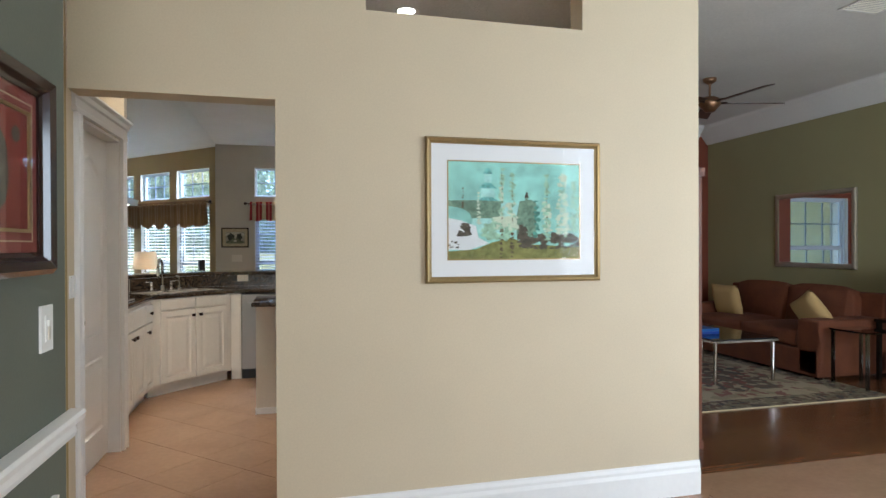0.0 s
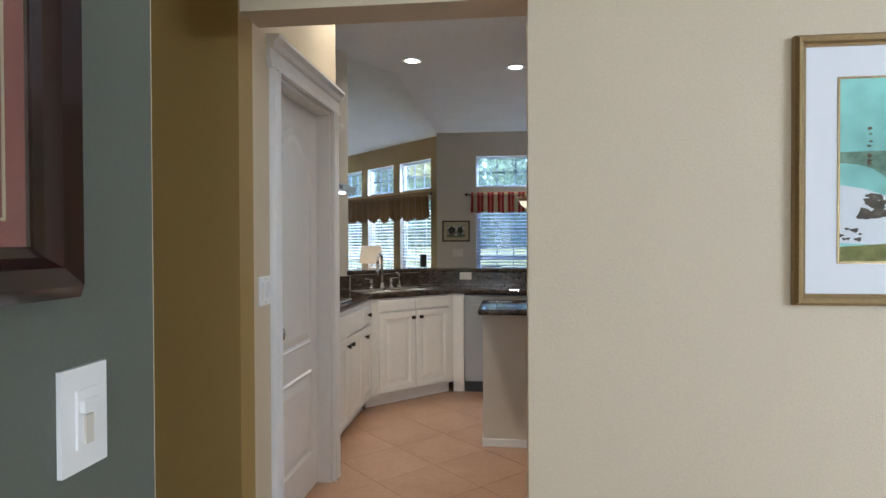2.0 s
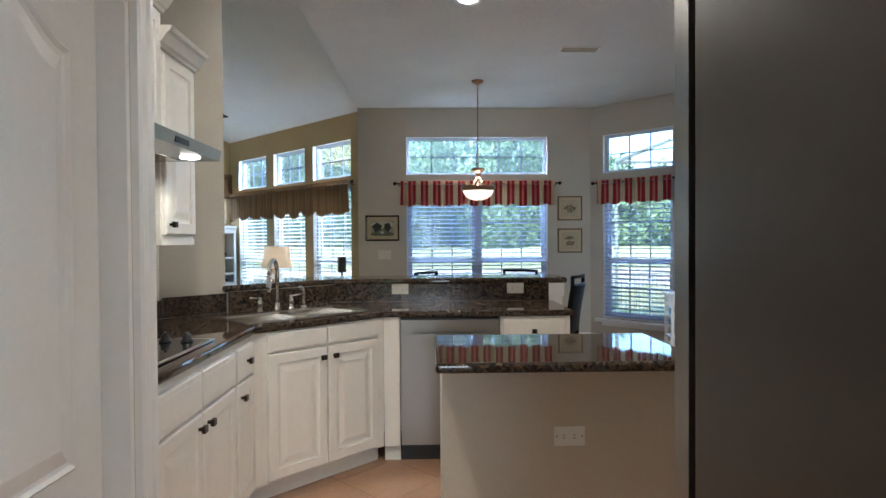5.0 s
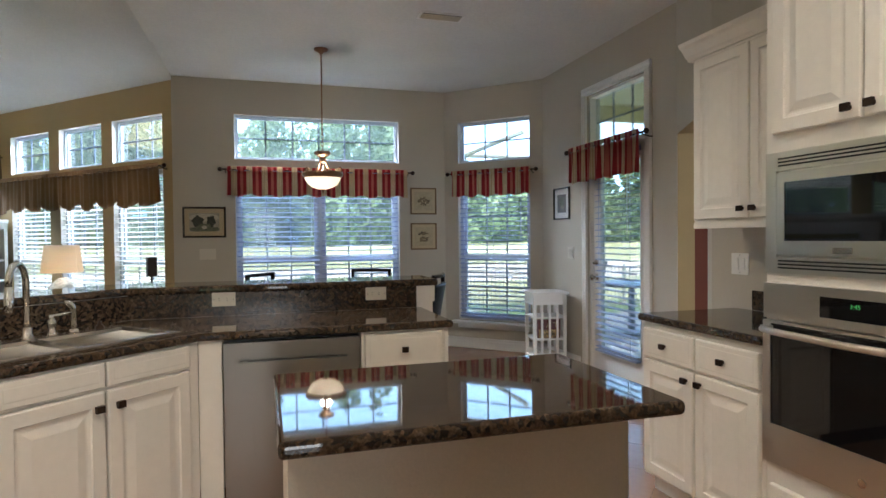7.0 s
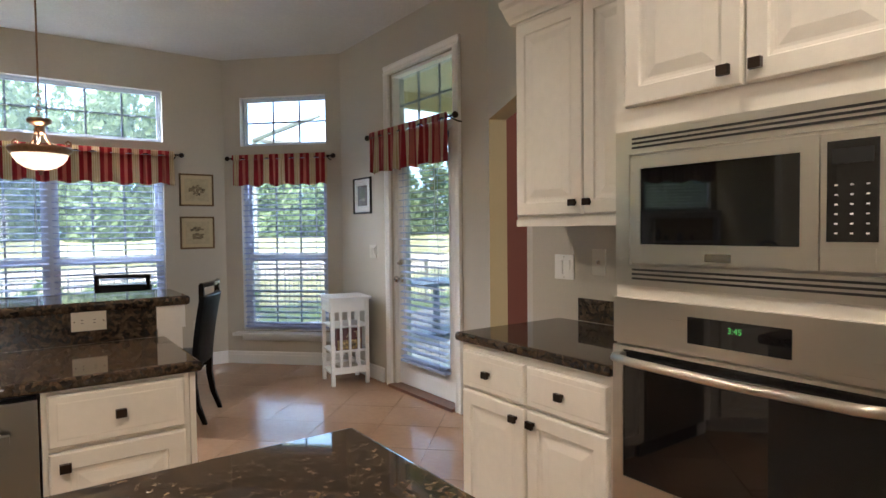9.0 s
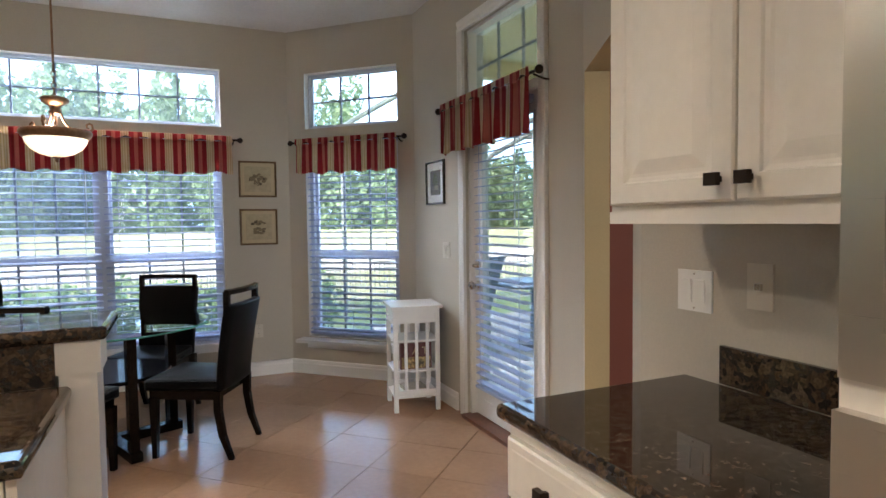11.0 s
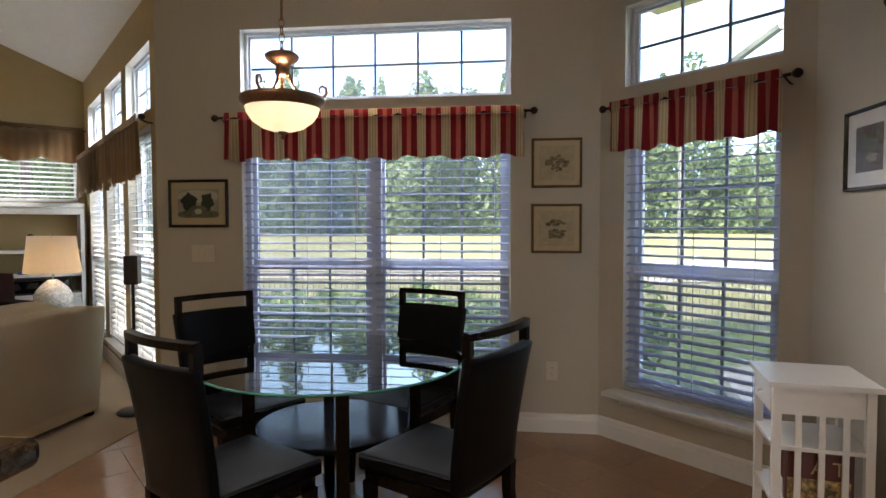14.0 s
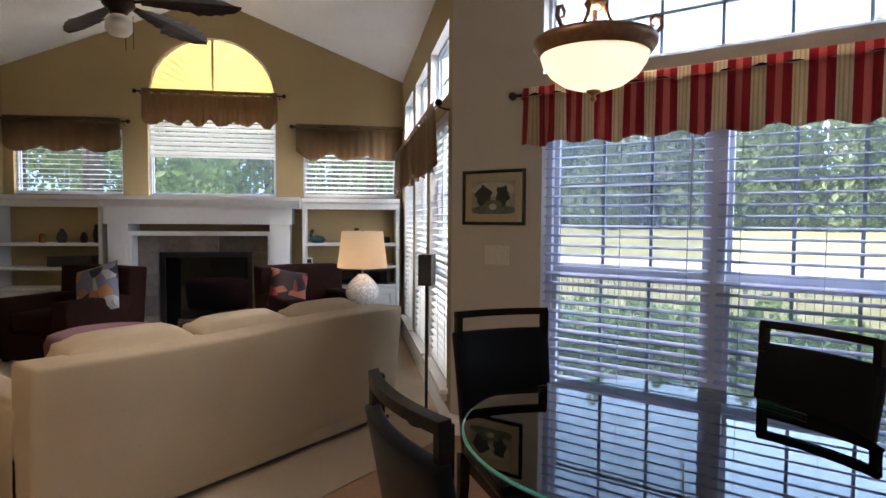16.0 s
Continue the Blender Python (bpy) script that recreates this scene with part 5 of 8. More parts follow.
def sink():
    """Double-bowl drop-in sink, set along the diagonal."""
    m = along(S0p, S1p)
    s = thing("kitchen_sink", "stainless steel double-bowl sink in the corner counter", "sink", m)
    x0, x1, y0, y1 = 0.022, 0.842, 0.08, 0.525
    bm = bmesh.new()
    zt = CT + 0.004
    mid = (x0 + x1) / 2
    bowls = [(x0 + 0.035, y0 + 0.03, mid - 0.018, y1 - 0.085), (mid + 0.018, y0 + 0.03, x1 - 0.035, y1 - 0.085)]
    xs = sorted({x0, x1, *[b[0] for b in bowls], *[b[2] for b in bowls]})
    ys = sorted({y0, y1, bowls[0][1], bowls[0][3]})
    vv = {}

    def v(x, y, z):
        k = (round(x, 4), round(y, 4), round(z, 4))
        if k not in vv:
            vv[k] = bm.verts.new((x, y, z))
        return vv[k]

    for a, b in zip(xs, xs[1:]):
        for c, d in zip(ys, ys[1:]):
            if not any(k[0] - 1e-6 <= a and b <= k[2] + 1e-6 and k[1] - 1e-6 <= c and d <= k[3] + 1e-6 for k in bowls):
                bm.faces.new((v(a, c, zt), v(b, c, zt), v(b, d, zt), v(a, d, zt)))
    for a, c, b, d in bowls:
        top = [(a, c), (b, c), (b, d), (a, d)]
        prev = [v(x, y, zt) for x, y in top]
        for inset, z in ((0.006, zt - 0.012), (0.016, zt - 0.12), (0.045, zt - 0.165)):
            cur = [v(x + (inset if x == a else -inset), y + (inset if y == c else -inset), z) for x, y in top]
            for k in range(4):
                bm.faces.new((prev[k], prev[(k + 1) % 4], cur[(k + 1) % 4], cur[k]))
            prev = cur
        bm.faces.new(prev)
    edge = [(x0, y0), (x1, y0), (x1, y1), (x0, y1)]
    low = [bm.verts.new((x, y, CT - 0.03)) for x, y in edge]
    tops = [v(x, y, zt) for x, y in edge]
    for k in range(4):
        bm.faces.new((tops[k], tops[(k + 1) % 4], low[(k + 1) % 4], low[k]))
    bmesh.ops.recalc_face_normals(bm, faces=bm.faces)
    part("basin", bm, M_sink, s)
    for cx in ((bowls[0][0] + bowls[0][2]) / 2, (bowls[1][0] + bowls[1][2]) / 2):
        part("drain", lathe([(0, 0.003), (0.02, 0.003), (0.04, 0.005), (0.045, 0.0)], 20), M_chrome, s, m=Matrix.Translation((cx, 0.27, zt - 0.164)))
    f = thing("faucet", "brushed nickel pull-down faucet on the sink", "faucet", m @ Matrix.Translation((mid, y1 - 0.045, zt)) @ pose(0, 0, 0, 0, 0, 48))
    part("base", lathe([(0, 0), (0.028, 0), (0.028, 0.008), (0.02, 0.02), (0.015, 0.05), (0, 0.05)], 20), M_chrome, f, smooth=True)
    pts = [(0, 0, 0.04), (0, 0, 0.235)] + [(0, -0.075 * (1 - math.cos(t)), 0.235 + 0.075 * math.sin(t)) for t in (0.4, 0.8, 1.2, 1.57, 1.95, 2.35, 2.7)] + [(0, -0.15, 0.22)]
    part("spout", tube(pts, 0.0125, 12), M_chrome, f, smooth=True)
    part("spray_head", tube([(0, -0.149, 0.225), (0, -0.151, 0.15), (0, -0.152, 0.125)], [0.014, 0.017, 0.012], 12), M_chrome, f, smooth=True)
    base = [(0, 0), (0.024, 0), (0.022, 0.010), (0.014, 0.022), (0.018, 0.045), (0.019, 0.062), (0.010, 0.076), (0.012, 0.086), (0, 0.09)]
    for dx, reach in ((0.115, 0.07), (-0.095, -0.075)):
        h = thing("faucet_lever", "brushed nickel tap lever beside the faucet", "faucet", m @ Matrix.Translation((mid + dx, y1 - 0.045, zt)))
        part("base", lathe(base, 16), M_chrome, h, smooth=True)
        part("lever", tube([(0, 0, 0.082), (reach * 0.5, -0.004, 0.086), (reach, -0.008, 0.090)], [0.007, 0.006, 0.007], 8), M_chrome, h, smooth=True)
    h = thing("sprayer", "brushed nickel side sprayer with a bent head", "faucet", m @ Matrix.Translation((mid - 0.185, y1 - 0.045, zt)))
    part("base", lathe([(0, 0), (0.024, 0), (0.024, 0.008), (0.016, 0.018), (0, 0.02)], 16), M_chrome, h, smooth=True)
    part("lever", tube([(0, 0, 0.015), (0, 0, 0.09), (0.006, 0, 0.115), (0.022, 0, 0.132), (0.036, 0, 0.134)], [0.012, 0.014, 0.015, 0.014, 0.009], 12), M_chrome, h, "bent spray head", smooth=True)
    a = thing("soap_pump", "small dark soap pump by the sink", "soap pump", m @ Matrix.Translation((mid - 0.30, y1 - 0.045, zt)))
    part("cap", lathe([(0, 0), (0.02, 0), (0.02, 0.012), (0.008, 0.02), (0.008, 0.035), (0, 0.036)], 14), M_bronze, a, smooth=True)


sink()


def cooktop():
    c = thing("cooktop", "black glass electric cooktop with control knobs set in granite", "cooktop")
    x0, x1, y0, y1 = -1.545, -1.045, 4.57, 5.32
    part("glass", box(x0, y0, CT + 0.001, x1, y1, CT + 0.009, 0.004), M_black_glass, c)
    part("trim", rim(0, 0, y1 - y0, x1 - x0, 0.012, 0, 0.006), M_steel_h, c, m=Matrix(((0, 0, 1, x0), (1, 0, 0, y0), (0, -1, 0, CT + 0.0105), (0, 0, 0, 1))))
    for i, (kx, ky) in enumerate(((-1.13, 5.24), (-1.22, 5.24), (-1.31, 5.24), (-1.40, 5.24))):
        k = part("knob", lathe([(0, 0), (0.024, 0), (0.024, 0.006), (0.018, 0.012), (0.017, 0.03), (0, 0.031)], 20), M_black, c, "black control knob", Matrix.Translation((kx, ky, CT + 0.0095)), smooth=True)
        part("grip", box(-0.005, -0.019, 0.030, 0.005, 0.019, 0.040, 0.003), M_black, k, m=pose(0, 0, 0, 0, 0, 25 * i))


cooktop()


def splash(p0, p1, z1, label, z0=CT, t=0.016):
    L = math.hypot(p1[0] - p0[0], p1[1] - p0[1])
    o = obj("backsplash", box(0, -t, z0 + 0.001, L, -0.001, z1, 0.003), M_granite_splash, m=along(p0, p1))
    return tagged(o, label, "backsplash")


splash((-1.62, 6.066), (-1.62, 4.43), 1.018, "low brown granite backsplash behind the cooktop")
splash(COL0, (-1.612, 6.083), 1.03, "low brown granite backsplash on the wall end")
# raised bar: low wall, granite face, bar top
wall("wall_bar", (0.715, 6.902), (-0.775, 6.902), 0, 1.036, M_nook, (), 0.13, M_nook, "low painted wall under the raised bar")
wall("wall_bar_diagonal", (-0.775, 6.902), (-1.335, 6.342), 0, 1.036, M_nook, (), 0.13, M_nook, "low painted wall under the raised bar")
splash((0.716, 6.90), (-0.773, 6.90), 1.036, "brown granite backsplash up to the raised bar")
splash((-0.768, 6.905), (-1.332, 6.342), 1.036, "brown granite backsplash behind the sink")
counter([(0.845, 6.872), (0.845, 7.235), (-0.925, 7.235), (-1.60, 6.56), (-1.345, 6.315), (-0.79, 6.872)], 1.037, 1.076, "polished brown granite raised bar top", None, "bar_counter")
bp = thing("bar_post", "white square post with a capital under the bar end", "post")
part("shaft", box(0.722, 6.895, 0.0, 0.815, 7.04, 0.99, 0.006), M_trim, bp)
part("capital", box(0.716, 6.888, 0.945, 0.826, 7.05, 1.036, 0.014, 3), M_trim, bp)
part("plinth", box(0.719, 6.889, 0.0, 0.821, 7.046, 0.12, 0.006), M_trim, bp)
ep = thing("side_cabinet", "white cabinet end panel below the counter", "cabinet panel", group="kitchen cabinets")
part("panel", box(0.717, 6.337, 0.0, 0.735, 6.884, CB - 0.001, 0.002), M_cab, ep)

# island
isl = thing("kitchen_island", "painted kitchen island with an outlet in its side", "island")
part("body", box(-0.075, 4.97, 0.0, 0.82, 5.395, CB, 0.012, 3), M_island, isl)
part("base_trim", rim(-0.08, 0, 0.825, 0.435, 0.012, 0, 0.05), M_trim, isl, m=Matrix(((1, 0, 0, 0), (0, 0, 1, 4.965), (0, -1, 0, 0.051), (0, 0, 0, 1))))
island_top = counter([(-0.10, 4.776), (0.853, 4.776), (0.853, 5.425), (-0.10, 5.425)], CB + 0.002, CT + 0.001, "polished brown granite island top mirroring the windows")
island_top.matrix_basis = Matrix.Translation((0, 5.10, CT)) @ pose(0, 0, 0, -0.36, 0, 0) @ Matrix.Translation((0, -5.10, -CT))


def outlet(m, label, plate=None, gangs=1, kind="outlet", w=None):
    """A wall plate with receptacles or rocker switches; x along the wall, its face towards -y."""
    t = thing(kind, label, "outlet" if kind == "outlet" else "light switch", m)
    w = w or 0.072 + 0.046 * (gangs - 1)
    part("plate", box(-w / 2, -0.006, -0.058, w / 2, -0.0005, 0.058, 0.003), plate or M_plate, t)
    for g in range(gangs):
        x = (g - (gangs - 1) / 2) * 0.046
        if kind == "outlet":
            for z in (-0.02, 0.02):
                r = part("receptacle", box(x - 0.016, -0.009, z - 0.014, x + 0.016, -0.005, z + 0.014, 0.003), plate or M_plate, t)
                for sx in (-0.006, 0.006):
                    part("slot", box(x + sx - 0.001, -0.0096, z - 0.002, x + sx + 0.001, -0.0088, z + 0.007), M_black, r)
        else:
            part("rocker", box(x - 0.016, -0.012, -0.033, x + 0.016, -0.005, 0.033, 0.003), plate or M_plate_white, t, m=pose(0, 0, 0, 3, 0, 0))
    for z in (-0.048, 0.048):
        part("screw", lathe([(0, 0.0015), (0.003, 0.001), (0.003, 0)], 8), M_chrome, t, m=Matrix.Translation((0, -0.006, z)) @ pose(0, 0, 0, 90, 0, 0))
    return t


def lay(m):
    return m @ pose(0, 0, 0, 0, 90, 0)


BARM = along((0.716, 6.884), (-0.773, 6.884))
outlet(lay(BARM @ Matrix.Translation((0.716 - 0.48, 0, 1.003))), "almond outlet laid sideways on the granite backsplash")
outlet(lay(BARM @ Matrix.Translation((0.716 + 0.325, 0, 1.003))), "almond outlet laid sideways on the granite backsplash")
outlet(lay(along((0.82, 4.9695), (-0.075, 4.9695)) @ Matrix.Translation((0.82 - 0.405, 0, 0.60))), "white outlet laid sideways in the island side", M_plate_white)

# hood and wall cabinets over the range
def upper(m, w, depth, z0, z1, doors, label, crown=True):
    c = thing("wall_cabinet", label, "cabinet", m, "wall cabinets")
    part("body", box(0.001, 0.0, z0, w - 0.001, depth, z1, 0.003), M_cab, c)
    n = len(doors)
    dw_ = (w - 0.024) / n
    for i, side in enumerate(doors):
        f = part("door", panel_front(dw_ - 0.006, z1 - z0 - 0.05), M_cab, c, m=Matrix.Translation((0.012 + i * dw_ + 0.003, -0.021, z0 + 0.028)))
        pull(f, 0.032 if side == "l" else dw_ - 0.04, 0, 0.045)
    part("bottom_rail", box(0.0, -0.006, z0 - 0.018, w, 0.02, z0 + 0.012, 0.003), M_cab, c)
    if crown:
        prof = [(0.02, 0), (-0.012, 0), (-0.018, 0.012), (-0.03, 0.02), (-0.055, 0.055), (-0.07, 0.066), (-0.075, 0.085), (0.02, 0.085)]
        part("crown", sweep(prof, w + 0.07), M_cab, c, m=Matrix.Translation((-0.035, 0, z1 - 0.004)))
    return c


XU = -1.29
upper(along((XU, 5.72), (XU, 5.365)), 0.355, 0.325, 1.345, 2.19, ["r"], "white wall cabinet beside the range hood")
upper(along((XU, 5.363), (XU, 4.6)), 0.76, 0.325, 1.80, 2.35, ["r", "l"], "white wall cabinet above the range hood")
upper(along((XU, 4.598), (XU, 4.43)), 0.165, 0.325, 1.345, 2.19, ["l"], "narrow white wall cabinet")


def hood():
    h = thing("range_hood", "slim stainless range hood with a lit lamp", "range hood")
    x0, x1, y0, y1 = -1.618, -1.03, 4.602, 5.362
    pts = [(x0, 1.69), (x1, 1.69), (x1 + 0.01, 1.735), (x1 - 0.25, 1.795), (x0, 1.795)]
    bm = bmesh.new()
    a = [bm.verts.new((x, y0, z)) for x, z in pts]
    b = [bm.verts.new((x, y1, z)) for x, z in pts]
    bm.faces.new(a)
    bm.faces.new(b)
    for i in range(len(pts)):
        j = (i + 1) % len(pts)
        bm.faces.new((a[i], a[j], b[j], b[i]))
    bevel(bm, 0.003, 2)
    part("canopy", bm, M_steel_dark, h)
    part("filter", box(x0 + 0.06, y0 + 0.08, 1.683, x1 - 0.14, y1 - 0.08, 1.689), M_chrome, h)
    part("lamp", lathe([(0, 0), (0.035, 0), (0.04, 0.004), (0.04, 0.006)], 20), M_can, h, "lit round hood lamp", Matrix.Translation((-1.10, 5.22, 1.683)))
    part("control_strip", box(x1 - 0.004, 4.9, 1.70, x1 + 0.008, 5.02, 1.722, 0.002), M_black, h)


hood()
disc_light("hood_lamp", -1.10, 5.22, 1.68, 0.035, 1.0, WARM)

# oven tower, right base and wall cabinets
XR = 1.755
MT = along((XR, 4.635), (XR, 5.425))
TW = 0.79


def tower():
    c = thing("oven_cabinet", "tall white oven cabinet with raised-panel doors", "cabinet", MT, "kitchen cabinets")
    part("body", box(0.0, 0.0, 0.095, TW, 0.60, 2.62, 0.004), M_cab, c)
    part("toe_kick", box(0.0, 0.06, 0, TW, 0.60, 0.094), M_cab, c)
    part("drawer_front", panel_front(TW - 0.06, 0.24, False), M_cab, c, m=Matrix.Translation((0.03, -0.021, 0.115)))
    h = (TW - 0.09) / 2
    for i, a in enumerate((0.04, 0.05 + h)):
        f = part("door", panel_front(h, 0.80), M_cab, c, m=Matrix.Translation((a, -0.021, 1.692)))
        pull(f, h - 0.035 if i == 0 else 0.035, 0, 0.038)
    prof = [(0.02, 0), (-0.012, 0), (-0.018, 0.012), (-0.03, 0.02), (-0.055, 0.055), (-0.07, 0.066), (-0.075, 0.085), (0.02, 0.085)]
    part("crown", sweep(prof, TW + 0.08), M_cab, c, m=Matrix.Translation((-0.04, 0, 2.60)))


tower()


def steel_frame(w, h, hole, t=0.03):
    """A steel sheet front with an opening (x0, z0, x1, z1)."""
    bm = bmesh.new()
    x0, z0, x1, z1 = hole
    add_box(bm, 0, 0, 0, x0, t, h)
    add_box(bm, x1, 0, 0, w, t, h)
    add_box(bm, x0, 0, 0, x1, t, z0)
    add_box(bm, x0, 0, z1, x1, t, h)
    bmesh.ops.remove_doubles(bm, verts=bm.verts, dist=0.0003)
    return bm


def microwave():
    w, h = 0.76, 0.455
    m = MT @ Matrix.Translation((TW - 0.005 - w, -0.012, 1.168))
    t = thing("microwave", "built-in stainless microwave with a black glass window", "microwave", m)
    part("housing", box(0.02, 0.032, 0.02, w - 0.02, 0.40, h - 0.02), M_black, t)
    part("trim_kit", steel_frame(w, h, (0.050, 0.060, w - 0.048, h - 0.070), 0.028), M_steel_h, t, "stainless trim frame")
    for z, k in ((0.018, 3), (h - 0.055, 3)):
        for i in range(k):
            part("vent_louver", box(0.06, -0.004, z + i * 0.013, w - 0.06, 0.004, z + 0.006 + i * 0.013, 0.001), M_black, t)
    # the door lies at the far side, the keypad at the near side
    d = part("door", steel_frame(0.503, h - 0.150, (0.040, 0.052, 0.470, 0.270), 0.02), M_steel_h, t, m=Matrix.Translation((0.196, -0.012, 0.070)))
    part("window", box(0.038, 0.004, 0.050, 0.472, 0.016, 0.272, 0.004), M_black_glass, d, "black glass window")
    part("badge", box(0.20, -0.003, 0.008, 0.27, 0.001, 0.03, 0.001), M_chrome, d)
    p = part("control_panel", box(0.064, -0.020, 0.072, 0.190, 0.0, h - 0.083, 0.003), M_steel_h, t)
    part("keypad", box(0.078, -0.023, 0.135, 0.176, -0.018, h - 0.10, 0.004), M_black_glass, p, "black keypad")
    part("display", box(0.088, -0.0245, h - 0.15, 0.166, -0.0225, h - 0.118, 0.001), M_black, p)
    first = None
    for r in range(6):
        for q in range(3):
            mm = Matrix.Translation((0.094 + q * 0.030, -0.0238, 0.152 + r * 0.021))
            if first is None:
                first = part("key", box(0, -0.0006, 0, 0.006, 0.0006, 0.0035), M_plate_white, p, m=mm)
            else:
                shared("key", first.data, p, mm)
    part("door_button", box(0.082, -0.024, 0.082, 0.172, -0.019, 0.122, 0.006), M_steel_h, p)


microwave()


def oven():
    w, h = 0.76, 0.70
    m = MT @ Matrix.Translation((TW - 0.005 - w, -0.022, 0.43))
    t = thing("wall_oven", "stainless wall oven with a dark glass door and bar handle", "oven", m)
    part("housing", box(0.02, 0.032, 0.01, w - 0.02, 0.55, h - 0.01), M_black, t)
    cp = part("control_panel", box(0.0, 0.0, 0.565, w, 0.031, h, 0.005, 3), M_steel_h, t)
    part("display", box(0.25, -0.004, 0.595, 0.515, 0.002, 0.667, 0.004), M_black_glass, cp, "black oven display")
    cu = bpy.data.curves.new("clock", "FONT")
    cu.body, cu.size, cu.align_x = "3:45", 0.022, "CENTER"
    tx = new("clock", cu)
    tx.parent = cp
    tx.matrix_basis = Matrix.Translation((0.385, -0.0046, 0.636)) @ pose(0, 0, 0, 90, 0, 0) @ Matrix.Diagonal((-1, 1, 1, 1))
    cu.materials.append(M_clock)
    d = part("door", steel_frame(w, 0.545, (0.035, 0.15, w - 0.035, 0.535), 0.03), M_steel_h, t, m=Matrix.Translation((0, -0.004, 0.012)))
    part("window", box(0.034, 0.004, 0.149, w - 0.034, 0.02, 0.536, 0.004), M_black_glass, d, "dark glass window")
    part("handle", tube([(0.03, -0.035, 0.515), (0.10, -0.05, 0.512), (w / 2, -0.056, 0.509), (w - 0.10, -0.05, 0.512), (w - 0.03, -0.035, 0.515)], 0.013, 12), M_steel_h, d, "steel bar handle", smooth=True)
    for x in (0.035, w - 0.035):
        part("handle_mount", box(x - 0.012, -0.036, 0.503, x + 0.012, 0.002, 0.527, 0.004), M_steel_h, d)
    part("badge", lathe([(0, 0.002), (0.014, 0.002), (0.016, 0)], 18), M_chrome, d, m=Matrix.Translation((w - 0.40, -0.001, 0.06)) @ pose(0, 0, 0, 90, 0, 0))


M_clock = mat("green_display_digits", (0.08, 0.5, 0.12), 0.5, emit=0.2)
oven()
MRB = along((XR, 5.427), (XR, 6.20))
cabinet(MRB, 0.773, 0.595, 0, CB, [("drawer_front", 0.02, 0.70, 0.379, 0.845, 0.205, 0.775), ("drawer_front", 0.395, 0.70, 0.755, 0.845, 0.585, 0.775), ("door", 0.02, 0.115, 0.379, 0.685, 0.342, 0.645), ("door", 0.395, 0.115, 0.755, 0.685, 0.432, 0.645)], "white raised-panel base cabinet with two drawers")
counter([(1.725, 5.428), (2.352, 5.428), (2.352, 6.225), (1.725, 6.225)], CB + 0.001, CT, "polished brown granite countertop beside the oven")
splash((2.36, 5.43), (2.36, 6.10), 1.018, "low brown granite backsplash on the wall")
upper(along((2.065, 5.427), (2.065, 6.20)), 0.773, 0.29, 1.365, 2.235, ["r", "l"], "white wall cabinet with two raised-panel doors")
KRM = along(K_R0, K_R1)
outlet(KRM @ Matrix.Translation((6.195 - 2.91, 0, 1.155)), "white plate with two switches above the granite counter", M_plate_white, 2, "light_switch", 0.118)
ph = thing("wall_jack", "almond wall plate with a jack", "wall plate", KRM @ Matrix.Translation((5.99 - 2.91, 0, 1.185)))
part("plate", box(-0.036, -0.007, -0.058, 0.036, -0.0005, 0.058, 0.004), M_plate, ph)
part("jack", box(-0.008, -0.016, -0.008, 0.008, -0.006, 0.008, 0.002), M_chrome, ph)

# refrigerator behind the doorway wall
fr = thing("refrigerator", "dark stainless refrigerator beside the doorway", "refrigerator")
part("body", box(0.31, 2.95, 0.02, 1.21, 3.70, 1.76, 0.006), mat("dark_graphite_steel", (0.045, 0.036, 0.028), 0.35, metal=0.3, grain=0.05), fr)
part("gasket", box(0.322, 3.701, 0.04, 1.198, 3.724, 1.745), M_black, fr)
for a, b in ((0.31, 0.757), (0.763, 1.21)):
    dd = part("door", box(a, 3.725, 0.04, b, 3.78, 1.755, 0.014, 3), M_steel_dark, fr)
    hx = b - 0.05 if a < 0.5 else a + 0.05
    part("handle", tube([(hx, 3.781, 0.7), (hx, 3.825, 0.75), (hx, 3.825, 1.45), (hx, 3.781, 1.5)], 0.012, 8), M_steel_h, dd)

# ceiling fittings
def can_light(x, y, z=CEIL, watts=9.3):
    c = thing("recessed_light", "lit round recessed ceiling light", "recessed light", pose(x, y, z), "recessed lights")
    part("trim_ring", lathe([(0.062, -0.001), (0.095, -0.001), (0.098, -0.006), (0.092, -0.010), (0.066, -0.006)], 28), M_trim, c, smooth=True)
    part("lens", lathe([(0, -0.004), (0.064, -0.004), (0.064, -0.001), (0, -0.001)], 24), M_can, c, "bright lamp lens")
    disc_light("can_light", x, y, z - 0.012, 0.06, watts, WARM)


for x, y in ((-0.81, 6.66), (0.166, 6.98), (1.02, 4.21), (-0.75, 4.3)):
    can_light(x, y)


def vent(m, w, h, label):
    v = thing("ceiling_vent", label, "air vent", m)
    part("frame", rim(-w / 2, -h / 2, w / 2, h / 2, 0.02, -0.008, -0.001), M_trim, v)
    part("backing", box(-w / 2 + 0.019, -0.0025, -h / 2 + 0.019, w / 2 - 0.019, -0.0012, h / 2 - 0.019), M_black, v)
    n = int((h - 0.04) / 0.026)
    for i in range(n):
        part("slat", box(-w / 2 + 0.02, -0.007, -0.0008, w / 2 - 0.02, 0.003, 0.0008), M_plate, v, m=Matrix.Translation((0, -0.004, -h / 2 + 0.035 + i * 0.026)) @ pose(0, 0, 0, 40, 0, 0))
    return v


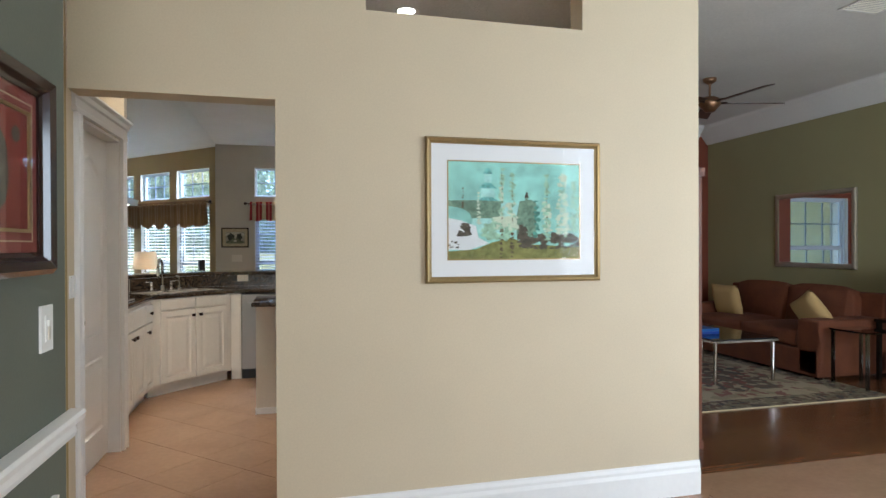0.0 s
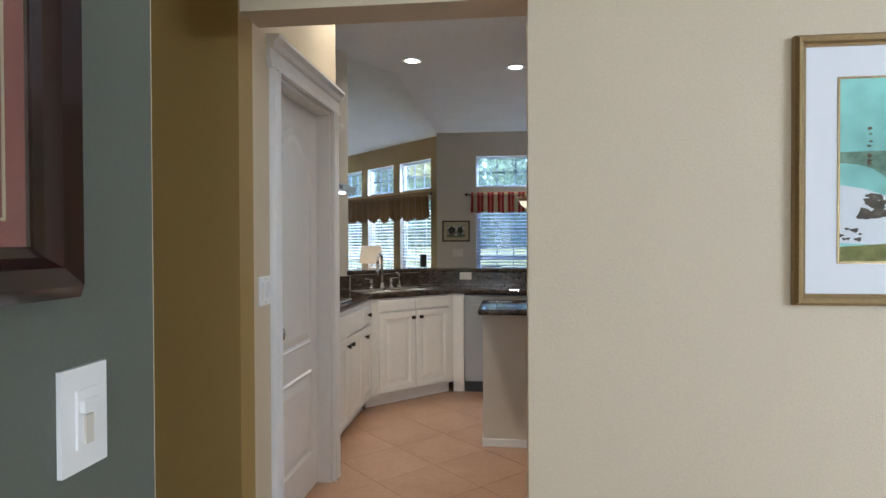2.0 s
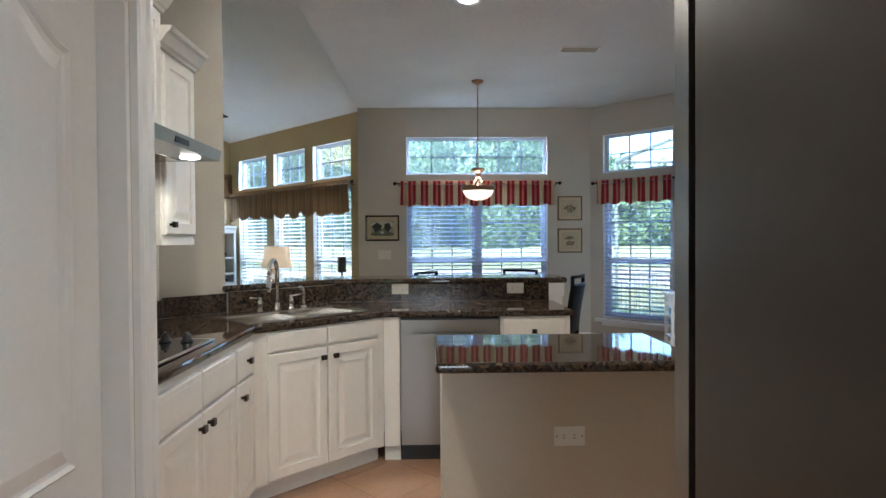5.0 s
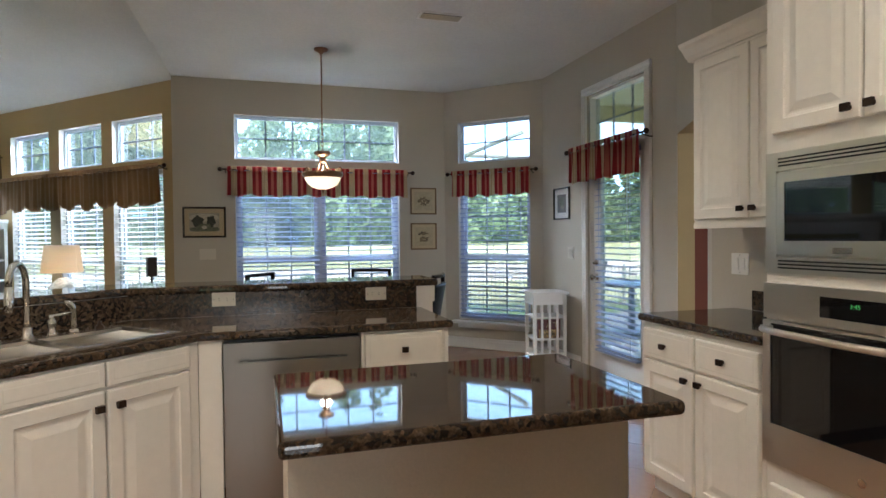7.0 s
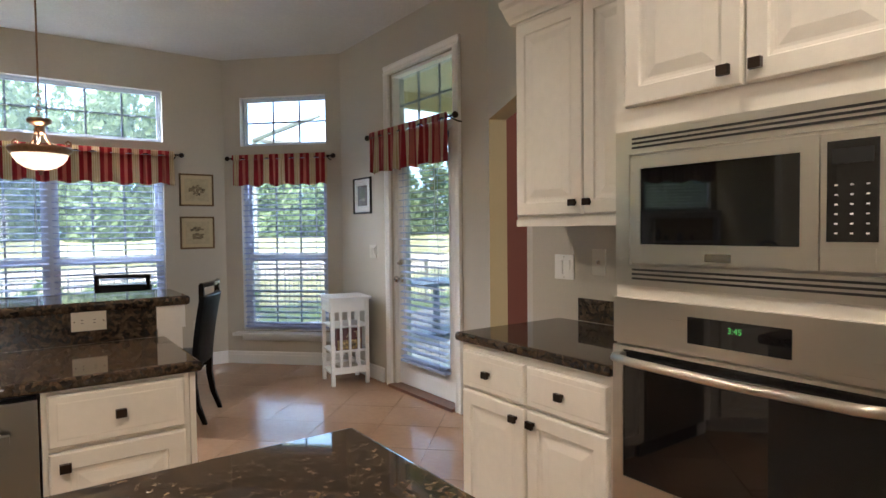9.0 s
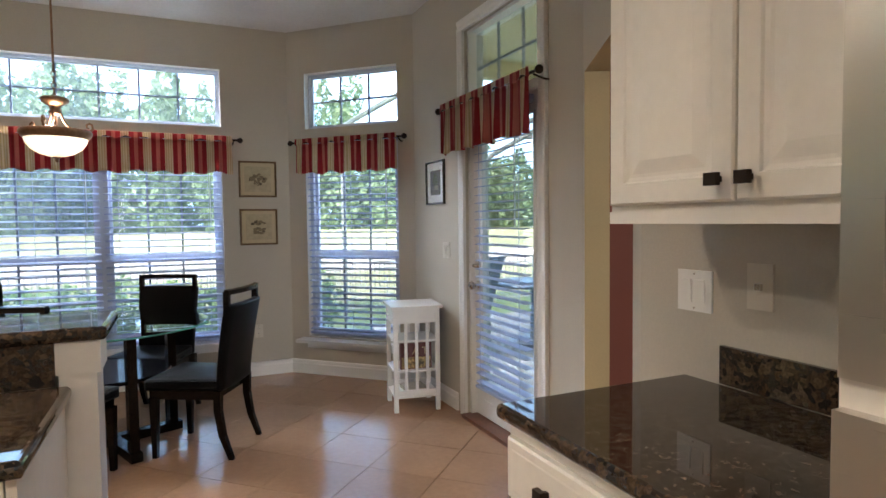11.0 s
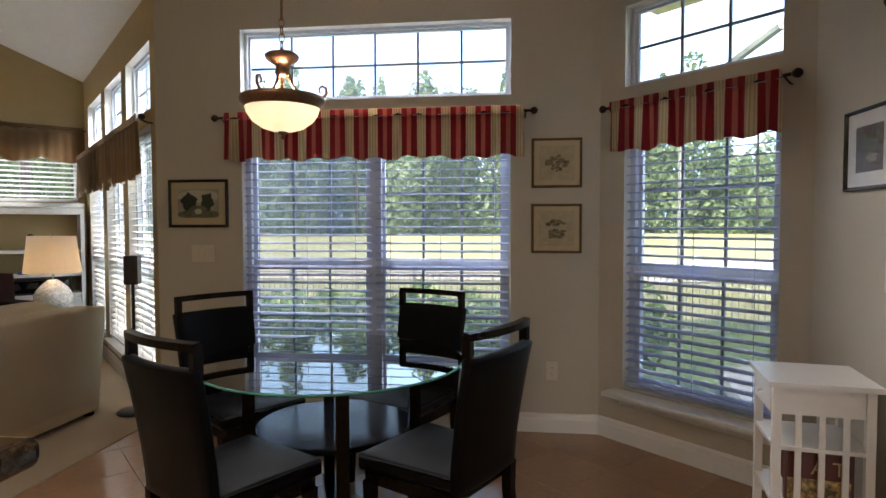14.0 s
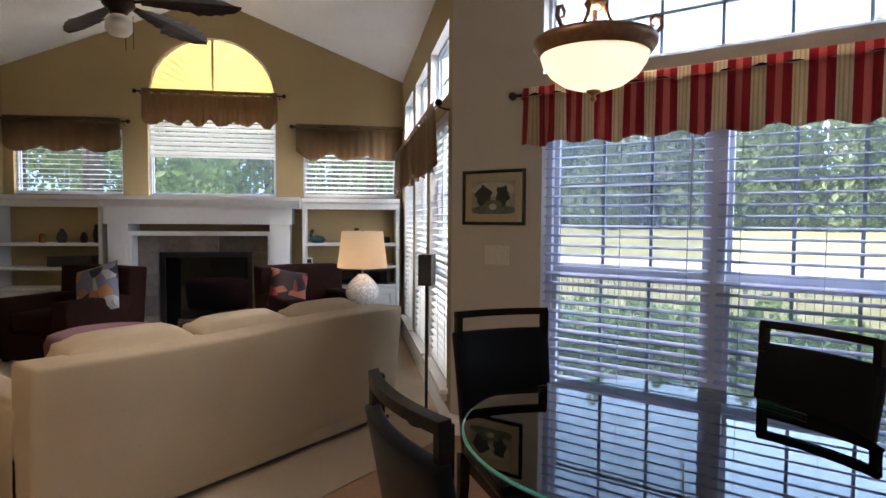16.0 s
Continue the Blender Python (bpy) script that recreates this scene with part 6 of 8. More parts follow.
DOWN = lambda x, y, z, turn: pose(x, y, z, 0, 0, turn) @ pose(0, 0, 0, 90, 0, 0)
vent(DOWN(0.53, 6.47, CEIL, 0), 0.36, 0.16, "white louvred ceiling vent")
vent(DOWN(1.24, 8.07, CEIL, 0), 0.36, 0.16, "white louvred ceiling vent")
slope = math.degrees(math.atan(0.394))
s_v = -(-1.75 - F1[0]) * R2 - (8.15 - F1[1]) * R2
vent(pose(-1.75, 8.15, 3.86 - 0.394 * abs(s_v - 2.18), 0, 0, 45) @ pose(0, 0, 0, 90 + slope, 0, 0), 0.36, 0.16, "white louvred vent in the vaulted ceiling")

# pantry wall switch
outlet(PM @ Matrix.Translation((4.42 - 3.405, 0, 1.145)), "white plate with two switches beside the pantry door", M_plate_white, 2, "light_switch", 0.118)

# ---- breakfast nook ----
def dining_chair():
    """Leather dining chair; its back top stands over the origin, its front looks to -y."""
    c = thing("dining_chair", "black leather dining chair with a cut-out back rail", "chair", None, "chairs round the table")
    w = 0.43
    # seat: domed pad on an apron
    bm = bmesh.new()
    add_box(bm, -w / 2, -0.50, 0.40, w / 2, -0.07, 0.465)
    bmesh.ops.subdivide_edges(bm, edges=bm.edges, cuts=5, use_grid_fill=True)
    for v in bm.verts:
        if v.co.z > 0.46:
            a, b = v.co.x / (w / 2), (v.co.y + 0.285) / 0.215
            v.co.z += 0.022 * (1 - a * a) * (1 - b * b)
        v.co.x *= 1 + 0.06 * (-(v.co.y + 0.285) / 0.215)
    bevel(bm, 0.012, 2, 0.9)
    part("seat", bm, M_leather, c, smooth=True)
    part("apron", box(-w / 2 + 0.015, -0.485, 0.345, w / 2 - 0.015, -0.08, 0.401, 0.004), M_dark_wood, c)
    # back: leaning, gently curved pad
    bm = bmesh.new()
    n = 12
    rows = []
    for k in range(n + 1):
        f = k / n
        z = 0.40 + (0.90 - 0.40) * f
        y = -0.075 + 0.072 * f ** 1.5
        rows.append([bm.verts.new((x, y + 0.030 * (1 - (2 * x / w) ** 2) * (0.4 + 0.6 * f) - 0.012, z)) for x in [w * (i / 8 - 0.5) * (0.93 + 0.07 * f) for i in range(9)]])
    for a, b in zip(rows, rows[1:]):
        for i in range(8):
            bm.faces.new((a[i], a[i + 1], b[i + 1], b[i]))
    bmesh.ops.recalc_face_normals(bm, faces=bm.faces)
    bmesh.ops.solidify(bm, geom=bm.faces[:], thickness=0.042)
    bevel(bm, 0.008, 2, 0.9)
    part("backrest", bm, M_leather, c, smooth=True)
    top = [(w * (i / 10 - 0.5), 0.002 + 0.030 * (1 - (i / 5 - 1) ** 2), 0.968) for i in range(11)]
    bm = bmesh.new()
    rings = [[bm.verts.new((x, y + dy, z + dz)) for dy, dz in ((-0.014, -0.014), (0.014, -0.014), (0.014, 0.012), (-0.014, 0.016))] for x, y, z in top]
    for a, b in zip(rings, rings[1:]):
        for k in range(4):
            bm.faces.new((a[k], a[(k + 1) % 4], b[(k + 1) % 4], b[k]))
    bm.faces.new(rings[0])
    bm.faces.new(rings[-1])
    part("top_rail", bevel(bm, 0.003, 1, 0.9), M_dark_wood, c)
    for sx in (-1, 1):
        x = sx * (w / 2 - 0.014)
        bm = bmesh.new()
        add_box(bm, x - 0.013, -0.020, 0.86, x + 0.013, 0.014, 0.972)
        part("rail_post", bevel(bm, 0.003, 1), M_dark_wood, c)
        # rear leg sweeps back, front leg tapers
        for nm, pts in (("leg", [(x, -0.07, 0.40, 0.021), (x, -0.072, 0.28, 0.020), (x, -0.05, 0.14, 0.018), (x, 0.0, 0.0, 0.014)]), ("leg", [(x, -0.455, 0.36, 0.022), (x, -0.458, 0.0, 0.014)])):
            bm = bmesh.new()
            rings = [[bm.verts.new((px + a * r, py + b * r, pz)) for a, b in ((-1, -1), (1, -1), (1, 1), (-1, 1))] for px, py, pz, r in pts]
            for a, b in zip(rings, rings[1:]):
                for k in range(4):
                    bm.faces.new((a[k], a[(k + 1) % 4], b[(k + 1) % 4], b[k]))
            bm.faces.new(rings[0])
            bm.faces.new(rings[-1])
            part(nm, bevel(bm, 0.004, 1, 0.7), M_dark_wood, c)
    return c


ch = dining_chair()
ch.matrix_basis = pose(-0.158, 9.555, 0, 0, 0, 55)
copy_thing(ch, pose(0.974, 9.862, 0, 0, 0, -26))
copy_thing(ch, pose(0.282, 8.368, 0, 0, 0, 151))
copy_thing(ch, pose(1.386, 8.715, 0, 0, 0, -119))

tb = thing("dining_table", "round glass dining table on a black wooden base", "table", pose(0.637, 9.115, 0))
gt = part("glass_top", lathe([(0, 0.738), (0.576, 0.738), (0.582, 0.744), (0.576, 0.750), (0, 0.750)], 72), M_table_glass, tb, "clear glass tabletop")
gt.visible_shadow = False
part("glass_rim", lathe([(0.577, 0.7385), (0.584, 0.742), (0.584, 0.746), (0.577, 0.7495)], 72), M_glass_edge, tb, "green polished glass edge")
part("shelf", lathe([(0, 0.436), (0.341, 0.436), (0.346, 0.441), (0.346, 0.456), (0.341, 0.461), (0, 0.461)], 56), M_lacquer, tb, "round black shelf")
for a in range(4):
    t = radians(22 + 90 * a)
    x, y = 0.368 * math.cos(t), 0.368 * math.sin(t)
    part("leg", box(-0.026, -0.026, 0.05, 0.026, 0.026, 0.735, 0.004), M_dark_wood, tb, m=pose(x, y, 0, 0, 0, 22 + 90 * a))
    part("pad", lathe([(0, 0.7352), (0.012, 0.7352), (0.012, 0.7378), (0, 0.7378)], 12), M_plate, tb, m=Matrix.Translation((x, y, 0)))
for a in (22, 112):
    part("foot_bar", box(-0.42, -0.032, 0.0, 0.42, 0.032, 0.055 if a == 22 else 0.054, 0.006), M_dark_wood, tb, m=pose(0, 0, 0, 0, 0, a))


def pendant():
    p = thing("pendant_lamp", "lit alabaster bowl pendant with scrolled copper arms", "pendant lamp", pose(0.408, 9.12, -0.026))
    top = CEIL + 0.026
    slim = Matrix.Diagonal((0.945, 0.945, 1, 1))
    part("canopy", lathe([(0, top - 0.001), (0.065, top - 0.001), (0.06, top - 0.018), (0.02, top - 0.035), (0.012, top - 0.05), (0, top - 0.05)], 28), M_copper, p, smooth=True)
    part("stem", tube([(0, 0, top - 0.04), (0, 0, 2.285)], 0.006, 8), M_copper, p)
    first = None
    for i in range(5):
        mm = Matrix.Translation((0, 0, 2.275 - i * 0.033)) @ pose(0, 0, 0, 90, 0, 90 * (i % 2)) @ Matrix.Diagonal((0.7, 1.15, 1, 1))
        if first is None:
            ring = [(0.018 * math.cos(t * math.pi / 8), 0.018 * math.sin(t * math.pi / 8), 0) for t in range(17)]
            first = part("chain_link", tube(ring, 0.0032, 6), M_copper, p, m=mm)
        else:
            shared("chain_link", first.data, p, mm)
    part("cup", lathe([(0, 2.142), (0.066, 2.138), (0.076, 2.128), (0.070, 2.112), (0.046, 2.096), (0.030, 2.086), (0.026, 2.066), (0.034, 2.055), (0.022, 2.036), (0, 2.034)], 28), M_copper, p, smooth=True)
    part("rod", tube([(0, 0, 2.04), (0, 0, 1.77)], 0.008, 8), M_copper, p)
    for a in range(3):
        t = radians(20 + 120 * a)
        c, s = math.cos(t), math.sin(t)
        prof = [(0.026, 2.09), (0.030, 2.05), (0.042, 2.01), (0.066, 1.975), (0.105, 1.952), (0.150, 1.944), (0.188, 1.952), (0.206, 1.972), (0.202, 1.996), (0.184, 2.004), (0.170, 1.992), (0.172, 1.976), (0.184, 1.974)]
        part("arm", tube([(r * c, r * s, z) for r, z in prof], [0.0075] * 9 + [0.007, 0.006, 0.005, 0.004], 8), M_copper, p, "scrolled copper arm", slim, smooth=True)
    part("rim_band", lathe([(0.178, 1.944), (0.193, 1.946), (0.199, 1.936), (0.196, 1.922), (0.186, 1.908), (0.178, 1.898), (0.168, 1.896), (0.168, 1.906), (0.178, 1.944)], 56), M_copper, p, m=slim, smooth=True)
    part("bowl", lathe([(0.175, 1.903), (0.165, 1.872), (0.140, 1.838), (0.098, 1.810), (0.05, 1.795), (0.012, 1.790), (0.012, 1.794), (0.049, 1.799), (0.096, 1.814), (0.137, 1.842), (0.161, 1.874), (0.171, 1.903)], 56), M_lamp_glass, p, "glowing alabaster glass bowl", slim, smooth=True)
    part("finial", lathe([(0, 1.757), (0.007, 1.760), (0.011, 1.768), (0.006, 1.776), (0.010, 1.780), (0.020, 1.785), (0.022, 1.792), (0, 1.793)], 16), M_copper, p, smooth=True)
    for a in (0, 120, 240):
        t = radians(a + 50)
        part("bulb", lathe([(0, 0), (0.012, 0.004), (0.02, 0.02), (0.016, 0.04), (0.008, 0.05), (0, 0.05)], 12), M_bulb, p, m=Matrix.Translation((0.07 * math.cos(t), 0.07 * math.sin(t), 1.865)), smooth=True)


pendant()
bulb("pendant_glow", 0.408, 9.12, 1.965, 0.05, 5, (1.0, 0.90, 0.76))


def plant_stand():
    s = thing("slatted_stand", "small white slatted wooden stand with a drawer and shelves", "side table", pose(2.603, 9.02, 0, 0, 0, -10))
    w, d, h = 0.335, 0.33, 0.76
    part("tabletop", box(-w / 2 - 0.02, -d / 2 - 0.02, h - 0.02, w / 2 + 0.02, d / 2 + 0.02, h, 0.005), M_trim, s)
    for x in (-w / 2, w / 2 - 0.03):
        for y in (-d / 2, d / 2 - 0.03):
            part("leg", box(x, y, 0, x + 0.03, y + 0.03, h - 0.021, 0.003), M_trim, s)
    part("drawer", box(-w / 2 - 0.004, -d / 2 + 0.032, h - 0.125, -w / 2 + 0.02, d / 2 - 0.032, h - 0.03, 0.003), M_trim, s)
    part("knob", lathe([(0, 0), (0.006, 0), (0.006, 0.008), (0.011, 0.014), (0, 0.02)], 12), M_trim, s, m=Matrix.Translation((-w / 2 - 0.004, 0, h - 0.078)) @ pose(0, 0, 0, 0, -90, 0))
    for z in (0.10, 0.285, 0.50):
        part("shelf", box(-w / 2 + 0.002, -d / 2 + 0.002, z, w / 2 - 0.002, d / 2 - 0.002, z + 0.014), M_trim, s)
    for y0 in (-d / 2 + 0.008, d / 2 - 0.018):
        part("apron", box(-w / 2 + 0.031, y0, h - 0.125, w / 2 - 0.031, y0 + 0.012, h - 0.022), M_trim, s)
        part("rail", box(-w / 2 + 0.031, y0, 0.115, w / 2 - 0.031, y0 + 0.012, 0.155), M_trim, s)
        for i in range(3):
            x = -0.078 + i * 0.078
            part("slat", box(x - 0.011, y0 + 0.001, 0.156, x + 0.010, y0 + 0.011, h - 0.126), M_trim, s)
    col = [(0.17, 0.035, 0.02), (0.36, 0.22, 0.05), (0.05, 0.12, 0.05), (0.42, 0.38, 0.30), (0.22, 0.06, 0.03)]
    x = -0.085
    for i, c in enumerate(col):
        t = 0.022 + 0.008 * (i % 3)
        b = thing("cookbook", "upright cookbook on the white stand's shelf", "book", pose(2.625, 9.075, 0, 0, 0, -10), "books on the stand")
        hh = 0.15 + 0.014 * (i % 3)
        part("cover", box(x, -0.085, 0.3, x + t, 0.10, 0.3 + hh, 0.002), mat("book_cloth", c, 0.5, grain=0.2, grain_scale=40), b)
        part("pages", box(x + 0.002, -0.08, 0.3005 + 0.0, x + t - 0.002, 0.103, 0.3 + hh - 0.004), M_mat_white, b)
        x += t + 0.002
    b = thing("cookbook", "dark red cookbook with pale letters facing out on the shelf", "book", pose(2.603, 9.02, 0, 0, 0, -10), "books on the stand")
    part("cover", box(-0.115, -0.125, 0.2995, 0.115, -0.100, 0.485, 0.002), mat("dark_red_cover", (0.10, 0.016, 0.012), 0.35, grain=0.1), b)
    part("cover_photo", box(-0.105, -0.1265, 0.305, 0.105, -0.1245, 0.385), mat("food_photo", (0.30, 0.20, 0.08), 0.35, grain=0.7, grain_scale=60, blotch=0.6, blotch_scale=30), b, "colourful food photograph")
    cu = bpy.data.curves.new("lettering", "FONT")
    cu.body, cu.size, cu.align_x = "A T", 0.075, "CENTER"
    cu.materials.append(M_mat_cream)
    tx = new("lettering", cu)
    tx.parent = b
    tx.matrix_basis = Matrix.Translation((0.03, -0.1265, 0.405)) @ pose(0, 0, 0, 90, 0, 0)
    b = thing("cookbook", "thick cookbook lying on the lower shelf", "book", pose(2.61, 9.02, 0.115, 0, 0, -4), "books on the stand")
    part("cover", box(-0.08, -0.1, 0, 0.08, 0.1, 0.03, 0.002), mat("book_cloth", (0.5, 0.46, 0.38), 0.5, grain=0.2), b)


plant_stand()


def framed(m, x0, z0, x1, z1, fw, frame_mat, mat_mat, border, art, label, deep=0.022, glass=True):
    """A framed picture on a wall: frame, mat board, art, glass."""
    p = thing("picture", label, "picture", m)
    prof = [(0, -0.001), (0, -deep * 0.7), (fw * 0.25, -deep), (fw * 0.6, -deep * 0.85), (fw * 0.8, -deep * 0.6), (fw, -deep * 0.5), (fw, -0.001)]
    bm = bmesh.new()
    rings = [[bm.verts.new(c) for c in ((x0 + i, y, z0 + i), (x1 - i, y, z0 + i), (x1 - i, y, z1 - i), (x0 + i, y, z1 - i))] for i, y in prof]
    for a, b in zip(rings, rings[1:]):
        for k in range(4):
            bm.faces.new((a[k], a[(k + 1) % 4], b[(k + 1) % 4], b[k]))
    part("frame", bm, frame_mat, p)
    a, c, b, d = x0 + fw - 0.003, z0 + fw - 0.003, x1 - fw + 0.003, z1 - fw + 0.003
    part("mat_board", box(a, -deep * 0.38, c, b, -deep * 0.3, d), mat_mat, p)
    a, c, b, d = a + border, c + border, b - border, d - border
    part("print", box(a, -deep * 0.41, c, b, -deep * 0.385, d), art, p)
    if glass:
        part("glass", box(x0 + fw - 0.002, -deep * 0.52, z0 + fw - 0.002, x1 - fw + 0.002, -deep * 0.48, z1 - fw + 0.002), M_pic_glass, p).visible_shadow = False
    return p, (a, c, b, d), -deep * 0.43


def blots(parent, area, y, shapes, name="painted_shape"):
    """Flat painted shapes on a print: (u, v, ru, rv, colour material, lumps)."""
    a, c, b, d = area
    rg = random.Random(7)
    for i, (u, v, ru, rv, mt, lumps) in enumerate(shapes):
        bm = bmesh.new()
        n = 22
        ph = rg.uniform(0, 6)
        yy = y - 0.00012 * i
        ring = []
        for k in range(n):
            t = 2 * math.pi * k / n
            q = 1 + lumps * (0.6 * math.sin(5 * t + ph) + 0.4 * math.sin(9 * t + 2 * ph))
            x = min(max(a + (b - a) * (u + ru * q * math.cos(t)), a), b)
            z = min(max(c + (d - c) * (v + rv * q * math.sin(t)), c), d)
            ring.append(bm.verts.new((x, yy, z)))
        bm.faces.new(ring)
        part(name, bm, mt, parent)


P_sepia = mat("sepia_print", (0.36, 0.33, 0.26), 0.8, grain=0.12, grain_scale=30)
P_dark = mat("dark_ink", (0.035, 0.04, 0.03), 0.8, grain=0.5, grain_scale=90)
P_mid = mat("grey_green_wash", (0.13, 0.14, 0.09), 0.8, grain=0.4, grain_scale=70)
P_pale = mat("pale_wash", (0.52, 0.48, 0.38), 0.8, grain=0.1, grain_scale=50)
M_blackframe = mat("black_lacquer_frame", (0.012, 0.010, 0.009), 0.25, coat=0.3)
nx = lambda x: B1[0] - x
pc, ar, yy = framed(MW1, nx(-0.51), 1.336, nx(-0.945), 1.667, 0.020, M_blackframe, M_mat_cream, 0.05, P_sepia, "black-framed print of an arched bridge and trees")
blots(pc, ar, yy, [(0.5, 0.75, 0.5, 0.22, P_pale, 0.05), (0.5, 0.12, 0.52, 0.16, P_mid, 0.05), (0.28, 0.55, 0.15, 0.3, P_dark, 0.25), (0.72, 0.55, 0.19, 0.3, P_dark, 0.22), (0.5, 0.30, 0.22, 0.13, P_mid, 0.1), (0.5, 0.22, 0.09, 0.10, P_pale, 0.05)])
M_oak = mat("antique_gold_wood", (0.16, 0.09, 0.035), 0.4, grain=0.2, grain_scale=60)
P_ink = mat("faded_brown_ink", (0.21, 0.165, 0.10), 0.85, grain=0.35, grain_scale=140)
P_ink_deep = mat("brown_ink", (0.12, 0.095, 0.06), 0.85, grain=0.4, grain_scale=140)
inks = random.Random(12)


def dabs(u, v, ru, rv, n):
    """A run of small soft dabs within an ellipse."""
    out = []
    for i in range(n):
        a, q = inks.uniform(0, 6.28), math.sqrt(inks.uniform(0, 1))
        out.append((u + ru * q * math.cos(a), v + rv * q * math.sin(a), inks.uniform(0.04, 0.09), inks.uniform(0.025, 0.06), P_ink_deep if i % 4 == 3 else P_ink, 0.2))
    return out


for z0, z1, sh in ((1.588, 1.904, dabs(0.5, 0.48, 0.30, 0.22, 34)), (1.168, 1.485, dabs(0.52, 0.66, 0.28, 0.07, 16) + dabs(0.5, 0.34, 0.26, 0.13, 22))):
    pc, ar, yy = framed(MW1, nx(1.868), z0, nx(1.548), z1, 0.016, M_oak, M_mat_cream, 0.035, mat("aged_paper", (0.44, 0.37, 0.24), 0.85, grain=0.1, grain_scale=30), "small wood-framed botanical print on aged paper", glass=False)
    blots(pc, ar, yy, sh)
pc, ar, yy = framed(MD, 8.94 - 7.33, 1.484, 9.27 - 7.33, 1.815, 0.016, M_blackframe, M_mat_white, 0.06, mat("photo_grey", (0.12, 0.10, 0.10), 0.5, grain=0.5, grain_scale=40), "black-framed dark print beside the patio door")
blots(pc, ar, yy, [(0.5, 0.6, 0.25, 0.25, P_mid, 0.3), (0.4, 0.3, 0.2, 0.1, P_sepia, 0.3)])
outlet(MW1 @ Matrix.Translation((nx(-0.70), 0, 1.157)), "almond three-gang switch plate on the nook wall", M_plate, 3, "light_switch", 0.165)
outlet(MW1 @ Matrix.Translation((nx(1.685), 0, 0.40)), "almond wall outlet near the floor")
outlet(MD @ Matrix.Translation((8.93 - 7.33, 0, 1.145)), "almond switch plate beside the patio door", M_plate, 2, "light_switch", 0.118)

# ---- family room ----
def cushion(m, w, h, t, material, label, name="cushion", group=""):
    bm = bmesh.new()
    n = 10
    for side in (1, -1):
        g = []
        for j in range(n + 1):
            row = []
            for i in range(n + 1):
                u, v = 2 * i / n - 1, 2 * j / n - 1
                th = t / 2 * (max(0, (1 - u ** 4) * (1 - v ** 4))) ** 0.45
                pinch = 1 - 0.06 * (abs(u * v)) ** 0.5 * 0 - 0.05 * (1 - abs(u)) * abs(v) - 0.05 * (1 - abs(v)) * abs(u)
                row.append(bm.verts.new((u * w / 2 * pinch, side * th, v * h / 2 * pinch)))
            g.append(row)
        for j in range(n):
            for i in range(n):
                bm.faces.new((g[j][i], g[j][i + 1], g[j + 1][i + 1], g[j + 1][i]))
    bmesh.ops.remove_doubles(bm, verts=bm.verts, dist=0.0005)
    o = obj(name, bm, material, m=m, smooth=True)
    return tagged(o, label, "cushion", group)


def sofa_body(m, length, depth, back_h, arm_h, material, label, seats, seat_h=0.46, arm_w=0.2, name="sofa", back_cushions=True, legs=M_dark_wood, puff=0.02):
    """Upholstered sofa: its back runs along +x at y = 0, the seat looks to -y."""
    s = thing(name, label, "sofa" if length > 1.3 else "armchair", m)
    L = length
    part("base", bevel(soft_box(L - 0.02, depth - 0.06, 0.26, 0.0, 0.0), 0.01, 2, 0.9), material, s, m=Matrix.Translation((L / 2, -depth / 2, 0.035)))
    bk = bmesh.new()
    add_box(bk, 0.0, -0.20, 0.04, L, 0.0, back_h)
    bmesh.ops.subdivide_edges(bk, edges=bk.edges, cuts=6, use_grid_fill=True)
    for v in bk.verts:
        f = (v.co.z - 0.04) / (back_h - 0.04)
        v.co.y += 0.07 * f * (1 if v.co.y > -0.1 else 0.6) - 0.035
        v.co.z += 0.008 * math.sin(v.co.x * 3.1)
    part("backrest", bevel(bk, 0.02, 3, 0.9), material, s, smooth=True)
    for x0 in (0.0, L - arm_w):
        am = bmesh.new()
        add_box(am, x0, -depth + 0.03, 0.04, x0 + arm_w, -0.14, arm_h)
        bmesh.ops.subdivide_edges(am, edges=am.edges, cuts=4, use_grid_fill=True)
        for v in am.verts:
            f = max(0, (v.co.z - arm_h + 0.16) / 0.16)
            cx = x0 + arm_w / 2
            v.co.x = cx + (v.co.x - cx) * (1 + 0.22 * math.sin(f * math.pi))
        part("arm", bevel(am, 0.03, 3, 0.9), material, s, smooth=True)
    w = (L - 2 * arm_w) / seats
    for i in range(seats):
        part("seat_cushion", bevel(soft_box(w - 0.012, depth - 0.26, 0.17, 0.0, puff), 0.02, 2, 0.8), material, s, m=Matrix.Translation((arm_w + w * (i + 0.5), -depth / 2 - 0.09, 0.30)), smooth=True)
        if back_cushions:
            part("back_cushion", bevel(soft_box(w - 0.02, 0.20, 0.46, 0.0, puff + 0.01), 0.03, 2, 0.8), material, s, m=Matrix.Translation((arm_w + w * (i + 0.5), -0.30, back_h - 0.43)) @ pose(0, 0, 0, -10, 0, 0), smooth=True)
    for x in (0.06, L - 0.06):
        for y in (-0.08, -depth + 0.09):
            part("foot", box(x - 0.025, y - 0.025, 0.0, x + 0.025, y + 0.025, 0.045, 0.004), legs, s)
    return s


# cream sofa with its back to the nook; local +x runs towards -y
MSO = Matrix(((0, 1, 0, -1.47), (-1, 0, 0, 10.42), (0, 0, 1, 0.008), (0, 0, 0, 1)))
sofa_body(MSO, 2.18, 0.95, 0.775, 0.60, M_sofa, "cream upholstered sofa with loose back cushions, seen from behind", 3, arm_w=0.17, puff=0.03)

MFP = along(F1, F2)


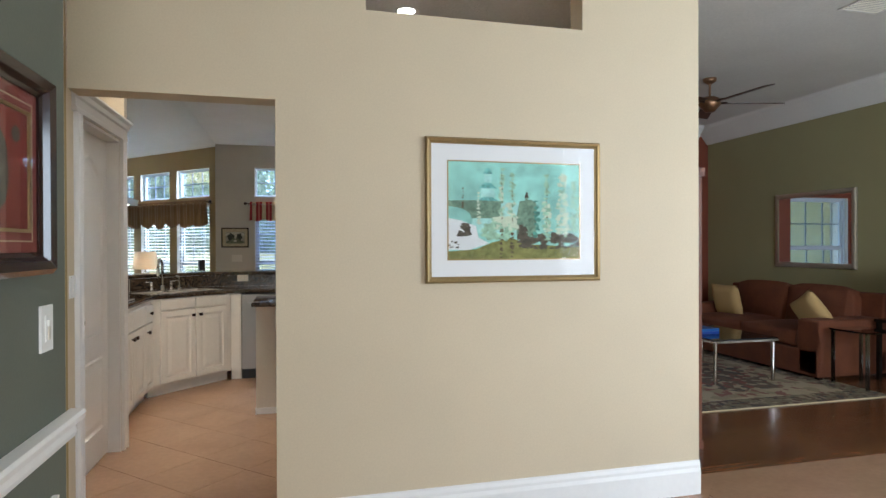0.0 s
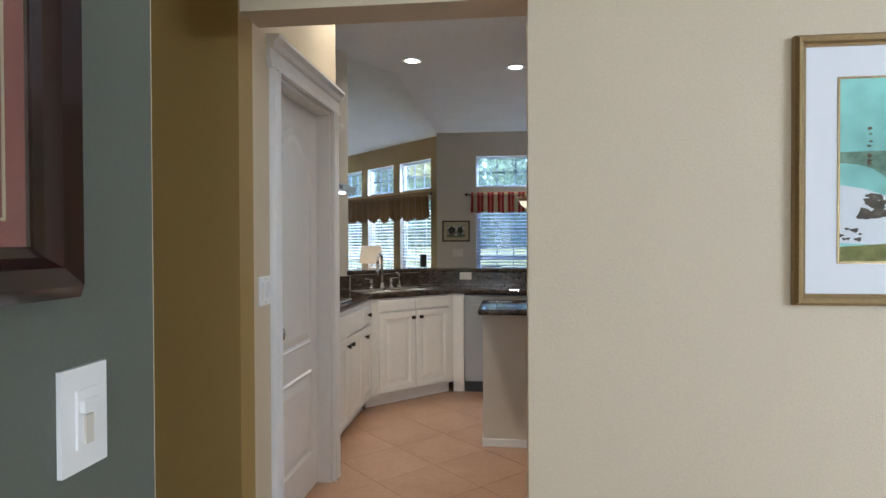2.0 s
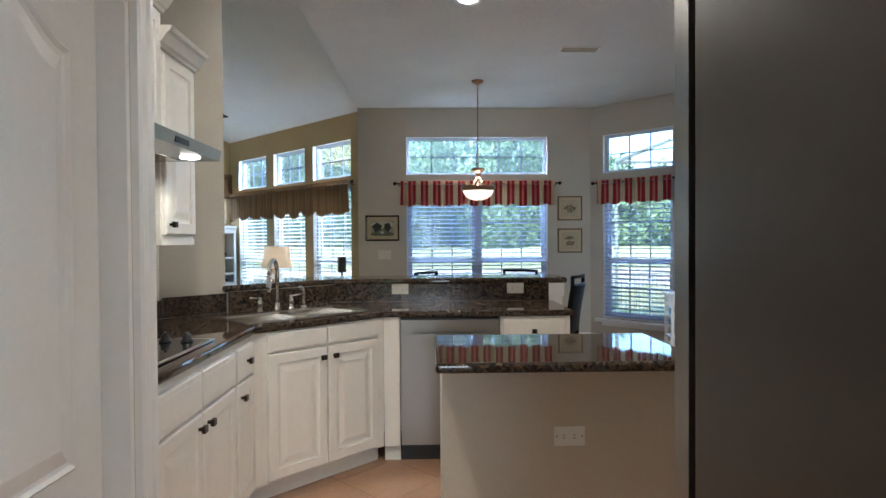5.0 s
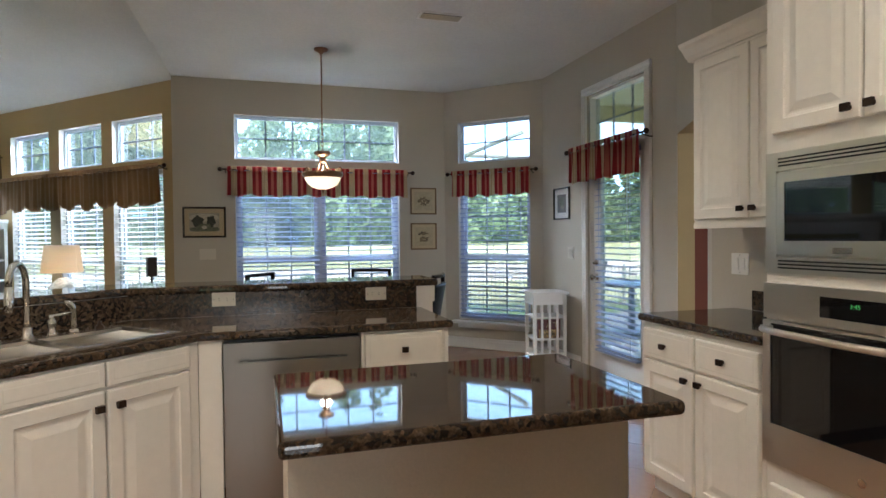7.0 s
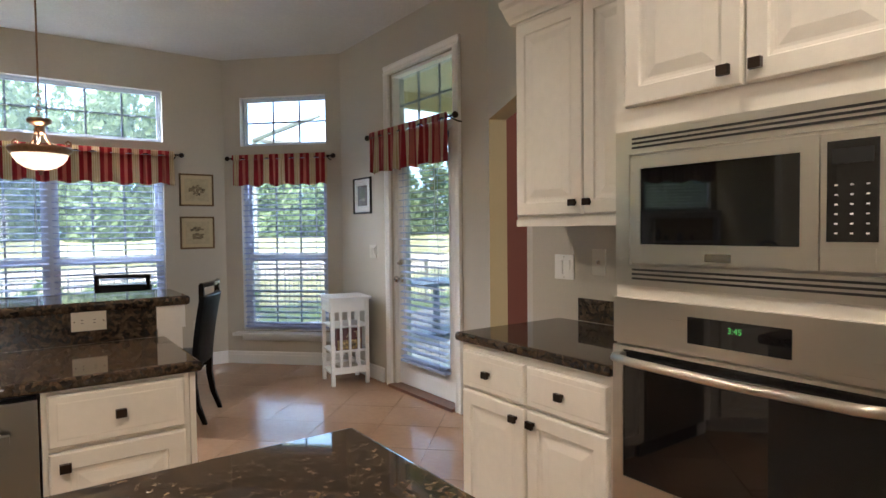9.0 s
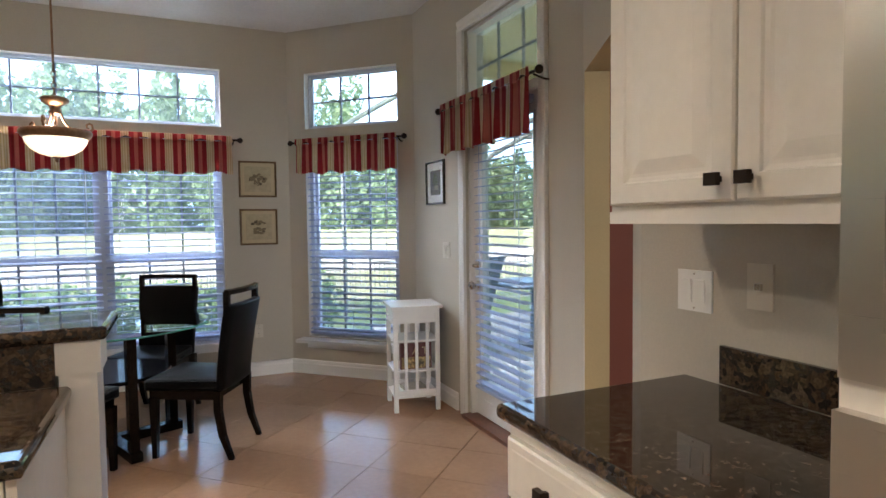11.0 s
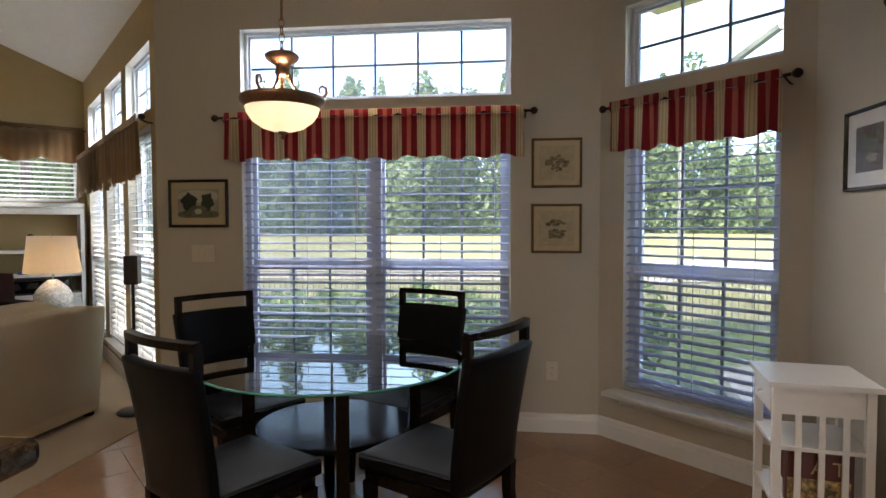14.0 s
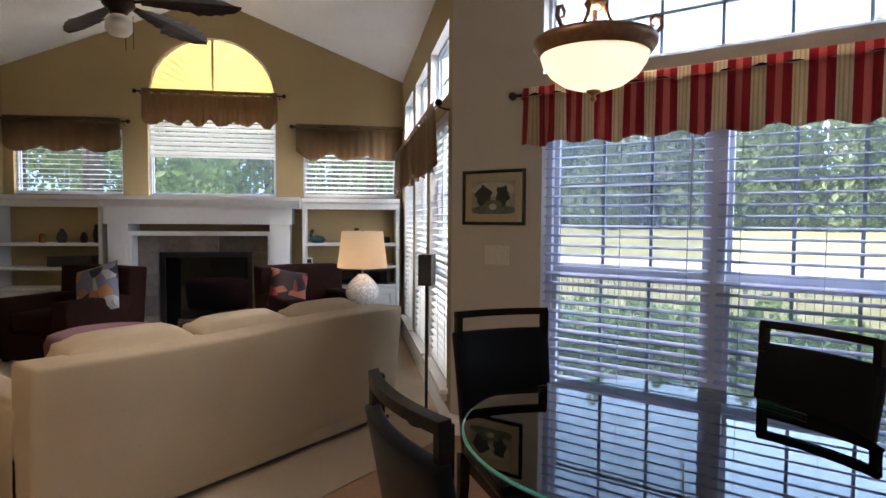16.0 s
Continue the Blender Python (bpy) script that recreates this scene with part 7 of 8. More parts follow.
def fireplace():
    f = thing("fireplace", "white mantel fireplace with slate tile and a black firebox", "fireplace", MFP)
    # legs and frieze
    for a, b in ((1.30, 1.51), (2.98, 3.19)):
        part("pilaster", box(a, -0.36, 0.0, b, -0.002, 1.30, 0.006), M_trim, f)
        part("plinth", box(a - 0.015, -0.375, 0.0, b + 0.015, -0.003, 0.14, 0.006), M_trim, f)
        part("inner_panel", box(a + 0.05, -0.366, 0.22, b - 0.05, -0.359, 1.20, 0.004), M_trim, f)
    part("frieze", box(1.27, -0.38, 1.302, 3.22, -0.002, 1.50, 0.006), M_trim, f)
    part("inner_trim", rim(1.49, -0.1, 3.0, 1.22, 0.045, -0.345, -0.15), M_trim, f)
    prof = [(0.0, 1.48), (-0.385, 1.48), (-0.395, 1.50), (-0.43, 1.53), (-0.445, 1.555), (-0.46, 1.56), (-0.46, 1.605), (0.0, 1.605)]
    part("mantel_shelf", sweep(prof, 2.07), M_trim, f, m=Matrix.Translation((1.18, -0.002, 0)))
    # slate facing round the firebox
    bm_tile = box(0.004, -0.012, 0.004, 0.286, 0, 0.20, 0.003)
    first = None
    cells = [(1.512 + 0.294 * i, 0.983) for i in range(5)]
    for x, z in cells:
        mm = Matrix.Translation((x, -0.12, z))
        first = part("slate_tile", bm_tile, M_slate, f, "grey and brown slate tile", mm) if first is None else shared("slate_tile", first.data, f, mm) and first
    side = None
    for x in (1.512, 2.745):
        for k in range(4):
            mm = Matrix.Translation((x, -0.12, 0.02 + k * 0.24))
            if side is None:
                side = part("slate_tile", box(0.004, -0.012, 0.004, 0.232, 0, 0.236, 0.003), M_slate, f, "grey and brown slate tile", mm)
            else:
                shared("slate_tile", side.data, f, mm)
    part("facing", box(1.50, -0.119, 0.0, 1.72, -0.002, 1.21), M_slate, f)
    part("facing", box(2.74, -0.119, 0.0, 2.99, -0.002, 1.21), M_slate, f)
    part("facing", box(1.72, -0.119, 0.985, 2.74, -0.002, 1.21), M_slate, f)
    part("firebox", box(1.722, -0.11, 0.0, 2.738, -0.10, 0.984), M_black, f)
    part("screen", rim(1.735, 0.03, 2.725, 0.972, 0.05, -0.135, -0.115), M_black, f)
    part("fire_glass", box(1.78, -0.122, 0.08, 2.68, -0.118, 0.925), M_black_glass, f)
    for i in range(4):
        part("log", tube([(1.95 + i * 0.08, -0.14, 0.12 + 0.05 * (i % 2)), (2.3 + i * 0.08, -0.135, 0.14 + 0.05 * (i % 2))], 0.04, 8), M_bark, f)
    part("hearth", box(1.30, -0.55, 0.008, 3.19, -0.002, 0.03, 0.004), M_slate, f)


fireplace()


def built_in(x0, x1, label):
    b = thing("bookcase", label, "bookcase", MFP, "built-in bookcases")
    d = 0.30
    part("back_panel", box(x0 + 0.02, -0.012, 0.0, x1 - 0.02, -0.002, 1.48), M_family, b)
    for x in (x0, x1 - 0.04):
        part("side", box(x, -d, 0.0, x + 0.04, -0.002, 1.50, 0.003), M_trim, b)
    prof = [(0.0, 1.48), (-d - 0.0, 1.48), (-d - 0.01, 1.54), (-d - 0.03, 1.56), (-d - 0.03, 1.60), (0.0, 1.60)]
    part("top", sweep(prof, x1 - x0), M_trim, b, m=Matrix.Translation((x0, -0.002, 0)))
    for z in (0.58, 0.80, 1.06):
        part("shelf", box(x0 + 0.041, -d + 0.012, z, x1 - 0.041, -0.013, z + 0.03, 0.003), M_trim, b)
    part("cupboard", box(x0 + 0.041, -d + 0.02, 0.06, x1 - 0.041, -0.013, 0.57), M_trim, b)
    h = (x1 - x0 - 0.1) / 2
    for i in range(2):
        dd = part("door", panel_front(h - 0.01, 0.48), M_trim, b, m=Matrix.Translation((x0 + 0.05 + i * (h + 0.0), -d, 0.08)))
        pull(dd, h - 0.05 if i == 0 else 0.04, 0, 0.40)
    return b


built_in(0.06, 1.16, "white built-in bookcase with gold painted back")
built_in(3.26, 4.34, "white built-in bookcase with gold painted back")


def ornament(x, z, prof, material, label, name="vase", out=0.16):
    o = thing(name, label, "ornament", MFP @ Matrix.Translation((x, -out, z)))
    part("body", lathe(prof, 20), material, o, smooth=True)
    return o


M_teal = mat("dark_teal_glaze", (0.02, 0.05, 0.06), 0.2)
M_umber = mat("dark_umber", (0.03, 0.02, 0.014), 0.5)
VASE = [(0, 0), (0.04, 0), (0.055, 0.05), (0.045, 0.10), (0.02, 0.13), (0.025, 0.15), (0, 0.15)]
duck = thing("duck_figure", "dark glazed duck figure on the bookcase shelf", "ornament", MFP @ Matrix.Translation((1.0, -0.16, 1.091)))
part("body", lathe([(0, 0), (0.05, 0.0), (0.075, 0.03), (0.06, 0.065), (0.02, 0.085), (0, 0.085)], 18), M_teal, duck, m=Matrix.Diagonal((1.3, 0.8, 1, 1)), smooth=True)
part("neck", tube([(0.06, 0, 0.05), (0.075, 0, 0.09), (0.065, 0, 0.12)], [0.025, 0.018, 0.02], 10), M_teal, duck, smooth=True)
part("head", lathe([(0, 0), (0.02, 0.004), (0.026, 0.02), (0.018, 0.038), (0, 0.042)], 14), M_teal, duck, m=Matrix.Translation((0.06, 0, 0.115)), smooth=True)
ornament(0.55, 1.091, [(0, 0), (0.03, 0), (0.035, 0.06), (0.02, 0.12), (0.03, 0.17), (0, 0.175)], M_umber, "slim dark vase on the bookcase shelf")
ornament(0.20, 1.091, [(0, 0), (0.04, 0), (0.04, 0.07), (0, 0.075)], M_umber, "small dark pot on the bookcase shelf")
ornament(3.72, 1.091, VASE, M_umber, "dark rounded vase on the bookcase shelf")
ornament(3.50, 1.091, [(0, 0), (0.03, 0), (0.04, 0.05), (0.02, 0.11), (0, 0.115)], M_umber, "small dark vase on the bookcase shelf")
ornament(3.36, 1.091, [(0, 0), (0.035, 0), (0.05, 0.10), (0.03, 0.18), (0.035, 0.2), (0, 0.2)], M_umber, "tall dark vase on the bookcase shelf")
ornament(3.92, 1.091, [(0, 0), (0.03, 0), (0.03, 0.07), (0.015, 0.1), (0, 0.1)], mat("amber_glass", (0.22, 0.09, 0.02), 0.2), "small amber bottle on the bookcase shelf", "bottle")
bx = thing("storage_box", "long dark box on the bookcase shelf", "box", MFP @ Matrix.Translation((3.62, -0.15, 0.831)))
part("case", box(-0.22, -0.09, 0, 0.22, 0.09, 0.10, 0.006), M_umber, bx)
part("lid", box(-0.225, -0.095, 0.1005, 0.225, 0.095, 0.115, 0.004), M_umber, bx)
cl = thing("desk_clock", "small white clock on the bookcase shelf", "clock", MFP @ Matrix.Translation((1.09, -0.2, 0.831)))
part("case", box(-0.035, -0.02, 0, 0.035, 0.02, 0.09, 0.005), M_plate_white, cl)
part("face", box(-0.024, -0.023, 0.03, 0.024, -0.0195, 0.075), M_black, cl)
bk = thing("blue_book", "flat blue book on the bookcase shelf", "book", MFP @ Matrix.Translation((0.55, -0.16, 0.831)))
part("cover", box(-0.12, -0.08, 0, 0.12, 0.08, 0.025, 0.002), mat("blue_cloth", (0.04, 0.06, 0.2), 0.6, grain=0.1), bk)
tv = thing("television", "dark stereo console in the bookcase", "stereo", MFP @ Matrix.Translation((0.60, -0.17, 0.611)))
part("case", box(-0.42, -0.10, 0, 0.42, 0.12, 0.17, 0.006), M_black, tv)
part("panel", box(-0.40, -0.104, 0.02, 0.40, -0.099, 0.15), M_black_glass, tv)


def armchair(x, out, turn, label):
    m = MFP @ Matrix.Translation((x, -out, 0.008)) @ pose(0, 0, 0, 0, 0, turn) @ Matrix.Translation((-0.46, 0.45, 0))
    return sofa_body(m, 0.92, 0.90, 0.86, 0.60, M_chair_dark, label, 1, arm_w=0.2, name="armchair", back_cushions=False)


armchair(3.30, 0.95, 28, "dark brown upholstered armchair by the fireplace")
armchair(1.0, 0.95, -28, "dark brown upholstered armchair beside the mantel")


def patterned(name, base, spots, scale):
    m = mat(name, base, 0.85, bump=0.2, bump_scale=400)
    nt = m.node_tree
    b = nt.nodes["Principled BSDF"]
    tc = nt.nodes.new("ShaderNodeTexCoord")
    v = nt.nodes.new("ShaderNodeTexVoronoi")
    v.inputs["Scale"].default_value = scale
    nt.links.new(tc.outputs["Object"], v.inputs["Vector"])
    sp = nt.nodes.new("ShaderNodeSeparateColor")
    nt.links.new(v.outputs["Color"], sp.inputs[0])
    r = nt.nodes.new("ShaderNodeValToRGB")
    r.color_ramp.interpolation = "CONSTANT"
    e = r.color_ramp.elements
    e[0].color = (*base, 1)
    e[1].position, e[1].color = 0.4, (*spots[0], 1)
    for i, c in enumerate(spots[1:]):
        k = e.new(0.55 + 0.16 * i)
        k.color = (*c, 1)
    nt.links.new(sp.outputs[0], r.inputs[0])
    nt.links.new(r.outputs[0], b.inputs["Base Color"])
    return m


cushion(MFP @ Matrix.Translation((3.04, -1.02, 0.67)) @ pose(0, 0, 0, -16, 16, 22), 0.50, 0.48, 0.15, patterned("patterned_cushion", (0.22, 0.22, 0.28), [(0.5, 0.5, 0.5), (0.04, 0.04, 0.05), (0.55, 0.25, 0.10)], 9), "grey, white and orange patterned cushion on the armchair")
cushion(MFP @ Matrix.Translation((1.25, -1.0, 0.65)) @ pose(0, 0, 0, -16, -12, -25), 0.40, 0.40, 0.14, patterned("red_patterned_cushion", (0.03, 0.012, 0.010), [(0.25, 0.03, 0.02), (0.02, 0.01, 0.01), (0.35, 0.10, 0.05)], 9), "red and black patterned cushion on the armchair")
ott = thing("ottoman", "round dusky red ottoman before the sofa", "ottoman", pose(-3.78, 9.60, 0.028))
part("seat", lathe([(0, 0.45), (0.35, 0.445), (0.43, 0.42), (0.45, 0.37), (0.44, 0.20), (0.42, 0.05), (0, 0.05)], 40), mat("dusky_red_cloth", (0.16, 0.05, 0.05), 0.85, grain=0.1, grain_scale=60, bump=0.2, bump_scale=300), ott, smooth=True)
for a in range(4):
    part("foot", lathe([(0, 0), (0.02, 0), (0.03, 0.05), (0, 0.05)], 10), M_dark_wood, ott, m=Matrix.Translation((0.3 * math.cos(a * 1.57 + 0.7), 0.3 * math.sin(a * 1.57 + 0.7), 0)))


def drum_lamp(m, label, h0, base_r, shade_r0, shade_r1, shade_z, shade_h, watts):
    l = thing("table_lamp", label, "table lamp", m)
    part("foot", lathe([(0, 0), (0.07, 0), (0.07, 0.012), (0.03, 0.02), (0.03, 0.035), (0, 0.035)], 24), M_chrome, l, smooth=True)
    prof = [(0.02, 0.035)] + [(base_r * math.sin(math.pi * (0.12 + 0.80 * k / 12)), 0.035 + h0 * k / 12) for k in range(13)] + [(0, 0.035 + h0)]
    part("base", lathe(prof, 28), M_crystal, l, "cracked glass globe base", smooth=True)
    part("neck", tube([(0, 0, h0 + 0.02), (0, 0, shade_z + shade_h - 0.02)], 0.008, 8), M_chrome, l)
    bm = lathe([(shade_r0, shade_z), (shade_r1, shade_z + shade_h)], 40)
    bmesh.ops.solidify(bm, geom=bm.faces[:], thickness=0.003)
    part("shade", bm, M_linen, l, "pale linen drum shade", smooth=True)
    part("finial", lathe([(0, 0), (0.008, 0), (0.01, 0.012), (0, 0.022)], 10), M_chrome, l, m=Matrix.Translation((0, 0, shade_z + shade_h - 0.01)))
    for a in range(3):
        t = a * 2.09
        part("spider", tube([(0, 0, shade_z + shade_h - 0.012), (shade_r1 * math.cos(t), shade_r1 * math.sin(t), shade_z + shade_h - 0.006)], 0.003, 6), M_chrome, l)
    return l


et = thing("end_table", "small dark round end table beside the sofa", "end table", pose(-2.19, 10.82, 0.008))
part("tabletop", lathe([(0, 0.585), (0.24, 0.585), (0.25, 0.6), (0.24, 0.612), (0, 0.612)], 32), M_dark_wood, et)
part("pedestal", lathe([(0, 0), (0.16, 0), (0.16, 0.02), (0.04, 0.06), (0.03, 0.5), (0.06, 0.585), (0, 0.585)], 24), M_dark_wood, et, smooth=True)
drum_lamp(pose(-2.19, 10.82, 0.6205), "lit glass globe table lamp with a linen shade", 0.27, 0.135, 0.20, 0.165, 0.36, 0.29, 0)
bulb("table_lamp_bulb", -2.19, 10.82, 1.10, 0.03, 2.2, LAMP)

sp = thing("speaker", "slim black speaker on a tall stand", "speaker", pose(-1.262, 10.462, 0.008, 0, 0, 20))
part("cabinet", box(-0.045, -0.05, 0.925, 0.045, 0.05, 1.128, 0.008), M_black, sp)
part("grille", box(-0.038, -0.054, 0.935, 0.038, -0.0495, 1.118, 0.003), M_umber, sp)
part("pole", tube([(0, 0, 0.02), (0, 0, 0.925)], 0.011, 10), M_black, sp)
part("base_plate", lathe([(0, 0), (0.12, 0), (0.125, 0.01), (0.11, 0.022), (0.02, 0.03), (0, 0.03)], 28), M_black, sp, smooth=True)


def leaf_blade(length, width):
    """A carved palm-leaf fan blade along +x."""
    bm = bmesh.new()
    n, top = 16, []
    for i in range(n + 1):
        u = i / n
        w = width * (math.sin(math.pi * min(1, u * 0.92 + 0.08)) ** 0.6) * (1 - 0.12 * (i % 2)) * (0.5 + 0.5 * u if u < 0.5 else 1)
        top.append([bm.verts.new((u * length, y * w / 2, 0.01 * math.cos(y * 2.2) - 0.05 * u * u)) for y in (-1, -0.5, 0, 0.5, 1)])
    for a, b in zip(top, top[1:]):
        for k in range(4):
            bm.faces.new((a[k], a[k + 1], b[k + 1], b[k]))
    bmesh.ops.solidify(bm, geom=bm.faces[:], thickness=0.008)
    return bm


def ceiling_fan(m, label, drop, blades, leaf, turn, r=0.62):
    f = thing("ceiling_fan", label, "ceiling fan", m)
    part("canopy", lathe([(0, 0), (0.07, 0), (0.065, -0.03), (0.02, -0.06), (0, -0.06)], 24), M_bronze if leaf else M_copper, f, smooth=True)
    part("downrod", tube([(0, 0, -0.04), (0, 0, -drop)], 0.012, 8), M_bronze if leaf else M_copper, f)
    part("motor", lathe([(0, -drop + 0.02), (0.05, -drop + 0.01), (0.10, -drop - 0.02), (0.11, -drop - 0.08), (0.07, -drop - 0.12), (0.05, -drop - 0.15), (0, -drop - 0.15)], 28), M_bronze if leaf else M_copper, f, smooth=True)
    for i in range(blades):
        a = turn + 360 / blades * i
        bm = leaf_blade(r - 0.13, 0.29) if leaf else box(0, -0.065, -0.004, r - 0.13, 0.065, 0.004, 0.003)
        b = part("blade", bm, M_fan_leaf, f, "carved dark leaf blade" if leaf else "dark wooden blade", pose(0, 0, -drop - 0.06, 0, 0, a) @ Matrix.Translation((0.15, 0, 0)) @ pose(0, 0, 0, -14 if leaf else 12, 0, 0))
        part("blade_iron", tube([(-0.06, 0, 0.0), (0.03, 0, 0.006)], 0.012, 6), M_bronze, b)
    if leaf:
        part("globe", lathe([(0, -drop - 0.30), (0.06, -drop - 0.29), (0.09, -drop - 0.25), (0.085, -drop - 0.19), (0.05, -drop - 0.151), (0, -drop - 0.151)], 28), mat("frosted_globe", (0.8, 0.78, 0.74), 0.4), f, "frosted white glass globe", smooth=True)
        for x in (-0.05, 0.06):
            part("pull_chain", tube([(x, 0.07, -drop - 0.15), (x, 0.07, -drop - 0.38)], 0.003, 6), M_bronze, f)
    return f


ceiling_fan(pose(-3.26, 9.46, 3.85), "dark leaf-blade ceiling fan hanging from the ridge", 0.90, 5, True, 107, 0.86)

# ---- hall and living room ----
HM = along(A0, A1)
hx = lambda x: A0[0] - x
P_sky = mat("turquoise_wash", (0.32, 0.64, 0.56), 0.8, grain=0.15, grain_scale=18, blotch=0.2, blotch_scale=6)
P_tree = mat("teal_tree_wash", (0.10, 0.29, 0.23), 0.8, grain=0.4, grain_scale=40)
P_leaf = mat("soft_green_wash", (0.34, 0.54, 0.38), 0.8, grain=0.3, grain_scale=40)
P_earth = mat("brown_wash", (0.12, 0.09, 0.05), 0.8, grain=0.4, grain_scale=50)
P_grass = mat("olive_wash", (0.22, 0.22, 0.07), 0.8, grain=0.3, grain_scale=40)
P_cream = mat("cream_wash", (0.58, 0.66, 0.50), 0.8, grain=0.1, grain_scale=40)
pc, ar, yy = framed(HM, hx(1.757), 1.17, hx(0.835), 1.875, 0.030, M_gold, M_mat_white, 0.088, P_sky, "gold-framed watercolour of trees by a turquoise pond", deep=0.03)


def painted_mass(parent, area, y, u, v, ru, rv, n, size, material, seed, taper=0.0):
    """One painted tree, bank or boulder: many small overlapping dabs in one mesh. u runs from the picture's left."""
    a, c, b, d = area
    rg = random.Random(seed)
    bm = bmesh.new()
    for i in range(n):
        h = rg.uniform(-1, 1)
        w = ru * (1 - taper * (h + 1) / 2) * math.sqrt(max(0.1, 1 - h * h * (0.6 if taper == 0 else 0.2)))
        cu, cv = u + rg.uniform(-w, w), v + rv * h
        s = size * rg.uniform(0.5, 1.3)
        ph = rg.uniform(0, 6)
        ring = []
        for k in range(9):
            t = 2 * math.pi * k / 9
            q = s * (1 + 0.3 * math.sin(3 * t + ph))
            x = min(max(b - (b - a) * (cu + q * math.cos(t)), a), b)
            z = min(max(c + (d - c) * (cv + 0.8 * q * math.sin(t)), c), d)
            ring.append(bm.verts.new((x, y - 0.00001 * i, z)))
        bm.faces.new(ring)
    part("painted_shape", bm, material, parent)


P_mist = mat("pale_aqua_wash", (0.42, 0.72, 0.66), 0.8, grain=0.15, grain_scale=40, blotch=0.15, blotch_scale=12)
P_aqua = mat("aqua_wash", (0.17, 0.44, 0.40), 0.8, grain=0.3, grain_scale=60, blotch=0.2, blotch_scale=20)
P_bank = mat("grey_green_bank_wash", (0.17, 0.27, 0.19), 0.8, grain=0.3, grain_scale=60, blotch=0.25, blotch_scale=18)
P_light = mat("bare_paper", (0.74, 0.76, 0.76), 0.8, grain=0.05, grain_scale=60)
P_house = mat("umber_grey_wash", (0.10, 0.085, 0.06), 0.8, grain=0.3, grain_scale=50, blotch=0.25, blotch_scale=25)


def painted_patch(parent, area, y, points, material):
    """One painted patch with a hard edge; u runs from the picture's left, v upwards."""
    a, c, b, d = area
    bm = bmesh.new()
    bm.faces.new([bm.verts.new((b - (b - a) * u, y, c + (d - c) * v)) for u, v in points])
    part("painted_shape", bm, material, parent)


def pagoda(u, v, w, tiers):
    """Tiers of a tower from the top down: a swept roof and a wall each."""
    out = []
    for k in range(tiers):
        r = w * (0.35 + 0.65 * k / max(1, tiers - 1))
        t = v - 0.15 * k
        out.append([(u - r, t), (u - r * 0.8, t + 0.012), (u - r * 0.3, t + 0.06), (u + r * 0.3, t + 0.06), (u + r * 0.8, t + 0.012), (u + r, t)])
        out.append([(u - r * 0.7, t - 0.10), (u + r * 0.7, t - 0.10), (u + r * 0.7, t + 0.001), (u - r * 0.7, t + 0.001)])
    return out


arch = [(0.17 * math.cos(t), 0.42 + 0.12 * math.sin(t)) for t in (1.5708, 1.2, 0.8, 0.4, 0.0)]
patches = [(q, P_mist if k % 2 else P_aqua) for k, q in enumerate(pagoda(0.29, 0.88, 0.11, 3))]
patches += [([(0.16, 0.30), (0.30, 0.24), (0.66, 0.24), (0.66, 0.62), (0.52, 0.58), (0.38, 0.60), (0.2, 0.56)], P_mist),
            ([(0.0, 0.60), (0.0, 0.54)] + arch + [(0.38, 0.42), (0.39, 0.60), (0.2, 0.605)], P_bank),
            ([(0.0, 0.10), (0.14, 0.09), (0.30, 0.16), (0.22, 0.22), (0.20, 0.34), (0.08, 0.40), (0.0, 0.42)], P_light),
            ([(0.0, 0.0), (1.0, 0.0), (1.0, 0.12), (0.62, 0.15), (0.46, 0.22), (0.32, 0.17), (0.2, 0.10), (0.0, 0.08)], P_grass),
            ([(0.51, 0.22), (0.66, 0.22), (0.66, 0.58), (0.62, 0.62), (0.53, 0.60), (0.50, 0.4)], P_bank)]
patches += [(q, P_bank if k % 2 else P_house) for k, q in enumerate(pagoda(0.585, 0.64, 0.05, 1))]
for i, (q, k) in enumerate(patches):
    painted_patch(pc, ar, yy - 0.00003 * i, q, k)
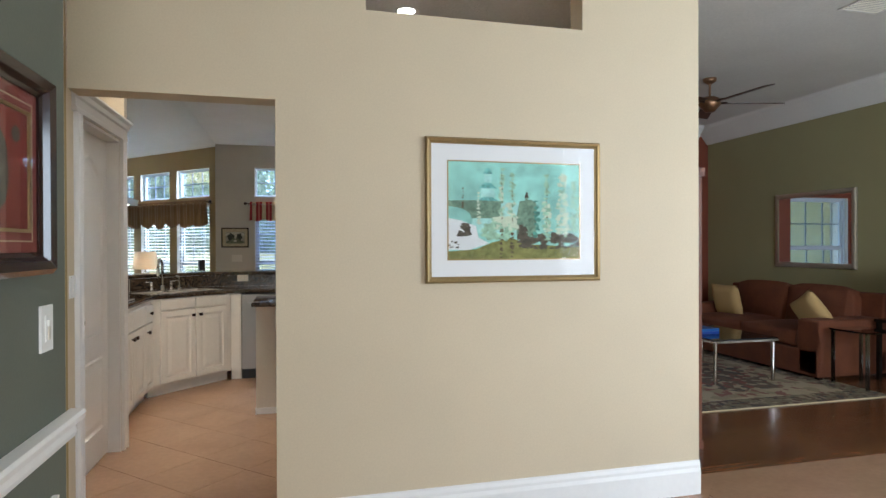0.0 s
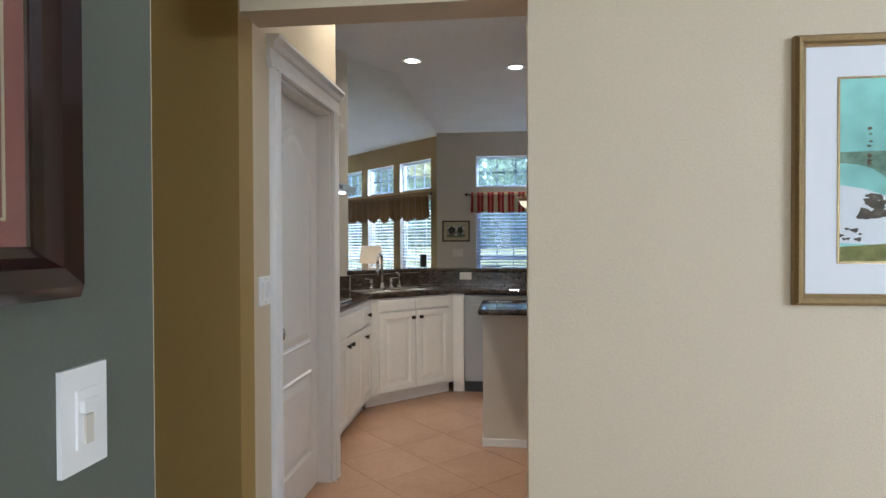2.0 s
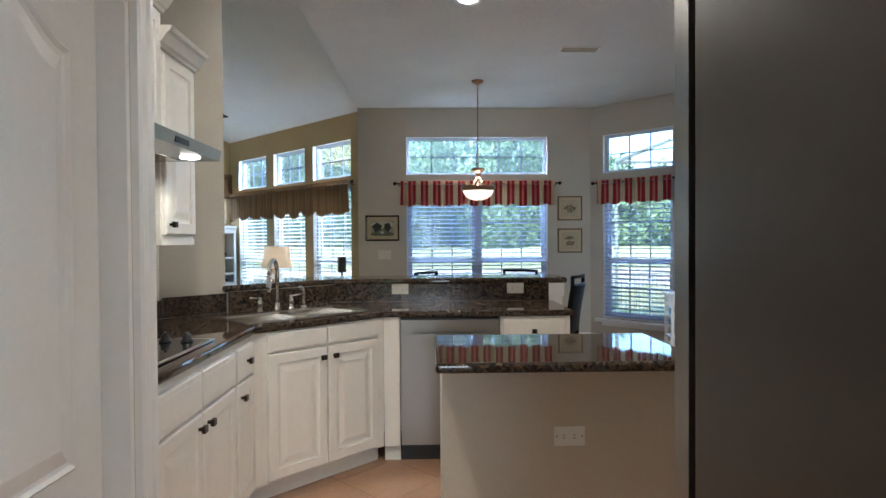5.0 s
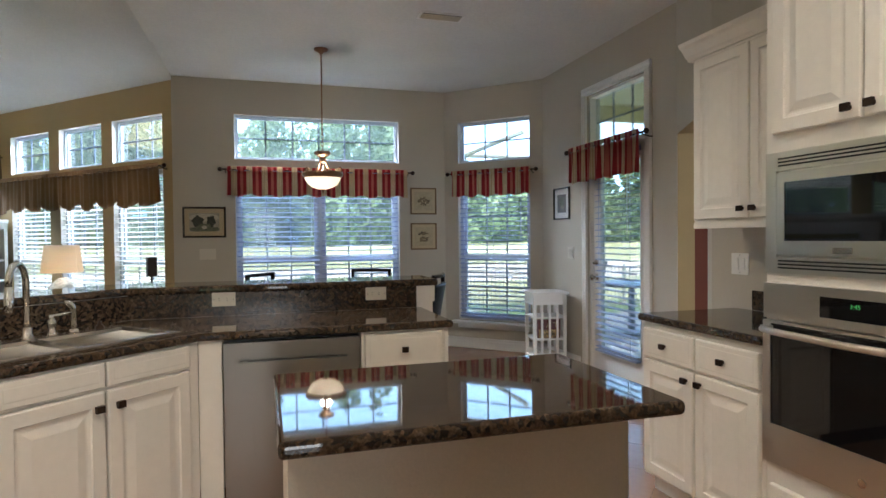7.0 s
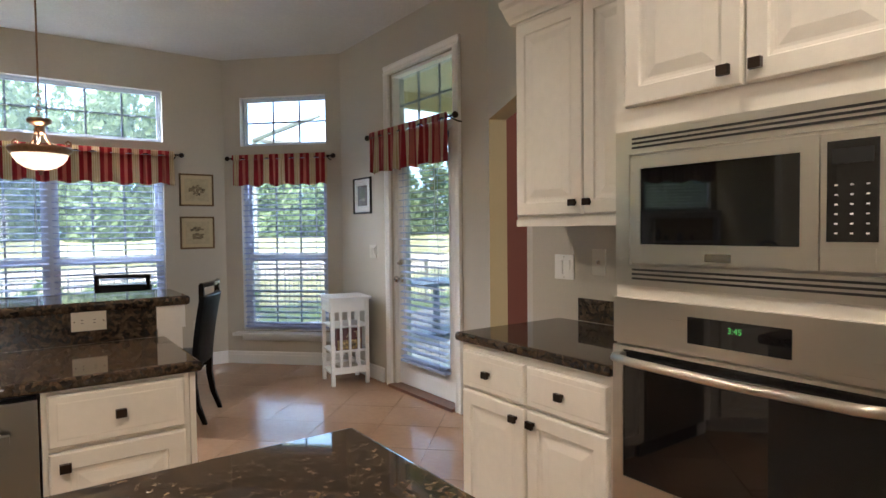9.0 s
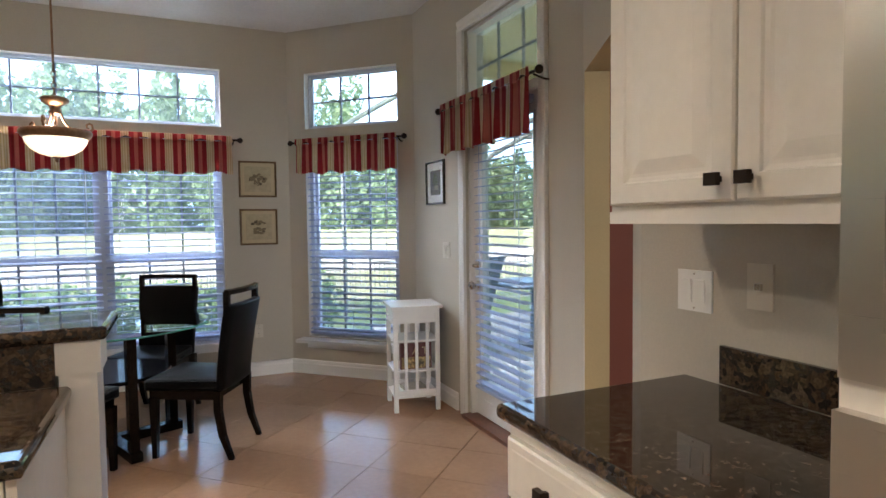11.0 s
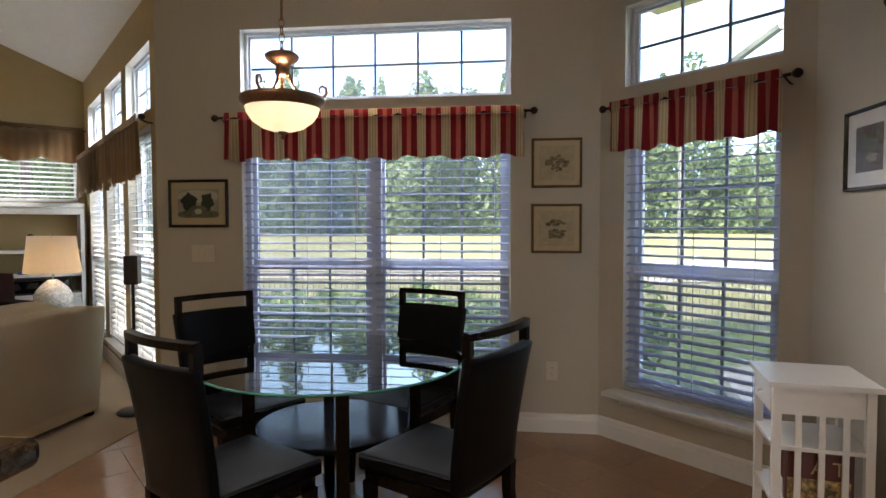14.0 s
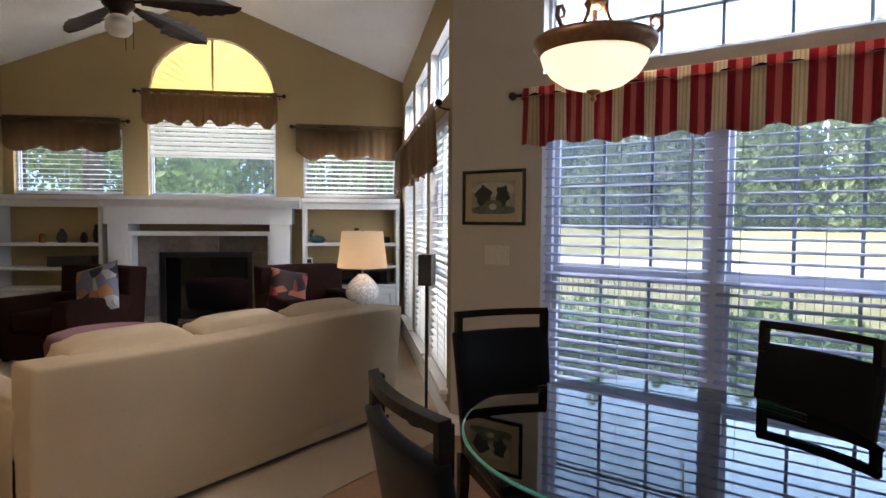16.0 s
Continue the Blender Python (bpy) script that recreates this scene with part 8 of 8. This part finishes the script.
masses = [(0.36, 0.30, 0.12, 0.10, 60, 0.03, P_leaf, 0), (0.12, 0.30, 0.045, 0.06, 30, 0.02, P_house, 0.5), (0.05, 0.15, 0.05, 0.03, 8, 0.012, P_house, 0),
          (0.64, 0.19, 0.10, 0.06, 46, 0.026, P_house, 0.1), (0.55, 0.25, 0.035, 0.09, 26, 0.022, P_house, 0.3), (0.88, 0.19, 0.12, 0.07, 52, 0.026, P_house, 0.2), (0.70, 0.12, 0.2, 0.02, 20, 0.015, P_house, 0),
          (0.395, 0.62, 0.022, 0.34, 46, 0.016, P_leaf, 0.7), (0.395, 0.55, 0.02, 0.26, 30, 0.013, P_cream, 0.6), (0.475, 0.58, 0.024, 0.32, 46, 0.017, P_leaf, 0.7), (0.47, 0.44, 0.035, 0.14, 30, 0.02, P_cream, 0.2),
          (0.42, 0.38, 0.09, 0.06, 40, 0.028, P_cream, 0.2), (0.74, 0.54, 0.03, 0.34, 50, 0.018, P_leaf, 0.8), (0.74, 0.44, 0.03, 0.16, 28, 0.018, P_cream, 0.3), (0.87, 0.58, 0.05, 0.32, 60, 0.02, P_cream, 0.5),
          (0.86, 0.50, 0.04, 0.28, 36, 0.016, P_leaf, 0.4), (0.96, 0.56, 0.03, 0.28, 40, 0.018, P_leaf, 0.6), (0.66, 0.42, 0.02, 0.2, 24, 0.016, P_tree, 0.4), (0.105, 0.62, 0.006, 0.12, 14, 0.008, P_earth, 0.6), (0.22, 0.52, 0.012, 0.18, 22, 0.011, P_cream, 0.6),
          (0.39, 0.16, 0.010, 0.15, 26, 0.010, P_earth, 0), (0.47, 0.14, 0.010, 0.13, 24, 0.010, P_earth, 0), (0.395, 0.62, 0.003, 0.28, 24, 0.005, P_earth, 0), (0.475, 0.56, 0.003, 0.26, 24, 0.005, P_earth, 0), (0.74, 0.5, 0.004, 0.25, 22, 0.006, P_earth, 0)]
for i, (u, v, ru, rv, n, size, k, tp) in enumerate(masses):
    painted_mass(pc, ar, yy - 0.0005 - 0.00003 * i, u, v, ru, rv, n, size, k, 30 + i, tp)
part("fillet", rim(ar[0] - 0.006, ar[1] - 0.006, ar[2] + 0.006, ar[3] + 0.006, 0.006, -0.0135, -0.0118), M_gold, pc)

GM = along((-0.41, 1.92), (-0.41, -3.2))
gy = lambda y: 1.92 - y
P_stone = mat("grey_stone_rubbing", (0.07, 0.065, 0.05), 0.85, grain=0.4, grain_scale=60, blotch=0.3, blotch_scale=8)
pc, ar, yy = framed(GM, gy(1.712), 1.282, gy(1.232), 1.772, 0.055, M_mahog, mat("outer_red_mat", (0.22, 0.045, 0.038), 0.8, grain=0.05), 0.058, M_mat_red, "dark mahogany frame with red mats round a stone relief", deep=0.05)
part("fillet", rim(ar[0] - 0.008, ar[1] - 0.008, ar[2] + 0.008, ar[3] + 0.008, 0.008, -0.026, -0.0205), M_gold, pc, "thin gold fillet")
part("outer_line", rim(ar[0] - 0.03, ar[1] - 0.03, ar[2] + 0.03, ar[3] + 0.03, 0.003, -0.0203, -0.0192), M_mat_cream, pc)
blots(pc, ar, yy - 0.001, [(0.60, 0.47, 0.22, 0.35, P_stone, 0.05), (0.24, 0.80, 0.08, 0.07, P_stone, 0.05)], "stone_relief")
rail = [(0, 0.80), (-0.012, 0.80), (-0.016, 0.815), (-0.012, 0.83), (-0.02, 0.845), (-0.038, 0.852), (-0.042, 0.868), (-0.036, 0.878), (0, 0.88)]
o = obj("chair_rail", sweep(rail, 5.1), M_trim, m=along((-0.41, 1.92), (-0.41, -3.2), -0.013, 0, 0.001))
tagged(o, "white moulded chair rail on the green wall", "chair rail", kind="structure")
for a, b in ((0.12, 1.1), (1.25, 2.3)):
    o = obj("trim", rim(a, 0.18, b, 0.68, 0.035, -0.016, -0.001), M_trim, m=GM)
    tagged(o, "white picture-frame panel moulding", "moulding", kind="structure")
baseboard((-0.41, 1.92), (-0.41, -3.2), 0.022, 5)
ds = thing("light_switch", "white dimmer switch on the green wall", "light switch", GM @ Matrix.Translation((gy(1.753), 0, 1.137)))
part("plate", box(-0.037, -0.007, -0.06, 0.037, -0.0005, 0.06, 0.003), M_plate_white, ds)
part("slider_well", box(-0.016, -0.010, -0.034, 0.016, -0.006, 0.034, 0.002), M_plate_white, ds)
part("slider", box(-0.012, -0.016, 0.008, 0.012, -0.009, 0.022, 0.002), M_plate_white, ds)
part("rocker", box(-0.006, -0.013, -0.030, 0.006, -0.009, 0.004, 0.002), M_plate, ds)
# end cap of the green wall's free edge
wall("wall_dining_edge", (-0.54, 1.90), (-0.41, 1.90), 0, CEIL, M_hall, (), 0.002, M_hall, "beige painted wall edge")

# living room
MLR = along((6.3, -0.9), (6.3, 7.69))
MSL = Matrix(((0, 1, 0, 6.22), (-1, 0, 0, 6.86), (0, 0, 1, 0.0), (0, 0, 0, 1)))
sofa_body(MSL, 2.14, 1.03, 0.84, 0.60, M_brown_sofa, "rust brown suede sofa with gold cushions", 2, arm_w=0.26, puff=0.03)
cushion(pose(5.52, 6.35, 0.66, 0, -14, 0) @ pose(0, 0, 0, 0, 0, 90), 0.46, 0.40, 0.14, M_gold_cloth, "plain gold square cushion on the brown sofa", group="gold cushions")
cushion(pose(5.52, 5.10, 0.64, 0, -18, 0) @ pose(0, 0, 0, 0, 32, 90), 0.38, 0.38, 0.14, M_gold_cloth, "gold cushion tipped on its corner", group="gold cushions")
mr = thing("wall_mirror", "large wall mirror in a silver frame", "mirror", MLR)
y0, y1 = 5.24 + 0.9, 6.38 + 0.9
bm = bmesh.new()
prof = [(0, -0.001), (0, -0.02), (0.012, -0.03), (0.04, -0.034), (0.06, -0.022), (0.06, -0.001)]
rings = [[bm.verts.new(c) for c in ((y0 + i, y, 1.07 + i), (y1 - i, y, 1.07 + i), (y1 - i, y, 1.99 - i), (y0 + i, y, 1.99 - i))] for i, y in prof]
for a, b in zip(rings, rings[1:]):
    for k in range(4):
        bm.faces.new((a[k], a[(k + 1) % 4], b[(k + 1) % 4], b[k]))
part("frame", bm, M_silver, mr)
part("glass", box(y0 + 0.055, -0.020, 1.125, y1 - 0.055, -0.012, 1.935), M_mirror, mr, "clear mirror glass")
crown = [(0.0, 2.86), (-0.02, 2.86), (-0.03, 2.88), (-0.05, 2.90), (-0.15, 3.02), (-0.19, 3.06), (-0.20, 3.09), (-0.22, 3.109), (0.0, 3.109)]
o = obj("crown_moulding", sweep(crown, 8.59), M_trim, m=along((6.3, -0.9), (6.3, 7.69), 0, 0, 0.001))
tagged(o, "broad white crown moulding", "crown moulding", kind="structure")
o = obj("crown_moulding", sweep(crown, 3.1), M_trim, m=along(LR0, LR1, 0.22, 0, 0.001))
tagged(o, "broad white crown moulding", "crown moulding", kind="structure")
ceiling_fan(pose(4.50, 5.38, 3.108), "brass and dark wood ceiling fan", 0.20, 5, False, -14, 0.74)
vent(DOWN(4.35, 3.42, 3.109, 0), 0.36, 0.30, "white louvred ceiling vent")
ar_ = thing("armoire", "tall cherry wood cabinet in the living room", "armoire")
part("case", box(2.50, 3.37, 0.05, 2.84, 4.35, 1.80, 0.006), M_cherry, ar_)
part("cornice", box(2.495, 3.355, 1.801, 2.855, 4.365, 1.86, 0.012, 3), M_cherry, ar_)
part("plinth", box(2.50, 3.365, 0.0, 2.85, 4.355, 0.051, 0.004), M_cherry, ar_)
for i in range(2):
    part("door", box(2.841, 3.39 + i * 0.475, 0.10, 2.856, 3.855 + i * 0.475, 1.76, 0.004), M_cherry, ar_)
# rug
M_rug = patterned("persian_rug", (0.12, 0.075, 0.05), [(0.20, 0.06, 0.045), (0.07, 0.06, 0.05), (0.34, 0.27, 0.18)], 16)
M_rug_border = patterned("persian_rug_border", (0.16, 0.13, 0.08), [(0.05, 0.04, 0.035), (0.26, 0.2, 0.13), (0.1, 0.05, 0.03)], 26)
M_rug_field = patterned("persian_rug_field", (0.36, 0.29, 0.19), [(0.32, 0.26, 0.17), (0.2, 0.08, 0.06), (0.25, 0.2, 0.12)], 13)
rug = thing("area_rug", "red and cream patterned rug on the wood floor", "rug", pose(4.35, 5.3, 0.0))
part("border", box(-1.0, -1.2, 0.0005, 1.0, 1.2, 0.010, 0.002), M_rug_border, rug)
part("edge", rim(-1.01, -1.21, 1.01, 1.21, 0.02, 0.0, 0.008), M_mat_cream, rug, m=Matrix(((1, 0, 0, 0), (0, 0, 1, 0), (0, -1, 0, 0.0088), (0, 0, 0, 1))))
part("field", box(-0.76, -0.96, 0.0102, 0.76, 0.96, 0.0115), M_rug_field, rug)
part("medallion", prism([(0.5 * math.cos(2 * math.pi * k / 24) * (1 + 0.12 * (k % 3)), 0.66 * math.sin(2 * math.pi * k / 24) * (1 + 0.12 * (k % 3))) for k in range(24)], 0.0117, 0.0128), M_rug, rug)
# coffee table
ct = thing("coffee_table", "glass coffee table on chrome legs", "coffee table", pose(4.45, 5.35, 0.0135))
part("tabletop", box(-0.36, -0.55, 0.42, 0.36, 0.55, 0.434, 0.003), M_black_glass, ct)
part("rim", rim(-0.365, -0.555, 0.365, 0.555, 0.02, 0.0, 0.02), M_chrome, ct, m=Matrix(((1, 0, 0, 0), (0, 0, 1, 0), (0, -1, 0, 0.418), (0, 0, 0, 1))))
for x in (-0.33, 0.33):
    for y in (-0.52, 0.52):
        part("leg", tube([(x, y, 0), (x, y, 0.40)], 0.018, 10), M_chrome, ct)
for i, c in enumerate(((0.02, 0.06, 0.30), (0.03, 0.12, 0.36))):
    b = thing("magazine", "bright blue book lying on the coffee table", "book", pose(4.28, 5.25, 0.4485 + 0.026 * i, 0, 0, 6 * i))
    part("cover", box(-0.14, -0.11, 0, 0.14, 0.11, 0.025, 0.003), mat("blue_cover", c, 0.35, grain=0.1), b)
et = thing("acrylic_table", "clear side table beside the brown sofa", "side table", pose(5.45, 4.44, 0.0))
part("tabletop", box(-0.2, -0.2, 0.53, 0.2, 0.2, 0.545, 0.004), M_table_glass, et)
for x in (-0.17, 0.17):
    part("leg", box(x - 0.012, -0.19, 0.0, x + 0.012, -0.165, 0.53, 0.003), M_table_glass, et)
    part("leg", box(x - 0.012, 0.165, 0.0, x + 0.012, 0.19, 0.53, 0.003), M_table_glass, et)
et2 = thing("end_table", "dark wooden end table behind the sofa arm", "end table", pose(6.02, 4.44, 0.0))
part("tabletop", box(-0.19, -0.22, 0.58, 0.19, 0.22, 0.61, 0.005), M_dark_wood, et2)
for x in (-0.16, 0.16):
    for y in (-0.19, 0.19):
        part("leg", box(x - 0.018, y - 0.018, 0.0, x + 0.018, y + 0.018, 0.58, 0.003), M_dark_wood, et2)
drum_lamp(pose(6.02, 4.44, 0.6105), "white lamp beside the brown sofa", 0.2, 0.09, 0.17, 0.14, 0.26, 0.26, 0)
outlet(MLE @ Matrix.Translation((6.3 - 3.45, 0, 0.24)), "white wall outlet low on the red wall", M_plate_white)
# entrance glazing behind the walk
MEN = along((-0.41, -3.2), (2.2, -3.2))
window("window_15", MEN, 0.2, 0.05, 2.2, 2.6, 3, 2, 2, 1.9, "tall white entry window")
MLF = along((2.2, -0.9), (6.3, -0.9))
window("window_16", MLF, 1.0, 0.7, 3.2, 2.5, 2, 3, 2, 1.6, "white front window of the living room")

# ---- floor pieces ----
def tiles():
    """Square tiles on the diagonal, each a piece of its own; those behind the start of the walk are joined."""
    side = 0.409
    floor = bpy.data.objects["floor"]
    bm = bmesh.new()
    g = side / 2 - 0.0018
    add_box(bm, -g, -g, -0.012, g, g, 0.0)
    bevel(bm, 0.0011, 1)
    base = obj("tile", bm, M_tile, floor, m=pose(1.965, 8.665 - side * R2, 0, 0, 0, 45))
    rest = bmesh.new()
    rg = random.Random(2)
    for i in range(-40, 41):
        for j in range(-40, 41):
            if i == 0 and j == 0:
                continue
            x = 1.965 + (i - j) * side * R2
            y = 8.665 - side * R2 + (i + j) * side * R2
            inside = (-1.3 < x < 3.0 and 2.9 < y < 10.55) or (-1.7 < x < 2.62 and -3.3 < y <= 2.9)
            if not inside or (x > 2.4 and y < 6.3) or (x < -1.25 and 6.3 < y < 9):
                continue
            if x + y > 12.75:
                continue
            m = Matrix.Translation((x, y, rg.uniform(-0.0006, 0.0004))) @ pose(0, 0, 0, rg.uniform(-0.06, 0.06), rg.uniform(-0.06, 0.06), 45)
            if y > -0.25 and not (y < 2.0 and x < -0.6):
                shared("tile", base.data, floor, m)
            else:
                add_box(rest, -g, -g, -0.012, g, g, 0.0, m)
    o = obj("tile_rest", rest, M_tile, floor)
    o["kind"] = "stuff"


tiles()


def planks():
    """Hardwood boards along x, inside the living room's own outline."""
    floor = bpy.data.objects["floor_living"]
    rg = random.Random(6)
    meshes = {}
    y = 3.0
    while y < 7.65:
        x0 = 2.44 if y < 6.35 else 2.47 + min(0.46, (y - 6.35) * 0.5)
        first = 0.3 + 0.1 * rg.randrange(14)
        x = x0
        while x < 6.25:
            L = first if x == x0 else 0.1 * rg.randrange(9, 19)
            if x + L > 6.29:
                L = 6.29 - x
            L = max(0.1, round(L, 1))
            m = Matrix.Translation((x, y, rg.uniform(-0.0004, 0.0002)))
            if L not in meshes:
                meshes[L] = obj("plank", box(0.001, 0.0008, -0.015, L - 0.001, 0.0882, 0.0, 0.0012, 1), M_plank, floor, m=m).data
            else:
                shared("plank", meshes[L], floor, m)
            x += L
        y += 0.089


planks()
